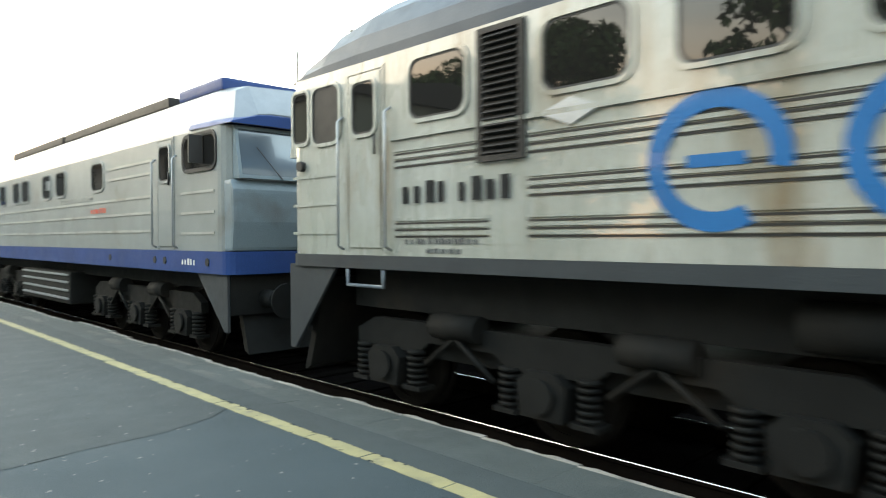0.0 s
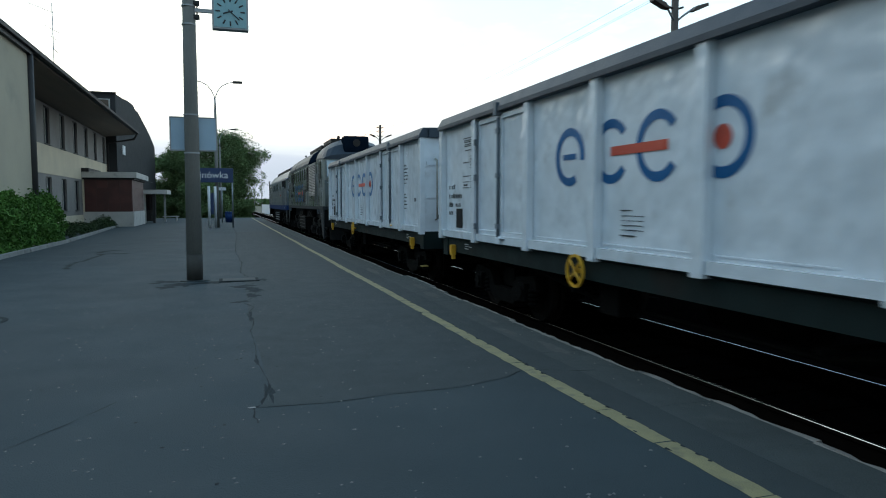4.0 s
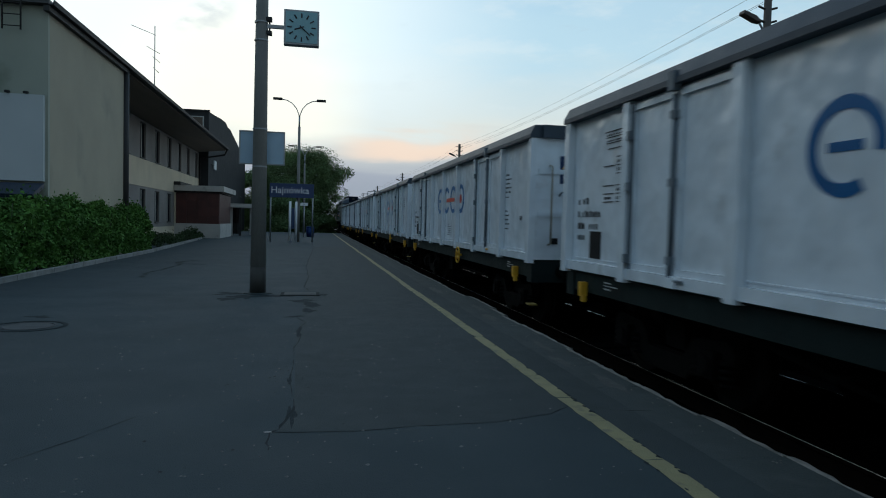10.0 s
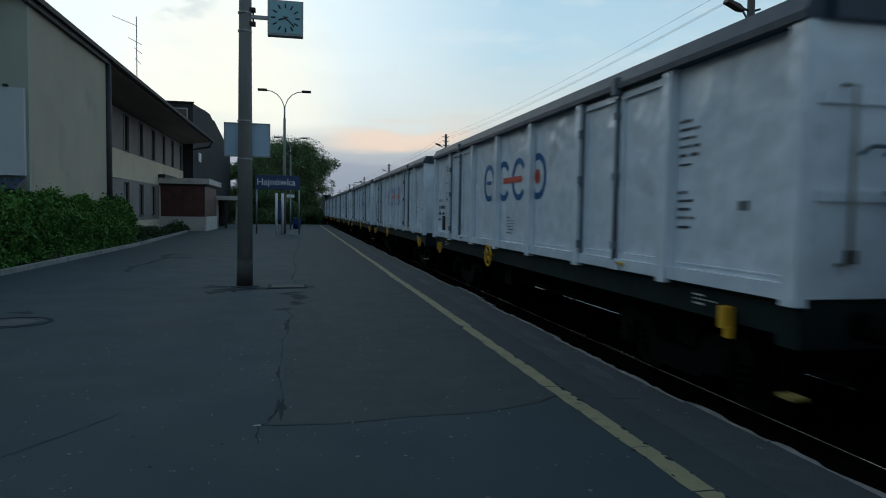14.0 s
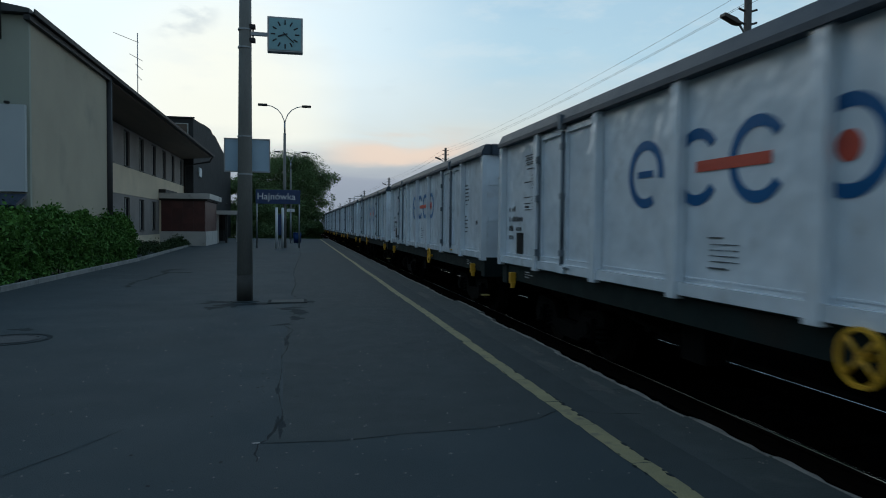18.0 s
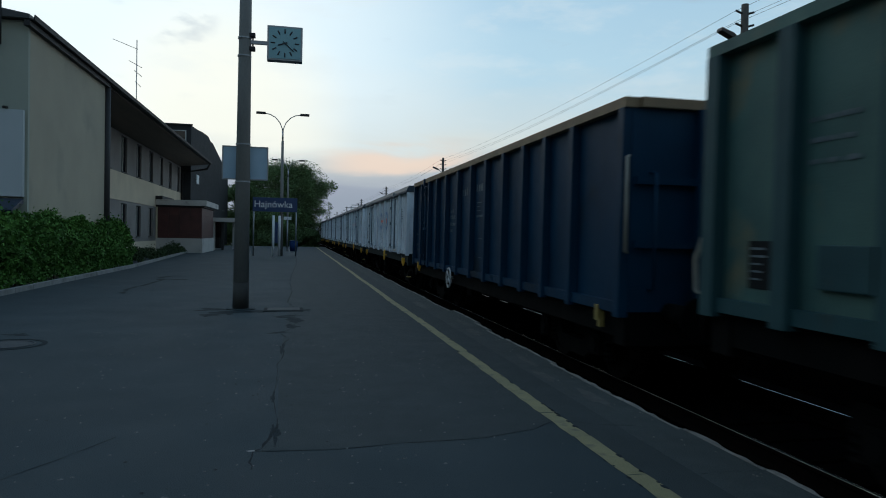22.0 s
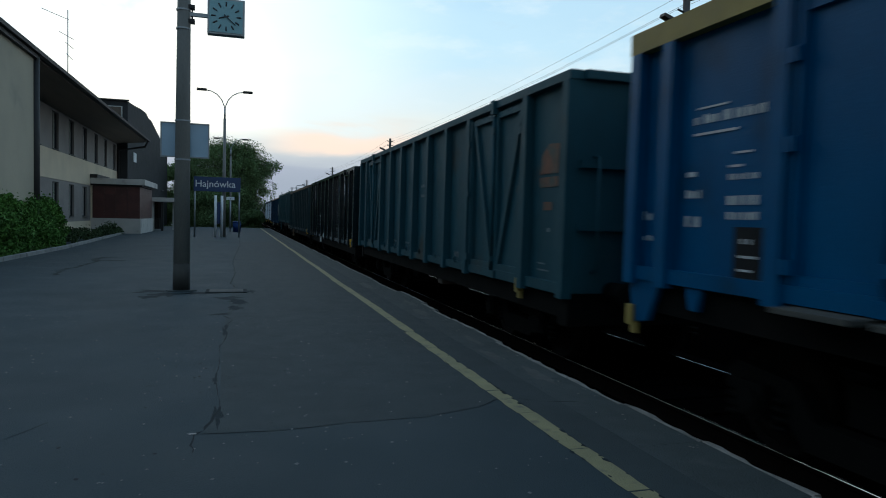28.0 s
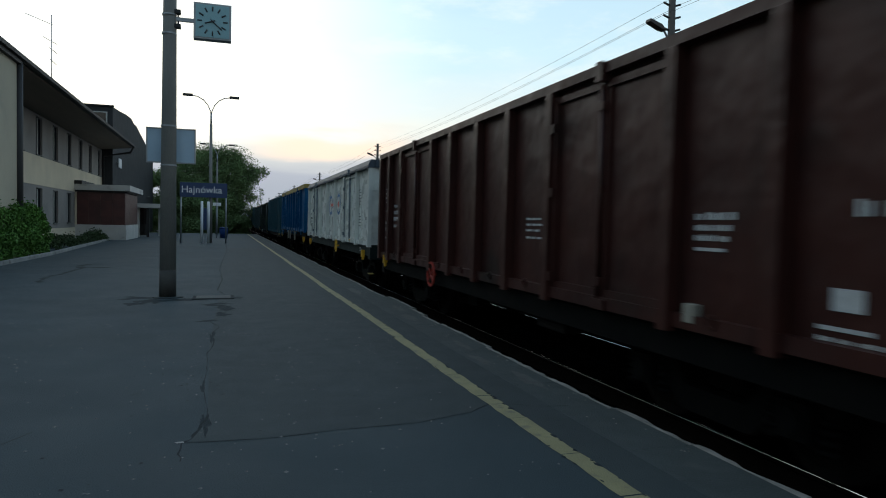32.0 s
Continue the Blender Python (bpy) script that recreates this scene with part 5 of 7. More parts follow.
def white_wagon(label, wheel, mark, shift=0.0, paint=WHITE):
    L = 13.4
    r = open_wagon(label, paint, paint, CAP, FRAME_GREEN, W_POSTS, [(1.95, 3.84), (9.51, 11.46)], L=L, zb=1.262, zt=3.465, rim=(0.19, 0.06), post_w=0.16, post_d=0.11, style="plain", rim_style="cap", latch_mat=LATCH)
    x = -1.384
    emblem(r, x, -4.68 - shift, 2.43, 0.355, 1.0, (0.35, 1.29, 2.13, 3.05))
    bm = bars([(-0.34, 2.17, 0.10, 0.09, 1), (-0.50, 2.17, 0.20, 0.09, 2), (-0.34, 2.00, 0.10, 0.09, 1), (-0.48, 2.00, 0.60, 0.09, 7), (-0.34, 1.84, 0.24, 0.09, 2), (-0.72, 1.84, 0.30, 0.09, 3), (-0.34, 1.69, 0.26, 0.08, 3)], x)
    tagged(part("lettering", bm, INK, r, "dark lettering"), kind="stuff")
    bm = bmesh.new()
    for i, z in enumerate((3.0, 2.93, 2.86, 2.79)):
        box(x - 0.004, x, -1.76, -1.14 - 0.03 * i, z - 0.007, z + 0.007, bm)
    for z in (2.68, 2.58, 2.48, 2.34, 2.24, 2.14):
        box(x - 0.004, x, -1.76, -1.48, z - 0.007, z + 0.007, bm)
        if z not in (2.68, 2.48):
            box(x - 0.004, x, -1.42, -1.12, z - 0.007, z + 0.007, bm)
    bars([(-1.50, 2.63, 0.24, 0.04, 4), (-1.50, 2.53, 0.24, 0.04, 4), (-1.50, 2.29, 0.24, 0.04, 3), (-1.50, 2.19, 0.24, 0.04, 4), (-1.16, 2.19, 0.2, 0.04, 3), (-1.2, 2.96, 0.45, 0.025, 5), (-1.2, 2.89, 0.5, 0.02, 6)], x, bm)
    tagged(part("data_table", bm, INK, r, "dark lettering"), kind="stuff")
    part("chalk_board", box(x - 0.008, x, -1.09, -0.76, 1.42, 1.77), BOARD_BLACK, r, "black chalk board")
    bm = bars([(-6.18, 1.79, 0.46, 0.016, 1), (-6.21, 1.73, 0.4, 0.012, 5), (-6.21, 1.68, 0.4, 0.012, 4), (-6.21, 1.63, 0.4, 0.012, 5), (-6.21, 1.58, 0.4, 0.012, 6), (-6.18, 1.52, 0.46, 0.016, 1)], x)
    bars([(-11.68, 2.75, 0.22, 0.035, 3), (-11.68, 2.67, 0.34, 0.03, 4), (-11.68, 2.59, 0.28, 0.03, 4), (-11.68, 2.51, 0.34, 0.03, 3), (-11.68, 2.43, 0.38, 0.035, 2), (-11.68, 2.34, 0.46, 0.025, 1), (-11.68, 2.08, 0.18, 0.035, 2), (-11.68, 2.00, 0.26, 0.03, 3), (-11.68, 1.92, 0.22, 0.03, 2), (-11.68, 1.84, 0.30, 0.03, 3), (-11.68, 1.75, 0.44, 0.025, 1), (-12.6, 1.95, 0.18, 0.09, 2)], x, bm)
    tagged(part("small_print", bm, INK, r, "small dark lettering"), kind="stuff")
    bm = box(-1.394, -1.381, -13.2, -11.7, 1.40, 1.415)
    box(-1.394, -1.381, -1.66, -0.2, 1.40, 1.415, bm)
    box(-1.394, -1.381, -8.9, -4.0, 1.40, 1.415, bm)
    tagged(part("bead", bm, paint, r), kind="stuff")
    brake_wheel(r, wheel, 1.06, SAFETY)
    for y in (-0.68, -12.55):
        yellow_hook(r, y)
    for y in (-10.55, -2.98):
        part("door_lever", box(-1.49, -1.45, y - 0.20, y - 0.05, 1.305, 1.33, bevel=0.006), SAFETY if y < -5 else LATCH, r, "painted door lever")
    for y in (-1.33, -12.05):
        tagged(part("label_frame", bars([(y, 1.15, 0.40, 0.02, 1), (y, 1.11, 0.38, 0.015, 6), (y, 1.07, 0.40, 0.02, 1)], -1.425), CHALK, r), kind="stuff")
    # rear end: step board, handles, warning marks
    e = -L
    part("step", box(-0.86, -0.46, e - 0.26, e - 0.11, 2.02, 2.05), LATCH, r, "grey step board")
    part("step_edge", box(-0.70, -0.46, e - 0.28, e - 0.261, 2.01, 2.06), SAFETY, r, "yellow step edge")
    part("step", box(-1.42, -1.28, e + 0.05, e + 0.22, 0.50, 0.525), RIM_YELLOW, r, "yellow foot step")
    if mark == "panel":
        p = part("warning_panel", box(-0.97, -0.69, e - 0.012, e - 0.004, 2.52, 2.97), SIGN_BLUE, r, "blue warning panel")
        part("warning_triangle", extrude([(-0.94, 2.76), (-0.72, 2.76), (-0.83, 2.95)], "y", e - 0.016, e - 0.0125), SAFETY, p, "yellow triangle")
        part("panel_mark", disc((-0.83, e - 0.0125, 2.63), 0.085, "y", -0.003), SIGN_WHITE, p, "white disc")
    if mark == "triangle":
        part("warning_triangle", extrude([(-1.08, 1.66), (-0.84, 1.66), (-0.96, 1.87)], "y", e - 0.014, e - 0.004), SAFETY, r, "yellow warning triangle")
    part("small_plate", box(-1.08, -0.98, e - 0.02, e - 0.004, 1.52, 1.62), BOARD_BLACK, r, "small dark plate")
    part("grab_handle", tube([(-0.97, e, 2.32), (-0.97, e - 0.1, 2.37), (-0.75, e - 0.1, 2.37), (-0.75, e, 2.32)], 0.016, 6), LATCH, r)
    return r


def letters(root, specs, x=-1.386, mat=None):
    tagged(part("lettering", bars(specs, x), mat or CHALK, root, "white lettering"), kind="stuff")


TRAIN = []
W_LABEL = "white open wagon with dark grey rim and ring emblem"
plain = white_wagon(W_LABEL, -5.38, "")
with_triangle = white_wagon("white open wagon with ring emblem and yellow warning triangle", -5.38, "triangle")
with_panel = white_wagon("white open wagon with ring emblem and blue warning panel", -7.98, "panel")
triangle_rear = white_wagon("white open wagon with ring emblem and yellow warning triangle", -7.98, "triangle")
TRAIN.append((plain, 0.0))
TRAIN.append((with_triangle, 2 * PITCH))
TRAIN.append((with_panel, 3 * PITCH))
TRAIN.append((triangle_rear, 10 * PITCH - 0.12))
for k in (1, 6, 7, 8):
    TRAIN.append((copy_thing(plain, pose(0, 0, 0)), k * PITCH - (0.12 if k == 6 else 0)))
TRAIN.append((white_wagon("dull white open wagon with ring emblem between dark wagons", -8.2, "panel", 0.3, WHITE_DULL), 18 * PITCH))
for k in (4, 5, 9):
    TRAIN.append((copy_thing(with_panel, pose(0, 0, 0)), k * PITCH + {4: -0.18, 9: 0.08}.get(k, 0)))
TRAIN.append((copy_thing(triangle_rear, pose(0, 0, 0)), 11 * PITCH))

navy = open_wagon("dark navy open wagon with a worn yellow-brown rim", NAVY, NAVY, RIM_TAN, FRAME_SHADED, [1.2, 2.28, 3.32, 4.4, 5.6, 6.75, 7.85, 8.95, 10.0, 10.95, 11.95], [(1.3, 2.18)], L=13.4, zb=1.07, zt=3.43, rim=(0.11, 0.03), post_w=0.13, post_d=0.12)
letters(navy, [(-0.15, 2.75, 0.5, 0.02, 1), (-0.15, 2.65, 0.55, 0.02, 1), (-0.15, 2.5, 0.5, 0.02, 4), (-0.15, 1.9, 0.3, 0.05, 3), (-0.15, 1.6, 0.3, 0.05, 3), (-0.15, 1.45, 0.4, 0.04, 3), (-5.78, 2.83, 0.88, 0.17, 5), (-6.95, 2.86, 0.82, 0.17, 5), (-6.98, 2.55, 0.55, 0.02, 1), (-6.98, 2.47, 0.5, 0.02, 1), (-6.98, 2.39, 0.55, 0.02, 1), (-6.98, 2.28, 0.6, 0.05, 4), (-4.62, 2.45, 0.14, 0.08, 1), (-4.85, 2.45, 0.14, 0.08, 1), (-4.62, 2.31, 0.75, 0.09, 6), (-4.62, 2.15, 0.7, 0.08, 6), (-4.62, 2.0, 0.25, 0.07, 2), (-7.15, 1.83, 0.6, 0.015, 1), (-7.15, 1.45, 0.6, 0.015, 1)], mat=CHALK_FADED)
part("bracket", box(-1.45, -1.385, -1.9, -1.42, 2.02, 2.09, bevel=0.01), NAVY, navy)
part("bracket", box(-1.45, -1.385, -1.78, -1.42, 2.2, 2.24, bevel=0.008), NAVY, navy)
for y in (-3.85, -5.05, -8.4):
    part("lashing_eye", ring((-1.47, y, 1.12), 0.035, 0.055, "x", 0.018), NAVY, navy)
part("corner_handrail", tube([(-1.38, -13.36, 1.72), (-1.44, -13.42, 1.74), (-1.44, -13.42, 2.78), (-1.38, -13.36, 2.80)], 0.022, 6), HANDRAIL, navy, "pale worn corner handrail")
brake_wheel(navy, -4.95, 0.90, CHALK, 0.235)
yellow_hook(navy, -0.8)
yellow_hook(navy, -12.8, RIM_YELLOW)
TRAIN.append((navy, 12 * PITCH))

green = open_wagon("faded green open wagon with rust stains and framed doors", GREEN, GREEN_POST, GREEN, FRAME_SHADED, [0.96, 1.9, 4.15, 5.55, 6.84, 8.17, 9.6, 11.7, 12.95], [(2.0, 4.05), (9.7, 11.6)], L=13.85, zb=1.29, zt=3.55, rim=(0.10, 0.03), post_w=0.17, post_d=0.13, style="cross", end_mat=GREEN_POST)
letters(green, [(-1.1, 2.75, 0.5, 0.04, 4), (-1.1, 2.6, 0.45, 0.04, 3), (-1.1, 2.45, 0.5, 0.04, 3), (-0.5, 1.82, 0.26, 0.02, 1), (-0.5, 1.76, 0.26, 0.02, 1), (-0.5, 1.70, 0.26, 0.02, 1), (-0.5, 1.64, 0.26, 0.02, 1), (-0.5, 1.58, 0.26, 0.02, 1)], mat=CHALK_FADED)
part("crest", extrude([(-7.3, 2.72), (-7.42, 2.80), (-7.95, 2.80), (-8.05, 2.72), (-8.0, 2.48), (-7.72, 2.18), (-7.38, 2.46)], "x", -1.39, -1.386), FADED_MARK, green, "faded rusty orange mark")
part("crest", extrude([(-7.55, 2.84), (-7.86, 2.84), (-7.84, 3.0), (-7.6, 3.0)], "x", -1.39, -1.386), FADED_MARK, green, "faded rusty orange mark")
part("chalk_board", box(-1.3855, -1.381, -0.79, -0.47, 1.50, 1.88), BOARD_BLACK, green, "dark chalk board")
part("label_box", box(-1.43, -1.381, -1.72, -1.25, 1.55, 1.86, bevel=0.01), GREEN_POST, green)
for y in (-5.0, -6.3, -7.6, -8.9):
    part("weld_seam", box(-1.40, -1.381, y - 0.45, y + 0.45, 1.50, 1.53), GREEN, green)
    part("lashing_eye", ring((-1.475, y - 0.1, 1.35), 0.035, 0.06, "x", 0.02), GREEN_POST, green)
lad = part("ladder", rod((-1.43, -3.32, 1.29), (-1.43, -3.32, 0.55), 0.028, 6), GREEN_POST, green, "steel foot ladder under the door")
part("stringer", rod((-1.43, -3.98, 1.29), (-1.43, -3.98, 0.55), 0.028, 6), GREEN_POST, lad)
for z in (0.58, 0.84, 1.08):
    part("rung", box(-1.47, -1.39, -3.97, -3.33, z - 0.02, z + 0.02), GREEN_POST, lad)
part("junction_box", box(-1.46, -1.30, -8.95, -8.68, 0.92, 1.14, bevel=0.015), RUSTY_LAMP, green, "weathered rusty box under the frame")
yellow_hook(green, -13.3, HANDRAIL)
for y, s in ((0.0, 1), (-13.85, -1)):
    part("end_handrail", tube([(-1.36, y, 1.35), (-1.42, y + s * 0.20, 1.42), (-1.42, y + s * 0.22, 1.7), (-1.40, y + s * 0.12, 1.95), (-1.40, y + s * 0.12, 2.25), (-1.36, y, 2.3)], 0.02, 6), HANDRAIL, green)
TRAIN.append((green, 13 * PITCH + 0.2))

rusty = open_wagon("rusty brown open wagon with dark teal posts and orange-brown rim", RUST, DARK_TEAL, RUST_RIM, FRAME_SHADED, [1.09, 2.35, 3.42, 4.56, 5.74, 6.95, 8.1, 9.25, 10.4, 11.5, 12.5], [(2.44, 3.33)], L=13.5, zb=0.98, zt=3.44, rim=(0.11, 0.03), post_w=0.13, post_d=0.12)
letters(rusty, [(-0.75, 2.5, 0.2, 0.10, 1), (-0.5, 1.6, 0.25, 0.02, 1), (-0.5, 1.52, 0.25, 0.02, 1), (-0.5, 1.44, 0.25, 0.05, 2), (-12.1, 1.6, 0.3, 0.08, 2)], mat=CHALK_FADED)
part("door_rail", box(-1.45, -1.39, -3.3, -2.45, 2.27, 2.34, bevel=0.01), DARK_TEAL, rusty)
part("stirrup", tube([(-1.42, -2.45, 0.98), (-1.42, -2.45, 0.50), (-1.42, -3.12, 0.46), (-1.42, -3.12, 0.98)], 0.024, 6), RUST_RIM, rusty, "worn brown foot stirrup")
scr = tube([(-1.392, -4.78, 1.98), (-1.392, -4.88, 1.76), (-1.392, -4.98, 1.88), (-1.392, -4.96, 1.68), (-1.392, -5.10, 1.80), (-1.392, -5.18, 1.60), (-1.392, -5.28, 1.74), (-1.392, -5.36, 1.50), (-1.392, -5.46, 1.64), (-1.392, -5.54, 1.42)], 0.010, 4)
part("paint_scrawl", scr, CHALK_FADED, rusty, "pale painted scrawl")
part("paint_scrawl", tube([(-1.392, -4.80, 1.62), (-1.392, -4.92, 1.52), (-1.392, -5.06, 1.56), (-1.392, -5.2, 1.36), (-1.392, -5.3, 1.46)], 0.008, 4), CHALK_FADED, rusty, "pale painted scrawl")
part("paint_blot", extrude(round_rect(-4.2, -3.86, 1.66, 1.82, 0.07), "x", -1.386, -1.383), NAVY, rusty, "blue paint blot")
part("brake_handle", tube([(-1.42, -2.05, 1.45), (-1.47, -2.2, 1.50), (-1.47, -2.45, 1.42)], 0.02, 6), DARK_TEAL, rusty)
part("tail_plate", box(-1.44, -1.38, -6.0, -5.78, 0.74, 0.88, bevel=0.01), RUSTY_LAMP, rusty)
part("corner_strip", box(-1.425, -1.385, -13.49, -13.44, 1.15, 2.62), RUST_RIM, rusty, "worn brown corner strip")
part("end_handle", tube([(-1.0, -13.5, 2.60), (-1.0, -13.62, 2.63), (-0.55, -13.62, 2.63), (-0.55, -13.5, 2.60)], 0.018, 6), HANDRAIL, rusty)
yellow_hook(rusty, -0.65, HANDRAIL)
yellow_hook(rusty, -12.65)
TRAIN.append((rusty, 14 * PITCH + 0.1))

black = open_wagon("glossy black open wagon with broad panels", BLACK, BLACK, BLACK, FRAME_SHADED, [1.04, 3.1, 4.5, 5.85, 7.0, 8.4, 10.3, 12.35], [(1.14, 3.0), (10.4, 12.25)], L=13.4, zb=0.92, zt=3.44, rim=(0.10, 0.03), post_w=0.15, post_d=0.13, style="plain")
letters(black, [(-0.2, 2.75, 0.6, 0.09, 4), (-0.2, 2.57, 0.65, 0.10, 5), (-0.2, 2.38, 0.6, 0.10, 4), (-0.2, 2.2, 0.55, 0.09, 4), (-0.2, 2.05, 0.5, 0.05, 3), (-0.25, 1.92, 0.4, 0.04, 2), (-0.25, 1.82, 0.4, 0.04, 2), (-0.35, 1.70, 0.3, 0.03, 1), (-0.3, 1.12, 0.3, 0.10, 3), (-3.35, 1.84, 0.22, 0.11, 2), (-3.68, 1.84, 0.28, 0.11, 2), (-3.35, 1.65, 0.24, 0.11, 2), (-3.72, 1.63, 0.58, 0.11, 6), (-3.35, 1.46, 0.55, 0.11, 6), (-3.98, 1.46, 0.28, 0.11, 3), (-3.4, 1.32, 0.28, 0.08, 3)])
part("plate", box(-1.50, -1.47, -4.78, -4.34, 0.70, 0.92), CHALK, black, "white plate")
for y in (-1.55, -2.6, -3.8, -5.2, -6.4, -7.7, -9.3, -10.9, -11.8):
    part("dent_rib", extrude([(y - 0.36, 1.36), (y + 0.36, 1.36), (y + 0.32, 1.42), (y - 0.32, 1.42)], "x", -1.405, -1.381), BLACK, black)
yellow_hook(black, -0.7)
yellow_hook(black, -5.35, CHALK)
yellow_hook(black, -12.7)
TRAIN.append((black, 15 * PITCH + 0.2))

teal = open_wagon("dull teal open wagon with braced doors", TEAL, TEAL, TEAL, FRAME_SHADED, [1.04, 3.04, 4.2, 5.32, 6.45, 7.55, 8.75, 9.97, 12.2], [(1.14, 2.94), (10.08, 12.1)], L=13.4, zb=1.04, zt=3.53, rim=(0.10, 0.03), post_w=0.15, post_d=0.13, style="vee")
letters(teal, [(-6.8, 2.5, 0.4, 0.06, 3), (-6.8, 2.3, 0.4, 0.06, 3), (-9.1, 1.25, 0.3, 0.10, 2), (-5.5, 1.3, 0.4, 0.05, 2), (-4.4, 1.3, 0.3, 0.05, 2), (-12.5, 1.33, 0.45, 0.02, 1), (-12.5, 1.25, 0.45, 0.02, 1), (-12.75, 1.75, 0.16, 0.06, 1)], mat=CHALK_FADED)
part("mark", extrude([(-12.5, 2.42), (-13.0, 2.42), (-13.02, 2.76), (-12.75, 2.78), (-12.56, 2.66)], "x", -1.388, -1.384), FADED_MARK, teal, "faded rusty yellow mark")
part("mark", box(-1.388, -1.384, -13.0, -12.5, 2.26, 2.38), FADED_MARK, teal, "faded rusty yellow mark")
part("mark", box(-1.388, -1.384, -12.86, -12.62, 1.98, 2.08), FADED_MARK, teal, "faded rusty yellow mark")
for y in (-3.6, -4.75, -5.9, -7.0, -8.15, -9.35):
    part("lashing_eye", ring((-1.475, y, 1.17), 0.035, 0.06, "x", 0.02), TEAL, teal)
part("brake_box", box(-1.30, -1.02, -8.15, -7.85, 0.62, 0.92, bevel=0.02), RUSTY_LAMP, teal, "weathered brake box")
yellow_hook(teal, -12.05, RIM_YELLOW)
TRAIN.append((teal, 16 * PITCH))

blue = open_wagon("bright blue open wagon with a yellow rim", BLUE, BLUE, RIM_YELLOW, FRAME_SHADED, [0.55, 1.82, 3.52, 4.88, 6.28, 7.7, 9.15, 11.3], [(1.92, 3.42), (9.25, 11.2)], L=13.4, zb=1.36, zt=3.58, rim=(0.19, 0.04), post_w=0.15, post_d=0.12, style="plain")
letters(blue, [(-0.85, 2.79, 0.8, 0.02, 1), (-0.82, 2.70, 0.82, 0.08, 7), (-0.82, 2.58, 0.8, 0.02, 1), (-0.75, 2.26, 0.22, 0.04, 1), (-0.75, 2.10, 0.22, 0.07, 2), (-0.75, 1.88, 0.22, 0.10, 2), (-1.3, 2.40, 0.3, 0.02, 1), (-1.25, 2.30, 0.32, 0.02, 1), (-1.25, 2.22, 0.35, 0.05, 3), (-1.25, 2.04, 0.35, 0.07, 4), (-1.25, 1.93, 0.35, 0.07, 4), (-0.12, 1.92, 0.2, 0.08, 2), (-0.12, 1.72, 0.2, 0.05, 2), (-4.05, 2.44, 0.42, 0.06, 4), (-4.05, 2.32, 0.75, 0.06, 7), (-4.05, 2.20, 0.7, 0.06, 6), (-4.05, 2.06, 0.3, 0.06, 2), (-6.85, 2.90, 0.6, 0.06, 4), (-6.85, 2.78, 0.62, 0.05, 5), (-6.85, 2.66, 0.68, 0.05, 6), (-6.85, 2.54, 0.66, 0.05, 6), (-6.85, 2.44, 0.7, 0.05, 5), (-6.76, 1.92, 0.34, 0.02, 1), (-6.76, 1.85, 0.34, 0.04, 3), (-6.76, 1.77, 0.34, 0.04, 3), (-6.76, 1.70, 0.34, 0.02, 1), (-12.1, 1.50, 0.9, 0.02, 1), (-12.1, 1.44, 0.8, 0.03, 5)])
part("chalk_board", box(-1.392, -1.384, -1.80, -1.34, 1.46, 1.84), BOARD_BLACK, blue)
tagged(part("chalk_mark", bars([(-1.42, 1.74, 0.14, 0.05, 2), (-1.40, 1.62, 0.28, 0.02, 1), (-1.40, 1.52, 0.3, 0.02, 1)], -1.393), CHALK, blue), kind="stuff")
for y in (-4.35, -5.6, -8.25):
    part("bracket", extrude([(y - 0.07, 1.30), (y + 0.07, 1.30), (y + 0.05, 1.04), (y + 0.09, 0.86), (y - 0.03, 0.82), (y - 0.07, 1.0)], "x", -1.45, -1.38, bevel=0.008), HANDRAIL, blue, "pale painted bracket")
for y0, y1 in ((-2.0, -2.6), (-2.75, -3.35), (-9.25, -10.08), (-10.4, -11.2)):
    part("door_step", box(-1.66, -1.38, y1, y0, 1.29, 1.33, bevel=0.008), STEP_GREY, blue, "grey folding step board")
for y in (-0.95, -3.7, -6.5, -7.6, -9.05, -11.35):
    part("post_foot", extrude([(y - 0.1, 1.33), (y + 0.1, 1.33), (y + 0.05, 1.15), (y - 0.05, 1.15)], "x", -1.44, -1.39), BLUE, blue)
part("corner_plate", extrude([(-0.02, 1.34), (-0.5, 1.34), (-0.32, 0.98), (-0.1, 0.94)], "x", -1.44, -1.38), BLUE, blue)
yellow_hook(blue, -0.08, RIM_YELLOW)
yellow_hook(blue, -12.8)
TRAIN.append((blue, 17 * PITCH - 0.1))

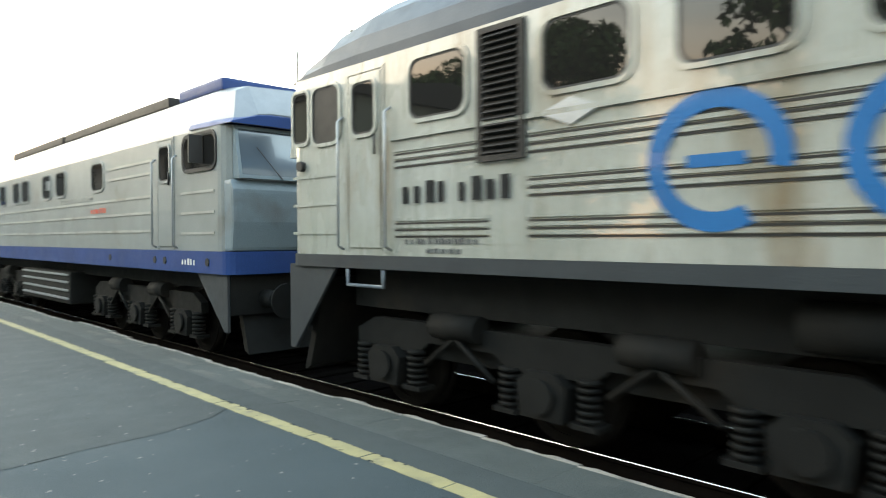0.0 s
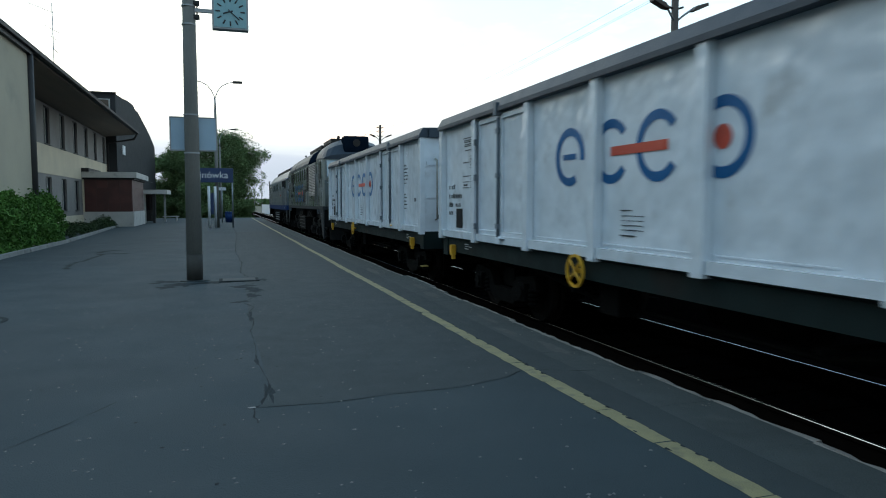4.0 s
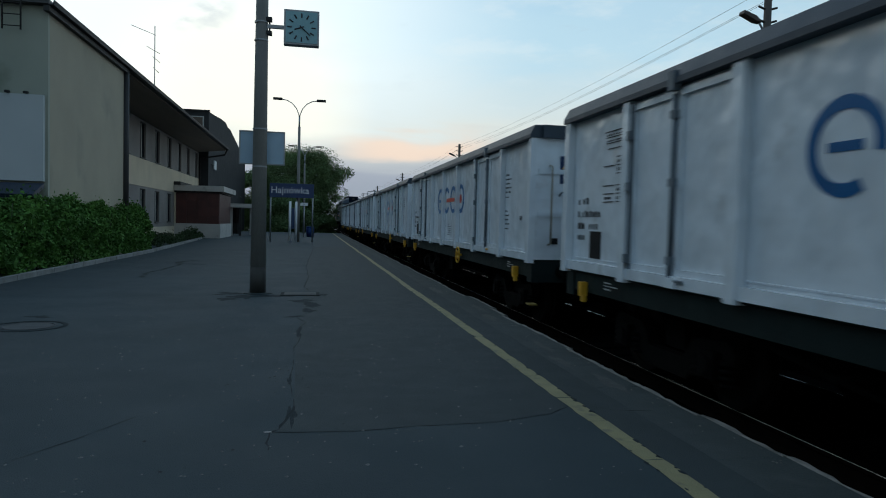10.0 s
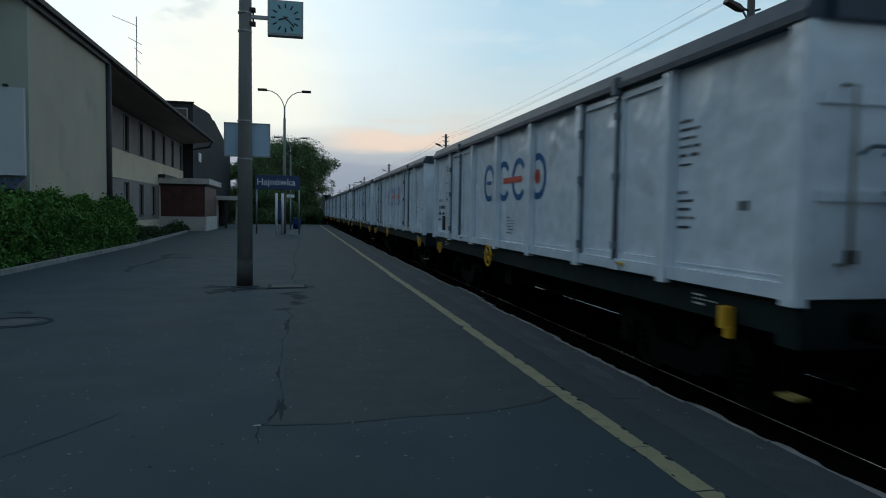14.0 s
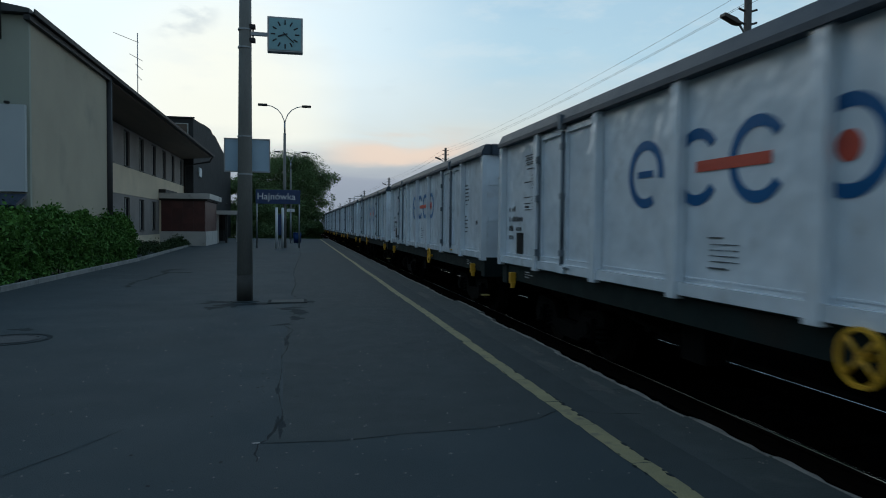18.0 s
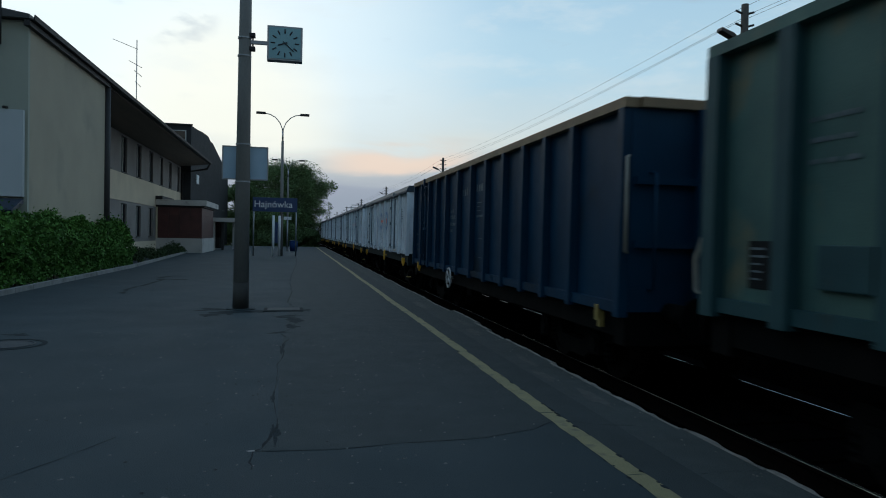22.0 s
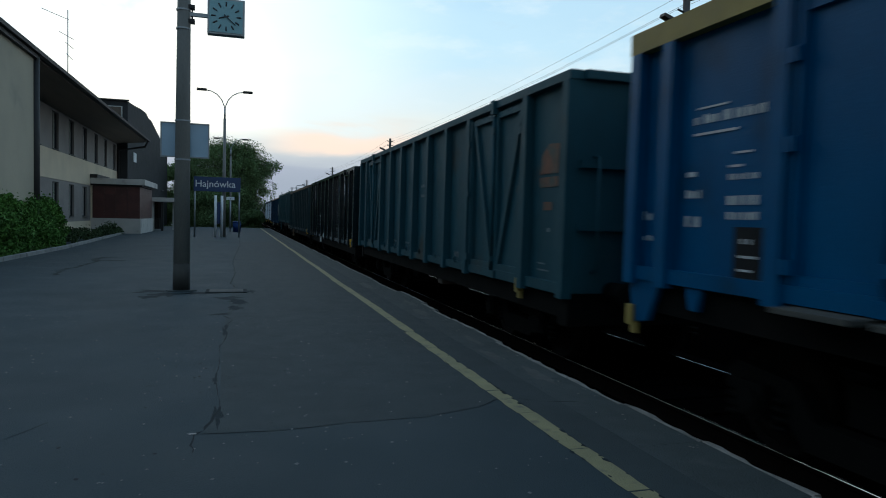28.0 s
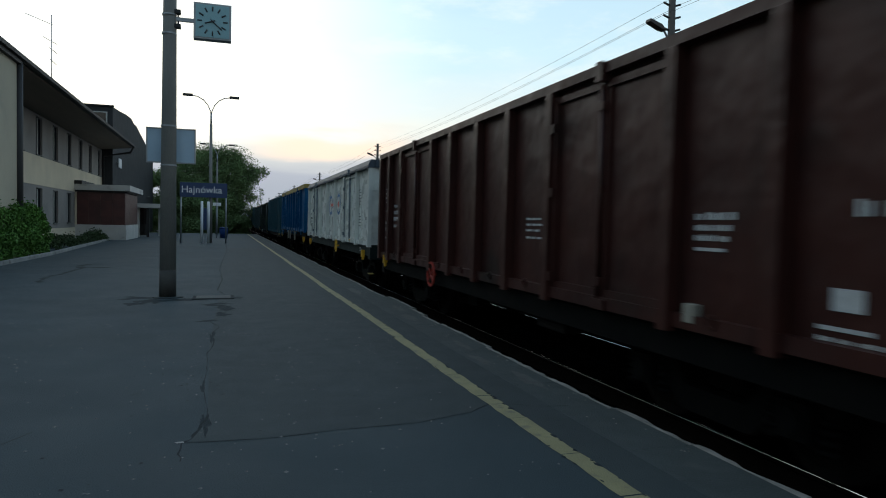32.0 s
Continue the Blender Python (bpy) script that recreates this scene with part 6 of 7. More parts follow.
brown = open_wagon("red-brown open wagon with framed doors", BROWN, BROWN, BROWN, FRAME_SHADED, [0.95, 2.0, 4.2, 5.28, 6.5, 7.65, 8.84, 11.05, 12.2], [(2.08, 4.12), (8.93, 10.96)], L=13.4, zb=1.06, zt=3.44, rim=(0.10, 0.03), post_w=0.14, post_d=0.13, style="plain")
letters(brown, [(-0.3, 2.62, 0.5, 0.02, 1), (-0.3, 2.52, 0.5, 0.04, 4), (-0.3, 2.42, 0.55, 0.04, 4), (-0.3, 2.32, 0.5, 0.02, 1), (-0.35, 2.12, 0.45, 0.05, 3), (-0.3, 1.85, 0.2, 0.08, 2), (-0.3, 1.7, 0.2, 0.08, 2), (-0.3, 1.5, 0.25, 0.05, 2), (-1.15, 2.22, 0.3, 0.07, 3), (-1.12, 2.08, 0.75, 0.08, 8), (-1.12, 1.94, 0.72, 0.08, 7), (-1.12, 1.78, 0.25, 0.07, 3), (-8.12, 1.93, 0.45, 0.03, 3), (-8.12, 1.86, 0.45, 0.03, 3), (-8.12, 1.79, 0.45, 0.03, 2), (-8.12, 1.70, 0.45, 0.03, 3), (-11.3, 1.95, 0.5, 0.06, 4), (-11.3, 1.86, 0.45, 0.05, 4), (-11.3, 1.78, 0.4, 0.05, 3), (-11.3, 1.69, 0.55, 0.03, 1), (-12.75, 2.0, 0.4, 0.12, 2), (-12.5, 1.25, 0.6, 0.03, 1), (-12.5, 1.18, 0.6, 0.03, 4)])
part("plate", box(-1.39, -1.382, -12.82, -12.6, 1.36, 1.50), CHALK, brown, "small white plate")
for y in (-1.5, -4.7, -5.9, -7.1, -8.25, -11.6):
    part("lashing_eye", ring((-1.475, y, 1.14), 0.035, 0.06, "x", 0.02), BROWN, brown)
part("handle_rest", box(-1.47, -1.38, -11.4, -11.28, 1.1, 1.25, bevel=0.01), HANDRAIL, brown)
brake_wheel(brown, -4.35, 0.95, SAFETY_RED, 0.22)
part("brake_gear", box(-1.30, -1.0, -9.0, -8.3, 0.62, 0.82, bevel=0.03), IRON_SHADED, brown)
yellow_hook(brown, -0.5)
TRAIN.append((brown, 19 * PITCH))

# ---- locomotives ----
def plan_body(w, L, z0, z1, r, bm=None, inset=0.0):
    """Upright body with rounded corners in plan, front end at y = 0."""
    pts = []
    w -= inset
    for cx, cy, a0 in ((w - r, -inset - r, 0), (-w + r, -inset - r, 90), (-w + r, -L + inset + r, 180), (w - r, -L + inset + r, 270)):
        for k in range(5):
            a = radians(a0 + 22.5 * k)
            pts.append((cx + r * math.cos(a), cy + r * math.sin(a)))
    return extrude(pts, "z", z0, z1, bm)


def roof_loft(profile, stations, bm=None):
    """profile: (x, z above the eaves); stations: (y, eave z, x scale, z scale)."""
    own = bmesh.new()
    rows = [[own.verts.new((px * sx, y, ze + pz * sz)) for px, pz in profile] for y, ze, sx, sz in stations]
    for a, b in zip(rows, rows[1:]):
        for i in range(len(profile) - 1):
            own.faces.new((a[i], a[i + 1], b[i + 1], b[i])).smooth = False
    own.faces.new(rows[0][::-1])
    own.faces.new(rows[-1])
    bmesh.ops.recalc_face_normals(own, faces=own.faces)
    return merge(own, bm)


def side_window(root, y0, y1, z0, z1, x, frame_mat, s=-1, glass_mat=None, name="side_window"):
    """A window in a side that faces s * x; y0 is its front end."""
    t = 0.04
    r = min(0.12, (y0 - y1) * 0.22)
    o0, o1 = sorted((x, x + s * 0.022))
    f = frame_x(o0, o1, round_rect(y1 - t, y0 + t, z0 - t, z1 + t, r + t), round_rect(y1, y0, z0, z1, r))
    w = part(name, f, frame_mat, root)
    a, b = sorted((x + s * 0.002, x + s * 0.008))
    part("pane", extrude(round_rect(y1 - 0.01, y0 + 0.01, z0 - 0.01, z1 + 0.01, r), "x", a, b), glass_mat or WINDOW, w)
    g0, g1 = sorted((x + s * 0.0085, x + s * 0.0125))
    part("gasket", frame_x(g0, g1, round_rect(y1 - 0.005, y0 + 0.005, z0 - 0.005, z1 + 0.005, r), round_rect(y1 + 0.02, y0 - 0.02, z0 + 0.02, z1 - 0.02, r)), PIPE, w)
    return w


def louvre(root, y0, y1, z0, z1, x, slat_mat, n, back_mat=None, s=-1):
    a, b = sorted((x + s * 0.001, x + s * 0.008))
    base = part("louvre", box(a, b, y1, y0, z0, z1), back_mat or LOUVRE, root)
    pitch = (z1 - z0) / n
    for i in range(n):
        z = z0 + pitch * (i + 0.15)
        p = [(x + s * 0.009, z + pitch * 0.55), (x + s * 0.045, z), (x + s * 0.052, z + pitch * 0.12), (x + s * 0.009, z + pitch * 0.8)]
        part("slat", extrude(p, "y", y1 + 0.02, y0 - 0.02), slat_mat, base)
    fr = bmesh.new()
    o0, o1 = sorted((x, x + s * 0.04))
    box(o0, o1, y1 - 0.05, y1, z0 - 0.05, z1 + 0.05, fr)
    box(o0, o1, y0, y0 + 0.05, z0 - 0.05, z1 + 0.05, fr)
    box(o0, o1, y1, y0, z1, z1 + 0.05, fr)
    box(o0, o1, y1, y0, z0 - 0.05, z0, fr)
    part("louvre_frame", fr, slat_mat, base)
    return base


def ribs(root, y0, y1, zs, x, mat, h=0.014, s=-1, name="rib"):
    for z in zs:
        a, b = sorted((x, x + s * 0.012))
        part(name, box(a, b, y1, y0, z - h, z + h), mat, root)


def cab_door(root, y0, y1, z0, z1, x, body_mat, frame_mat, s=-1):
    a, b = sorted((x, x + s * 0.018))
    d = part("cab_door", box(a, b, y1, y0, z0, z1, bevel=0.006), body_mat, root)
    t = bmesh.new()
    o0, o1 = sorted((x, x + s * 0.012))
    box(o0, o1, y0 + 0.02, y0 + 0.05, z0 - 0.05, z1 + 0.05, t)
    box(o0, o1, y1 - 0.05, y1 - 0.02, z0 - 0.05, z1 + 0.05, t)
    box(o0, o1, y1 - 0.02, y0 + 0.02, z1 + 0.02, z1 + 0.05, t)
    part("door_frame", t, frame_mat, d)
    side_window(d, y0 - 0.08, y1 + 0.08, z1 - 0.62, z1 - 0.08, x + s * 0.018, frame_mat, s)
    part("door_handle", rod((x + s * 0.05, y1 + 0.06, z0 + 0.95), (x + s * 0.05, y1 + 0.06, z0 + 1.15), 0.014, 6), PIPE, d)
    for y in (y0 + 0.13, y1 - 0.13):
        part("handrail", tube([(x, y, z0 - 0.02), (x + s * 0.07, y, z0 + 0.02), (x + s * 0.07, y, z0 + 1.35), (x, y, z0 + 1.4)], 0.016, 6), GALV, d)
    return d


def loco_bogie(root, y, base=2.1, r=0.52):
    """Three-axle bogie with cast side frames, axle boxes and coil springs."""
    bm = bmesh.new()
    for s in (-1, 1):
        x0, x1 = sorted((s * 1.02, s * 1.14))
        e = base + 0.55
        extrude([(-e, 0.86), (-e + 0.3, 1.0), (e - 0.3, 1.0), (e, 0.86), (e, 0.70), (base - 0.45, 0.68), (base - 0.62, 0.80), (0.62, 0.80), (0.45, 0.68), (-0.45, 0.68), (-0.62, 0.80), (-base + 0.62, 0.80), (-base + 0.45, 0.68), (-e, 0.70)], "x", x0, x1, bm)
        for k in (-1, 0, 1):
            yy = k * base
            extrude([(yy - 0.22, 0.32), (yy + 0.22, 0.32), (yy + 0.26, 0.62), (yy + 0.15, 0.72), (yy - 0.15, 0.72), (yy - 0.26, 0.62)], "x", *sorted((s * 1.0, s * 1.24)), bm)
            rod((s * 1.24, yy, 0.52), (s * 1.29, yy, 0.52), 0.15, 14, bm)
            for d in (-0.42, 0.42):
                for j in range(6):
                    rod((s * 1.12, yy + d, 0.36 + 0.062 * j), (s * 1.12, yy + d, 0.396 + 0.062 * j), 0.105, 10, bm)
                box(min(s * 1.0, s * 1.22), max(s * 1.0, s * 1.22), yy + d - 0.13, yy + d + 0.13, 0.30, 0.345, bm)
        for k in (-0.5, 0.5):
            rod((s * 1.16, k * base - 0.3, 1.0), (s * 1.16, k * base + 0.3, 1.0), 0.13, 12, bm)
            tube([(s * 1.2, k * base - 0.5, 0.55), (s * 1.2, k * base, 0.9), (s * 1.2, k * base + 0.4, 0.6)], 0.03, 6, bm)
    box(-1.0, 1.0, -base - 0.1, base + 0.1, 0.62, 0.82, bm)
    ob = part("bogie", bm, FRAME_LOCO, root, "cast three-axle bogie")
    ob.location = (0, y, RAIL_Z - CAR_Z)
    for k in (-1, 0, 1):
        wheelset(ob, k * base, r)
    return ob


def buffers(root, y, s):
    for x in (-0.875, 0.875):
        b = rod((x, y, 1.06), (x, y + s * 0.30, 1.06), 0.13, 14)
        rod((x, y + s * 0.30, 1.06), (x, y + s * 0.52, 1.06), 0.085, 12, b)
        rod((x, y + s * 0.52, 1.06), (x, y + s * 0.55, 1.06), 0.24, 20, b)
        part("buffer", b, FRAME_LOCO, root)
    h = box(-0.06, 0.06, min(y, y + s * 0.4), max(y, y + s * 0.4), 0.98, 1.1)
    tube([(0.1, y + s * 0.3, 1.0), (0.1, y + s * 0.5, 0.7), (0.1, y + s * 0.7, 0.9)], 0.035, 6, h)
    tube([(-0.35, y + s * 0.02, 0.95), (-0.35, y + s * 0.25, 0.7), (-0.35, y + s * 0.4, 0.55)], 0.03, 6, h)
    part("coupling", h, FRAME_LOCO, root)


def cab_end(root, y, s, z0, zs, face_mat, w=1.475, screen=(2.95, 3.62), glass_mat=None, lamp_mat=None, lamps=True):
    """End face fittings: windscreens, lamps, ploughs and rails. s is the way it faces."""
    z0s, z1s = screen
    lean = lambda z, o: y + s * (0.015 + o + 0.13 * (z1s - z) / (z1s - z0s))
    for x0, x1 in ((-1.30, -0.06), (0.06, 1.30)):
        f = bmesh.new()
        t = 0.05
        for a, b in ((x0 - t, x0), (x1, x1 + t)):
            extrude([(y, z0s - t), (lean(z0s - t, 0.03), z0s - t), (lean(z1s + t, 0.03), z1s + t), (y, z1s + t)], "x", a, b, f)
        for za, zb in ((z0s - t, z0s), (z1s, z1s + t)):
            extrude([(y, za), (lean(za, 0.03), za), (lean(zb, 0.03), zb), (y, zb)], "x", x0, x1, f)
        ws = part("windscreen", f, face_mat, root)
        part("pane", extrude([(y, z0s), (lean(z0s, 0.0), z0s), (lean(z1s, 0.0), z1s), (y, z1s)], "x", x0, x1), glass_mat or CAB_GLASS, ws)
        c = (x0 + x1) / 2
        part("wiper", tube([(c, lean(z0s, 0.05), z0s - 0.05), (c - 0.35, lean(z0s + 0.45, 0.03), z0s + 0.40)], 0.007, 5), PIPE, ws)
    for x in (-0.98, 0.98) if lamps else ():
        h = rod((x, y, 2.12), (x, y + s * 0.18, 2.12), 0.29, 20, None, 0.27)
        rod((x, y + s * 0.18, 2.12), (x, y + s * 0.23, 2.12), 0.27, 20, h, 0.21)
        lamp = part("headlight", h, lamp_mat or face_mat, root)
        part("lens", disc((x, y + s * 0.231, 2.12), 0.19, "y", s * 0.01), lamp_mat or LAMP_LENS, lamp)
    part("handrail", tube([(-1.3, y, 2.75), (-1.3, y + s * 0.08, 2.75), (1.3, y + s * 0.08, 2.75), (1.3, y, 2.75)], 0.018, 6), GALV, root)
    p = part("plough", extrude([(y, 0.35), (y + s * 0.12, 0.30), (y - s * 0.25, 1.45), (y - s * 0.35, 1.45)], "x", -1.2, 1.2), FRAME_LOCO, root)
    return p


def skirt(root, y, s, mat, w=1.46, depth=0.95, zb=0.62, zt=1.62):
    """Wedge-shaped frame plates under a cab end."""
    for sx in (-1, 1):
        x0, x1 = sorted((sx * w, sx * (w - 0.04)))
        part("skirt", extrude([(y, zt), (y, zb), (y - s * 0.10, zb), (y - s * depth, zt)], "x", x0, x1), mat, root)
    part("apron", box(-w + 0.05, w - 0.05, min(y, y - s * 0.05), max(y, y - s * 0.05), 0.85, zt), FRAME_LOCO, root)


def steps(root, y0, y1, z, x=-1.47):
    part("footstep", tube([(x, y0, z + 0.17), (x, y0, z), (x, y1, z), (x, y1, z + 0.17)], 0.02, 6), LATCH, root)


def build_m62():
    L, W = 16.34, 1.475
    root = thing("locomotive", "cream white diesel locomotive with a blue-grey roof and ring emblem", "locomotive", "locomotives of the train")
    part("body", plan_body(W, L, 1.74, 3.75, 0.22), LOCO_WHITE, root)
    part("frame_band", plan_body(W, L + 0.1, 1.60, 1.738, 0.20, inset=-0.012), LOCO_SKIRT, root)
    half = [(1.475, -0.01), (1.47, 0.10), (1.40, 0.30), (1.22, 0.55), (0.92, 0.76), (0.5, 0.90), (0.0, 0.95)]
    prof = half + [(-a, b) for a, b in half[-2::-1]]
    part("roof", roof_loft(prof, [(-0.02, 3.75, 0.97, 0.10), (-0.25, 3.75, 0.99, 0.45), (-0.7, 3.75, 1.0, 0.82), (-1.3, 3.75, 1.0, 1.0), (-4.72, 3.75, 1, 1)]), LOCO_ROOF, root, "blue-grey curved roof")
    part("roof", roof_loft(prof, [(-4.76, 3.75, 1, 1), (-11.28, 3.75, 1, 1)]), LOCO_ROOF, root)
    part("roof_seam", roof_loft([(a * 1.008, b * 1.01) for a, b in prof], [(-4.715, 3.75, 1, 1), (-4.77, 3.75, 1, 1)]), PIPE, root)
    part("roof", roof_loft(prof, [(-11.32, 3.75, 1.0, 0.92), (-14.24, 3.75, 1.0, 0.92)]), LOCO_NAVY, root, "dark radiator roof")
    part("roof", roof_loft(prof, [(-14.28, 3.75, 1, 1), (-15.48, 3.75, 1.0, 1.0), (-16.03, 3.75, 0.99, 0.75), (-L - 0.05, 3.75, 0.97, 0.25)]), LOCO_ROOF, root)
    for y0, y1, h in ((-5.9, -10.7, 0.16), (-11.5, -14.0, 0.2)):
        part("roof_walkway", box(-0.75, 0.75, y1, y0, 4.64, 4.64 + h, bevel=0.03), LOUVRE, root)
    part("exhaust", box(-0.35, 0.35, -7.6, -6.9, 4.7, 4.98, bevel=0.04), LOUVRE, root)
    hl = part("roof_headlight", box(-0.55, 0.55, -L + 0.0, -L + 0.8, 4.0, 4.76, bevel=0.14), LOCO_NAVY, root)
    part("lens", disc((0, -L - 0.001, 4.46), 0.16, "y", -0.02), LOUVRE, hl)
    hl = part("roof_headlight", box(-0.45, 0.45, -0.6, -0.15, 3.98, 4.55, bevel=0.08), LOUVRE, root)
    for y, s in ((-2.9, 1), (-14.85, -1)):
        hn = rod((-0.6, y, 4.68), (-0.6, y + s * 0.4, 4.78), 0.02, 8, None, 0.07)
        rod((-0.6, y, 4.55), (-0.6, y, 4.72), 0.02, 6, hn)
        part("horn", hn, PIPE, root)
    x = -W
    side_window(root, -0.12, -0.42, 3.02, 3.60, x, LOCO_WHITE)
    side_window(root, -0.52, -1.02, 2.98, 3.60, x, LOCO_WHITE, name="cab_window", glass_mat=LOUVRE)
    cab_door(root, -1.21, -1.74, 1.82, 3.62, x, LOCO_WHITE, LOCO_WHITE)
    side_window(root, -2.18, -2.92, 3.05, 3.62, x, LOCO_WHITE)
    louvre(root, -3.13, -3.55, 2.62, 3.66, x, LOUVRE, 18)
    for a, b in ((3.77, 4.55), (4.90, 5.66), (6.03, 6.79), (7.16, 7.93), (8.30, 9.07), (9.42, 10.17)):
        side_window(root, -a, -b, 3.07, 3.63, x, LOCO_WHITE)
    louvre(root, -9.24, -10.18, 1.97, 2.52, x, LOUVRE, 11)
    louvre(root, -10.74, -11.14, 2.55, 3.60, x, LOUVRE, 20)
    part("duct", box(x - 0.07, x, -10.68, -10.33, 1.80, 2.45, bevel=0.02), LOCO_WHITE, root)
    louvre(root, -11.62, -12.83, 2.28, 3.68, x, LOUVRE_PALE, 19)
    louvre(root, -12.93, -14.14, 2.28, 3.68, x, LOUVRE_PALE, 19)
    cab_door(root, -14.50, -14.95, 1.82, 3.62, x, LOCO_WHITE, LOCO_WHITE)
    side_window(root, -15.18, -15.62, 2.93, 3.66, x, LOCO_WHITE, name="cab_window", glass_mat=LOUVRE)
    side_window(root, -15.70, -16.12, 2.93, 3.66, x, LOCO_WHITE, name="cab_window")
    # lines of beading
    for zc, segs in ((2.71, [(-1.95, -3.05), (-3.62, -10.5)]), (2.36, [(-3.62, -9.12)]), (2.03, [(-1.95, -3.2), (-3.62, -9.12)])):
        for a, b in segs:
            for dz in (-0.07, 0.0, 0.07):
                ribs(root, a, b, [zc + dz], x, LOCO_WHITE, 0.016)
            # dark strips paint the shadow lines between the beads
            for dz in (-0.10, -0.035, 0.03):
                ribs(root, a, b, [zc + dz], x + 0.006, LOUVRE, 0.0085, name="groove")
    for zc in (2.20, 2.03):
        for dz in (-0.04, 0.04):
            ribs(root, -11.6, -14.14, [zc + dz], x, LOUVRE, 0.012)
    for a, b in ((-0.1, -1.0), (-15.18, -16.03)):
        for z in (1.98, 2.30, 2.62):
            ribs(root, a, b, [z], x, LOCO_WHITE, 0.016)
    part("beading", box(x - 0.03, x, -11.3, -1.9, 2.88, 2.92), LOCO_WHITE, root)
    emblem(root, x - 0.017, -4.74, 2.42, 0.47, 1.22)
    tagged(part("number", bars([(-2.08, 2.36, 0.66, 0.22, 4), (-2.84, 2.36, 0.66, 0.22, 4)], x - 0.016), BOARD_BLACK, root, "dark number shown as bars"), kind="stuff")
    tagged(part("lettering", bars([(-2.1, 1.89, 1.0, 0.06, 12), (-2.4, 1.80, 0.5, 0.05, 5)], x - 0.004), INK, root), kind="stuff")
    part("rust_patch", box(x - 0.004, x, -3.6, -3.1, 1.86, 2.2), LOCO_WHITE, root)
    badge = extrude([(-3.75, 2.90), (-4.05, 3.00), (-4.32, 2.90), (-4.05, 2.78)], "x", x - 0.03, x)
    part("badge", badge, GALV, root, "small pale metal badge")
    part("tail_lamp", rod((x, -0.3, 2.75), (x - 0.06, -0.3, 2.75), 0.06, 10), PIPE, root)
    cab_end(root, 0.0, 1, 1.74, 3.75, LOCO_WHITE)
    cab_end(root, -L, -1, 1.74, 3.75, LOCO_END, screen=(3.0, 3.70), glass_mat=SCREEN_SKY, lamp_mat=RUSTY_LAMP)
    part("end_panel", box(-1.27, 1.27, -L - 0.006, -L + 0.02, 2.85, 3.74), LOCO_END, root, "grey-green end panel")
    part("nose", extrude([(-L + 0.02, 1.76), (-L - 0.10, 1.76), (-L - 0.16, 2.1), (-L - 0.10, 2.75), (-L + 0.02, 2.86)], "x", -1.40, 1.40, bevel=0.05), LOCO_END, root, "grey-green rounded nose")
    skirt(root, 0.02, 1, LOCO_SKIRT)
    skirt(root, -L - 0.02, -1, LOCO_SKIRT, zb=0.35, depth=1.25)
    for z in (1.28, 1.35, 1.42):
        part("skirt_mark", box(-1.466, -1.461, -L + 0.32, -L + 0.72, z - 0.012, z + 0.012), LATCH, root, "row of pale markings")
    buffers(root, 0.02, 1)
    buffers(root, -L - 0.02, -1)
    steps(root, -1.15, -1.75, 1.42)
    steps(root, -14.43, -15.03, 1.42)
    for y in (-3.55, -12.6):
        loco_bogie(root, y)
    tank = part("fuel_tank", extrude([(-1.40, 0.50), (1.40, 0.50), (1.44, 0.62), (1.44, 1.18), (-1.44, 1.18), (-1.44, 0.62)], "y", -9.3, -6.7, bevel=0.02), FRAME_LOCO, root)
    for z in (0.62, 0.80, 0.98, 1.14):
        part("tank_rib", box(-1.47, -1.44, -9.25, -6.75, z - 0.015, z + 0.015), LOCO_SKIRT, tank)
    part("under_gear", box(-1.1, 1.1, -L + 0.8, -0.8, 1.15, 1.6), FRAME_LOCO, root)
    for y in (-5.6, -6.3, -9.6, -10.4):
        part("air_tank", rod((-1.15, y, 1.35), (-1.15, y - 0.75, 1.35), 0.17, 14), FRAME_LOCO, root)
    return root


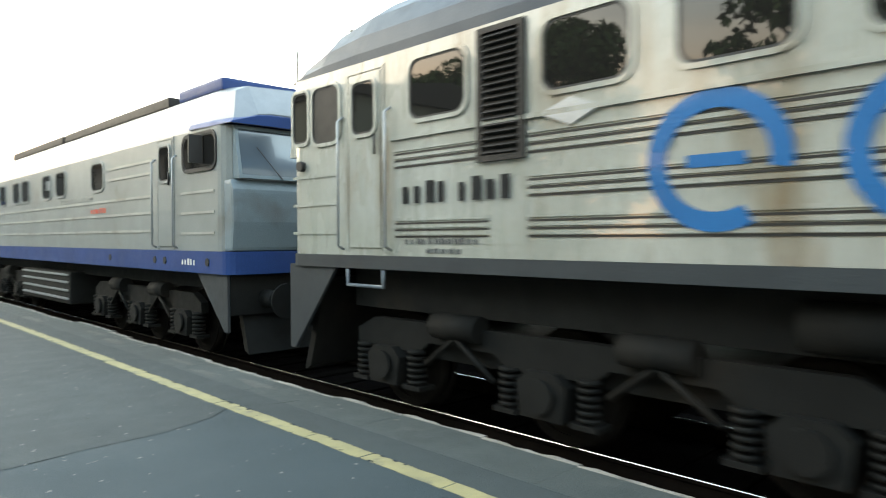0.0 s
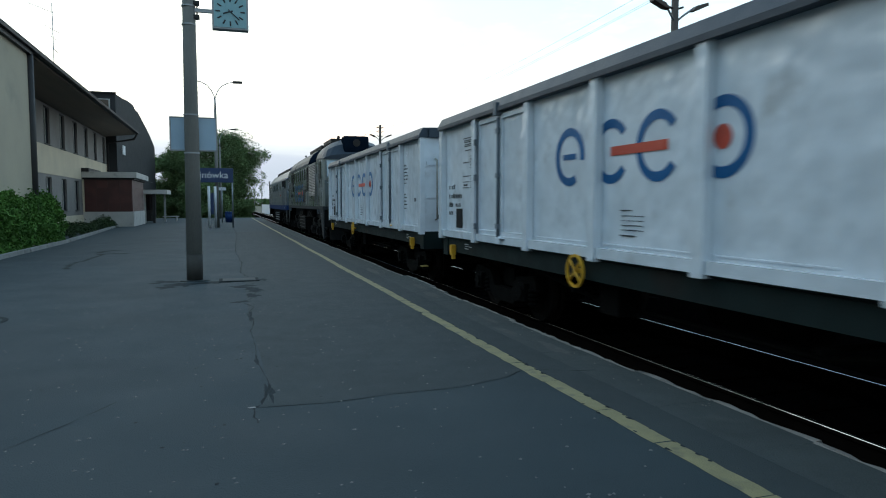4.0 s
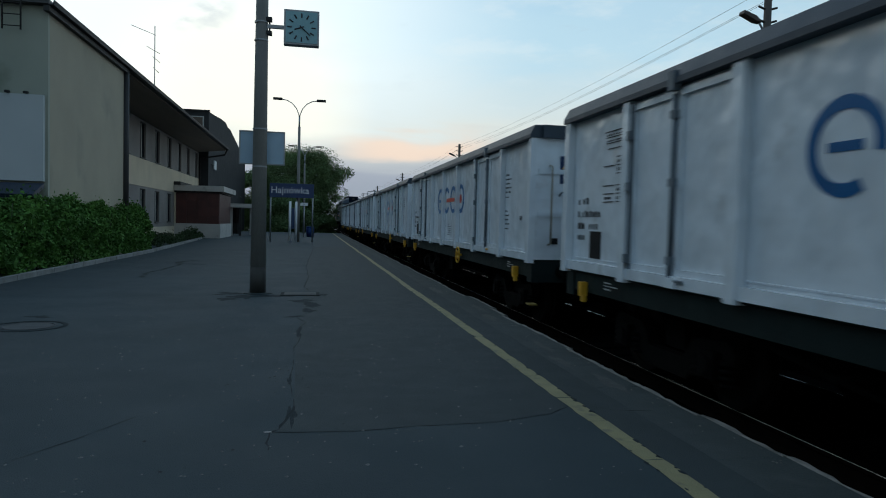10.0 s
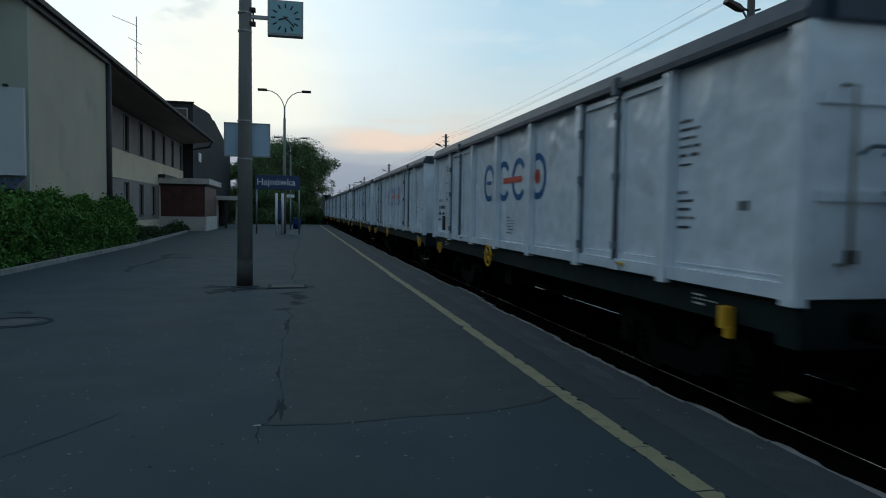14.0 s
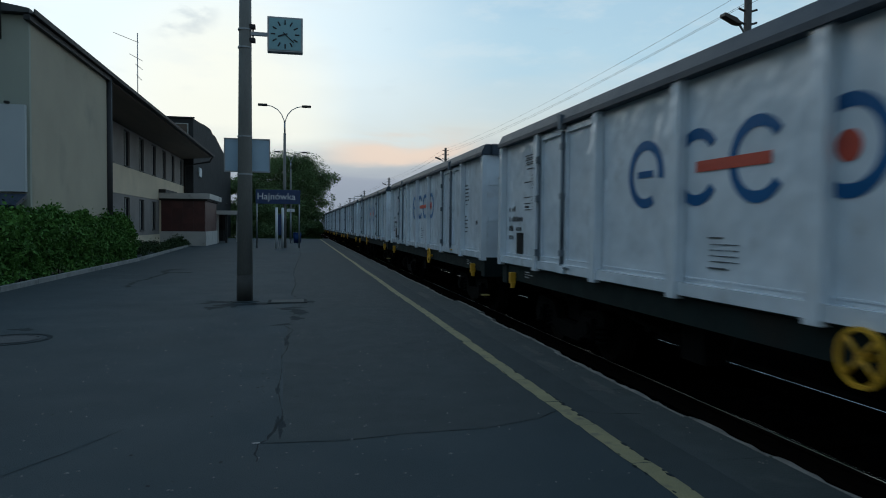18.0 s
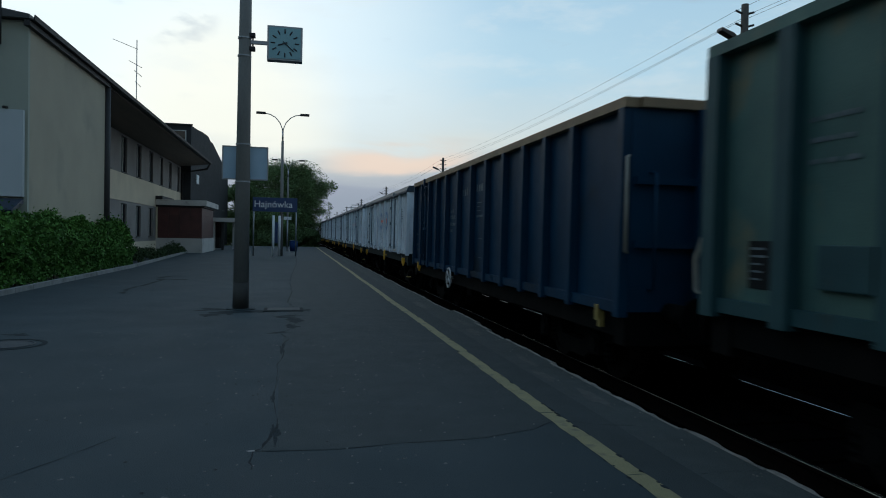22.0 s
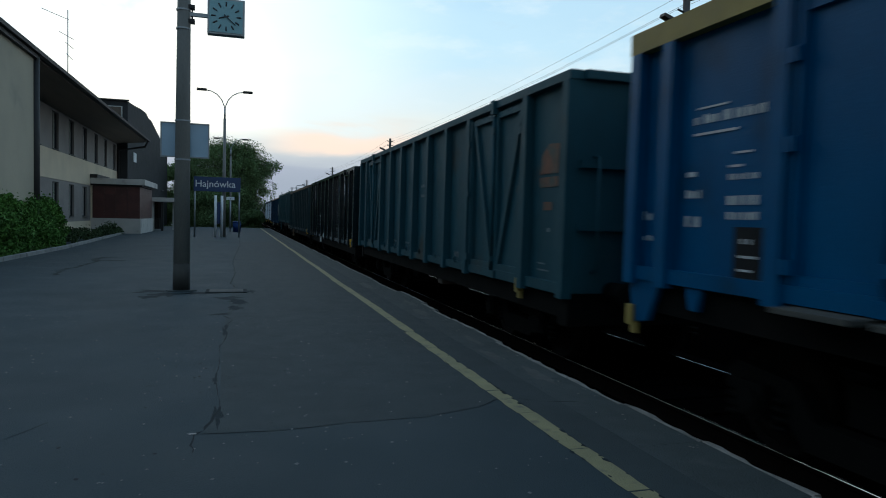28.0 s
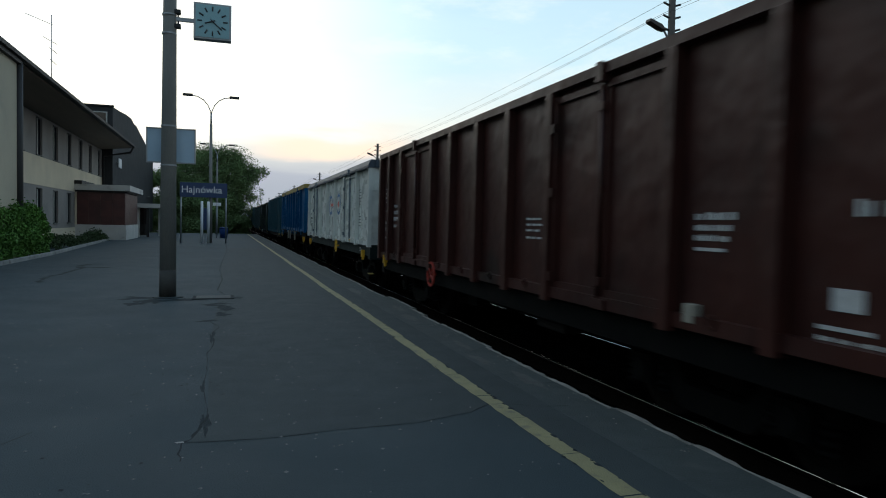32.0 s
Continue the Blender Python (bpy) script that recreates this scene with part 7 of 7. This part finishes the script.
def build_leader():
    L, W = 18.65, 1.48
    root = thing("locomotive", "grey diesel locomotive with a blue frame and blue roof box", "locomotive", "locomotives of the train")
    part("body", plan_body(W, L, 1.74, 3.50, 0.20), LOCO_GREY, root)
    part("frame_band", plan_body(W, L + 0.12, 1.42, 1.738, 0.18, inset=-0.02), LOCO_BLUE, root, "blue frame band")
    half = [(1.48, -0.01), (1.44, 0.12), (1.05, 0.66), (0.85, 0.76), (0.0, 0.80)]
    prof = half + [(-a, b) for a, b in half[-2::-1]]
    part("roof", roof_loft(prof, [(-0.02, 3.5, 0.97, 0.1), (-0.5, 3.5, 0.99, 0.75), (-1.2, 3.5, 1, 1), (-L + 1.2, 3.5, 1, 1), (-L + 0.5, 3.5, 0.99, 0.9), (-L - 0.12, 3.5, 0.97, 0.25)]), LEADER_ROOF, root)
    part("cab_roof", roof_loft([(a * 1.01, b + 0.02) for a, b in prof], [(-L + 1.1, 3.52, 1, 0.55), (-L + 0.45, 3.5, 1.0, 0.55), (-L - 0.15, 3.5, 0.98, 0.2)]), LOCO_BLUE, root, "blue cab roof edge")
    part("roof_box", box(-0.95, 0.95, -L + 1.1, -L + 2.7, 4.22, 4.42, bevel=0.05), LOCO_BLUE, root, "blue roof box")
    for y0, y1 in ((-4.5, -9.4), (-9.6, -L + 3.0)):
        part("roof_walkway", box(-1.0, 1.0, y1, y0, 4.20, 4.38, bevel=0.03), LOUVRE, root)
    part("aerial", rod((0.2, -L + 0.8, 4.3), (0.2, -L + 0.8, 4.95), 0.01, 5), PIPE, root)
    x = -W
    side_window(root, -L + 1.30, -L + 0.25, 2.93, 3.42, x, PIPE, name="cab_window")
    mir = part("mirror", box(x - 0.22, x - 0.02, -L + 0.62, -L + 0.66, 3.0, 3.4), PIPE, root)
    cab_door(root, -L + 2.25, -L + 1.70, 1.80, 3.45, x, LOCO_GREY, LOCO_GREY)
    side_window(root, -0.25, -1.25, 2.93, 3.42, x, PIPE, name="cab_window")
    cab_door(root, -1.75, -2.3, 1.80, 3.45, x, LOCO_GREY, LOCO_GREY)
    for yc in (-L + 5.2, -L + 7.6, -L + 8.7, -L + 10.6, -L + 11.5, -L + 13.0):
        side_window(root, yc + 0.33, yc - 0.33, 2.85, 3.36, x, LOCO_GREY)
    louvre(root, -2.7, -4.3, 2.75, 3.40, x, LOUVRE_PALE, 10)
    louvre(root, -2.7, -4.3, 1.90, 2.60, x, LOUVRE_PALE, 10)
    for z in (2.05, 2.35, 2.62):
        ribs(root, -4.6, -L + 2.5, [z], x, LOUVRE_PALE, 0.022)
    for z in (3.0, 3.2):
        ribs(root, -L + 4.6, -L + 2.5, [z], x, LOUVRE_PALE, 0.022)
    for z in (2.0, 2.3, 2.6):
        ribs(root, -L + 1.4, -L + 0.3, [z], x, LOUVRE_PALE, 0.018)
    tagged(part("number", bars([(-L + 5.6, 2.46, 0.9, 0.10, 7)], x - 0.006), LOGO_RED, root, "small red number shown as bars"), kind="stuff")
    tagged(part("lettering", bars([(-L + 7.6, 2.72, 2.2, 0.10, 8)], x - 0.006), LOUVRE_PALE, root), kind="stuff")
    for y in (-L + 0.5, -L + 2.0, -L + 2.4, -L + 4.5):
        part("frame_socket", rod((x - 0.02, y, 1.58), (x - 0.03, y, 1.58), 0.06, 10), LOUVRE, root)
    tagged(part("lettering", bars([(-L + 1.35, 1.58, 0.5, 0.10, 5)], x - 0.025), CHALK, root), kind="stuff")
    cab_end(root, -L, -1, 1.74, 3.5, LOCO_NOSE, screen=(2.80, 3.44), glass_mat=SCREEN_SKY_DIM, lamps=False)
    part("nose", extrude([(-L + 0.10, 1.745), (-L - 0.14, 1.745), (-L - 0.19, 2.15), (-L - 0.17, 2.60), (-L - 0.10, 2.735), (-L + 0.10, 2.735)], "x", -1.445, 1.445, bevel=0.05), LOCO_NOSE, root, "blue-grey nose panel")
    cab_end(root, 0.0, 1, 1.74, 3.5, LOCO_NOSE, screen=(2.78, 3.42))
    skirt(root, 0.02, 1, LOCO_SKIRT, zt=1.42)
    skirt(root, -L - 0.02, -1, LOCO_SKIRT, zt=1.42)
    part("marker_light", disc((-1.1, -L - 0.07, 1.58), 0.10, "y", -0.04), LAMP_LENS, root)
    buffers(root, 0.05, 1)
    buffers(root, -L - 0.05, -1)
    for y in (-4.0, -L + 4.0):
        loco_bogie(root, y, base=1.95)
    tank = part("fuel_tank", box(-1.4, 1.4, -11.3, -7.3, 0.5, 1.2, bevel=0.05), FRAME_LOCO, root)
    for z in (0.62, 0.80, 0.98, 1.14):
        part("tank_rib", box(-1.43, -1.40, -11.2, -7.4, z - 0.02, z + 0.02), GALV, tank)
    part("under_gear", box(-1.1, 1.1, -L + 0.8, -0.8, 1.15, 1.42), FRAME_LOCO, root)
    return root


TRAIN.append((build_m62(), -18.08))
TRAIN.append((build_leader(), -38.39))

# ---- platform surface details ----
def strip(pts, w, z, bm=None, seed=0, jag=0.25):
    """A flat uneven band along a line of places."""
    rs = random.Random(seed)
    own = bmesh.new()
    dense = []
    for (ax, ay), (bx, by) in zip(pts, pts[1:]):
        n = max(2, int(math.hypot(bx - ax, by - ay) / 0.12))
        for i in range(n):
            u = i / n
            dense.append((ax + (bx - ax) * u, ay + (by - ay) * u))
    dense.append(pts[-1])
    rows = []
    for i, (px, py) in enumerate(dense):
        qx, qy = dense[min(i + 1, len(dense) - 1)]
        ox, oy = dense[max(i - 1, 0)]
        d = Vector((qx - ox, qy - oy)).normalized()
        nx, ny = -d.y, d.x
        k = w * (1 + rs.uniform(-jag, jag)) / 2
        s = rs.uniform(-jag, jag) * w * 1.2
        rows.append((own.verts.new((px + nx * (k + s), py + ny * (k + s), z)), own.verts.new((px + nx * (s - k), py + ny * (s - k), z))))
    for a, b in zip(rows, rows[1:]):
        own.faces.new((a[0], b[0], b[1], a[1]))
    bmesh.ops.recalc_face_normals(own, faces=own.faces)
    return merge(own, bm)


def build_surface():
    # yellow safety line in painted lengths
    y = Y0 + 0.5
    rs = random.Random(8)
    while y < Y1 - 1:
        ln = rs.choice((0.6, 0.75, 0.9, 1.2))
        x = 2.34 + 0.012 * math.sin(y * 0.7) + rs.uniform(-0.004, 0.004)
        p = strip([(x, y), (x, y + ln - rs.uniform(0.004, 0.02))], 0.15, 0.003, seed=int(y * 10), jag=0.04)
        part("line_length", p, YELLOW_LINE, PAVEMENT)
        y += ln
    # cracks and seams
    cr = strip([(-0.24, 5.09), (0.33, 5.05), (0.87, 5.13), (1.5, 5.16), (2.02, 5.35), (2.27, 5.56)], 0.009, 0.002, seed=1, jag=0.6)
    strip([(-0.24, 5.09), (-0.18, 5.25), (-0.10, 5.8)], 0.018, 0.002, cr, seed=2, jag=0.9)
    strip([(-0.10, 5.8), (-0.17, 6.86), (-0.15, 7.5), (-0.17, 8.37)], 0.006, 0.002, cr, seed=12, jag=0.8)
    strip([(-0.17, 8.37), (-0.11, 9.2), (-0.13, 9.97), (-0.05, 10.5), (-0.20, 11.1)], 0.013, 0.002, cr, seed=13, jag=0.9)
    strip([(-0.20, 11.1), (-0.02, 11.6), (0.05, 12.3), (0.0, 12.9), (0.05, 13.7)], 0.010, 0.002, cr, seed=14, jag=0.9)
    strip([(-0.26, 5.09), (-0.26, 4.85), (-0.24, 4.7)], 0.014, 0.002, cr, seed=3, jag=0.6)
    strip([(0.0, 15.0), (-0.14, 16.1), (-0.05, 19), (-0.15, 22.5), (-0.11, 26.6), (0.1, 36), (0.05, 46)], 0.022, 0.002, cr, seed=4, jag=0.7)
    strip([(-1.32, 5.61), (-1.58, 5.1), (-1.87, 4.63), (-2.4, 3.9)], 0.006, 0.002, cr, seed=5, jag=0.8)
    strip([(-4.2, 23.3), (-4.25, 21.4), (-4.38, 19.9), (-4.25, 18.2)], 0.10, 0.002, cr, seed=6, jag=0.6)
    strip([(-3.45, 23.5), (-3.9, 23.6), (-4.35, 23.3)], 0.40, 0.002, cr, seed=16, jag=0.4)
    strip([(-4.5, 24.0), (-4.38, 24.8), (-4.1, 25.4)], 0.26, 0.002, cr, seed=7, jag=0.4)
    strip([(2.45, 5.52), (2.62, 5.40), (2.95, 5.33)], 0.010, 0.002, cr, seed=9, jag=0.6)
    part("crack", cr, CRACK, PAVEMENT, "dark cracks in the asphalt")

    # newer asphalt lanes, a darker strip along the edge
    def patch(name, pts, z, mat, label):
        bm = bmesh.new()
        f = bm.faces.new([bm.verts.new((x, y, z)) for x, y in pts])
        bmesh.ops.recalc_face_normals(bm, faces=[f])
        part(name, bm, mat, PAVEMENT, label)

    def blot(name, cx, cy, ru, rv, z, mat, label, k, rough=0.55):
        """An uneven stain with a ragged rim."""
        pts = []
        for q in range(34):
            a = 2 * math.pi * q / 34
            g = 0.85 + rough * noise.noise(Vector((1.3 * math.cos(a), 1.3 * math.sin(a), k * 7.3))) + 0.6 * rough * noise.noise(Vector((5 * math.cos(a), 5 * math.sin(a), k * 3.1)))
            pts.append((cx + ru * g * math.cos(a), cy + rv * g * math.sin(a)))
        patch(name, pts, z, mat, label)

    patch("asphalt_lane", [(-0.2, 5.1), (0.33, 5.06), (0.87, 5.14), (1.5, 5.17), (2.02, 5.36), (2.25, 5.56), (2.25, 40), (0.05, 40), (-0.11, 26.6), (-0.1, 14), (-0.16, 9), (-0.1, 5.8)], 0.001, ASPHALT_DARK, "darker asphalt lane")
    patch("asphalt_edge", [(2.42, -10), (2.78, -10), (2.78, 78), (2.42, 78)], 0.001, ASPHALT_DARK, "dark asphalt beside the line")
    # pale worn places beside the edge
    for k, (cx, cy, ru, rv) in enumerate(((3.02, 8.35, 0.06, 0.40), (2.90, 7.45, 0.07, 0.40), (3.02, 6.35, 0.08, 0.35), (3.1, 12.2, 0.1, 0.4), (3.0, 11.0, 0.1, 0.5), (2.9, 15.5, 0.14, 0.7))):
        blot("worn_patch", cx, cy, ru, rv, 0.0045, WORN, "pale worn concrete patch", k)
    # crumbled dark places along the seam, round the pole and the covers
    for k, (cx, cy, ru, rv) in enumerate(((-0.12, 5.55, 0.045, 0.28), (-0.17, 6.75, 0.03, 0.2), (-0.14, 9.6, 0.045, 0.45), (-0.24, 11.15, 0.14, 0.14), (-0.04, 11.9, 0.14, 0.26), (0.02, 12.75, 0.16, 0.30), (-0.16, 13.3, 0.30, 0.22), (0.26, 14.45, 0.12, 0.32), (-1.20, 13.95, 0.34, 0.36), (-1.55, 13.55, 0.20, 0.28), (-0.72, 14.2, 0.30, 0.30), (-1.60, 14.6, 0.34, 0.34), (-4.05, 11.2, 0.24, 0.16))):
        blot("crumbled_patch", cx, cy, ru, rv, 0.0015, CRUMBLE, "dark crumbled asphalt", k + 20, 0.9)
    blot("chip", -0.27, 5.10, 0.035, 0.022, 0.004, KERB, "pale broken chip", 51)
    rs = np.random.RandomState(21)
    bm = bmesh.new()
    for i in range(420):
        side = rs.choice((-1, 1), p=(0.35, 0.65))
        yy = rs.uniform(3, 45)
        xx = 2.34 + 0.012 * math.sin(yy * 0.7) + side * rs.uniform(0.055, 0.085)
        r = rs.uniform(0.006, 0.022)
        bm.faces.new([bm.verts.new((xx + r * math.cos(k) * rs.uniform(0.5, 1.2), yy + 2.2 * r * math.sin(k) * rs.uniform(0.5, 1.3), 0.0042)) for k in (0, 1.0, 2.1, 3.1, 4.2, 5.2)])
    bmesh.ops.recalc_face_normals(bm, faces=bm.faces)
    tagged(part("chipped_edge", bm, CRUMBLE, PAVEMENT), kind="stuff")
    # grit and small chips
    rs = np.random.RandomState(3)
    n = 420
    cx, cy = rs.uniform(-3.2, 2.2, n), 2.5 + 9 * rs.uniform(0, 1, n) ** 1.3
    bm = bmesh.new()
    for a, b in zip(cx, cy):
        r = rs.uniform(0.006, 0.018)
        h = 0.0012
        vs = [bm.verts.new((a + r * math.cos(k) * rs.uniform(0.6, 1.2), b + r * math.sin(k) * rs.uniform(0.6, 1.2), h)) for k in (0, 1.5, 3.1, 4.6)]
        t = bm.verts.new((a, b, h + r * 0.5))
        for i in range(4):
            bm.faces.new((vs[i], vs[(i + 1) % 4], t))
    ob = part("grit", bm, CONCRETE, PAVEMENT)
    tagged(ob, kind="stuff")
    bm = bmesh.new()
    for i in range(70):
        a, b = rs.normal(-0.45 if i < 30 else -0.6, 0.22 if i < 30 else 1.4), rs.normal(6.9 if i < 30 else 6.5, 0.5 if i < 30 else 2.2)
        r = rs.uniform(0.005, 0.016)
        vs = [bm.verts.new((a + r * math.cos(k) * rs.uniform(0.6, 1.3), b + r * 1.2 * math.sin(k) * rs.uniform(0.6, 1.3), 0.003)) for k in (0, 1.0, 2.1, 3.1, 4.2, 5.2)]
        bm.faces.new(vs)
    ob = part("pit", bm, CRACK, PAVEMENT)
    tagged(ob, kind="stuff")
    # concrete edge slabs, uneven
    rs = random.Random(12)
    y = Y0
    i = 0
    while y < Y1 - 0.5:
        ln = rs.uniform(0.95, 1.05)
        bulge = 0.16 * math.exp(-((y - 12.6) / 0.9) ** 2) - 0.05 * math.exp(-((y - 14.5) / 1.2) ** 2) + 0.06 * math.exp(-((y - 3.4) / 1.3) ** 2) - 0.03 * math.exp(-((y - 6.5) / 1.2) ** 2)
        x1 = EDGE + bulge + rs.uniform(-0.03, 0.03)
        z = 0.002 + rs.uniform(-0.0008, 0.0008)
        sl = part("edge_slab", box(2.78, x1 - 0.07, y, y + ln - 0.003, -0.28, z, bevel=0.003), EDGE_MAT, PAVEMENT)
        # worn, broken outer lip
        lb = bmesh.new()
        m, back = 9, []
        for j in range(m):
            yy = y + 0.002 + (ln - 0.008) * j / (m - 1)
            xo = x1 + rs.uniform(-0.022, 0.012) - (0.03 if rs.random() < 0.1 else 0.0)
            xi = x1 - 0.068 + rs.uniform(0.0, 0.034)
            sec = [(x1 - 0.069, -0.30), (x1 + 0.01, -0.30), (xo, z - 0.02), (xo - 0.012, z + rs.uniform(-0.006, 0.005)), (xi, z + 0.005), (x1 - 0.069, z - 0.002)]
            back.append([lb.verts.new((sx, yy, sz)) for sx, sz in sec])
        for p, q in zip(back, back[1:]):
            for j in range(6):
                lb.faces.new((p[j], p[(j + 1) % 6], q[(j + 1) % 6], q[j]))
        lb.faces.new(back[0])
        lb.faces.new(back[-1])
        bmesh.ops.recalc_face_normals(lb, faces=lb.faces)
        part("edge_lip", lb, LIP_MAT, PAVEMENT)
        y += ln
        i += 1
    # loose crumbs along the broken edge
    rs = np.random.RandomState(44)
    bm = bmesh.new()
    for i in range(120):
        yy = 4 + 26 * rs.uniform() ** 1.4
        xx = 3.30 - abs(rs.normal()) * 0.13
        r = rs.uniform(0.005, 0.014)
        rim = [bm.verts.new((xx + r * math.cos(k) * rs.uniform(0.6, 1.2), yy + r * math.sin(k) * rs.uniform(0.6, 1.4), 0.004)) for k in (0, 1.3, 2.5, 3.8, 5.0)]
        top = bm.verts.new((xx, yy, 0.004 + r * 0.7))
        for k in range(5):
            bm.faces.new((rim[k], rim[(k + 1) % 5], top))
    tagged(part("edge_crumbs", bm, LIP_MAT, PAVEMENT), kind="stuff")
    structure("platform_face", box(3.101, 3.26, Y0, Y1, -0.9, -0.301), FACE_SHADED)
    # manhole and pit cover
    mh = thing("manhole_cover", "round cast iron manhole cover with a worn concrete collar", "manhole cover", at=pose(-3.84, 10.27, 0))
    part("collar", ring((0, 0, 0.002), 0.43, 0.50, "z", 0.004), CRUMBLE, mh, "dark asphalt collar")
    part("rim", ring((0, 0, 0.002), 0.33, 0.36, "z", 0.006), MANHOLE, mh)
    part("lid", disc((0, 0, 0.002), 0.31, "z", 0.005, 28), MANHOLE, mh)
    pc = thing("pit_cover", "rectangular worn concrete pit cover in the asphalt", "cover", at=pose(-0.20, 14.46, 0))
    part("slab", box(-0.33, 0.33, -0.24, 0.24, 0.002, 0.022, bevel=0.008), WORN, pc)
    part("frame", box(-0.40, 0.40, -0.31, 0.31, 0.001, 0.014), CRACK, pc)
    cl = thing("pole_collar", "broken dark asphalt round the pole foot", "asphalt patch", at=pose(-1.08, 14.65, 0))
    part("mound", rod((0, 0, 0.0), (0, 0, 0.02), 0.31, 18, None, 0.22), ASPHALT_DARK, cl)


CRUMBLE = surf("crumbled_asphalt", (0.0205, 0.0305, 0.0335), (0.0140, 0.0215, 0.0240), 0.95, scale=7, bump=0.7, bscale=60, spec=0.2)
WORN = surf("worn_edge", (0.082, 0.086, 0.080), (0.05, 0.053, 0.050), 0.9, scale=6, bump=0.5, bscale=50)
EDGE_MAT = surf("edge_asphalt", (0.044, 0.055, 0.053), (0.031, 0.040, 0.039), 0.85, scale=1.6, bump=0.5, bscale=60, dirt=(0.080, 0.086, 0.079), dirt_amount=0.25, dirt_scale=1.5)
LIP_MAT = surf("edge_concrete", (0.27, 0.245, 0.215), (0.12, 0.112, 0.10), 0.85, scale=3, bump=0.5, bscale=40, dirt=(0.07, 0.064, 0.058), dirt_amount=0.35, dirt_scale=3)
build_surface()


def turn_rows(ob, y, r):
    # about 70 degrees a step
    rows, t, step = [], 0.0, 2 / 30
    while t < 32.0 - 1e-6:
        rows.append(t)
        t += step
    rows.append(32.0)
    return [(t, pose(0, y, r) @ Matrix.Rotation(-lead(t) / r, 4, "X")) for t in rows]


def motions():
    # seconds, metres by which the train runs ahead of its even way as the couplings stretch
    surge = {0: -0.40, 1: 0.18, 7: -0.25, 10: -0.3, 17: 0.02, 20: -0.3, 21: 0.08, 22: -0.3, 23: -0.1, 24: 0.35, 29: -0.15, 30: 0.22, 31: 0.28, 32: 0.4}
    times = list(range(33))
    for ob, back in TRAIN:
        walk(ob, [(t, pose(TRACK, lead(t) + surge.get(t, 0.0) - back, CAR_Z)) for t in times])
        for part_of in ob.children_recursive:
            if part_of.name.startswith("wheelset"):
                _, y, r = part_of.location
                walk(part_of, turn_rows(part_of, y, r))

motions()
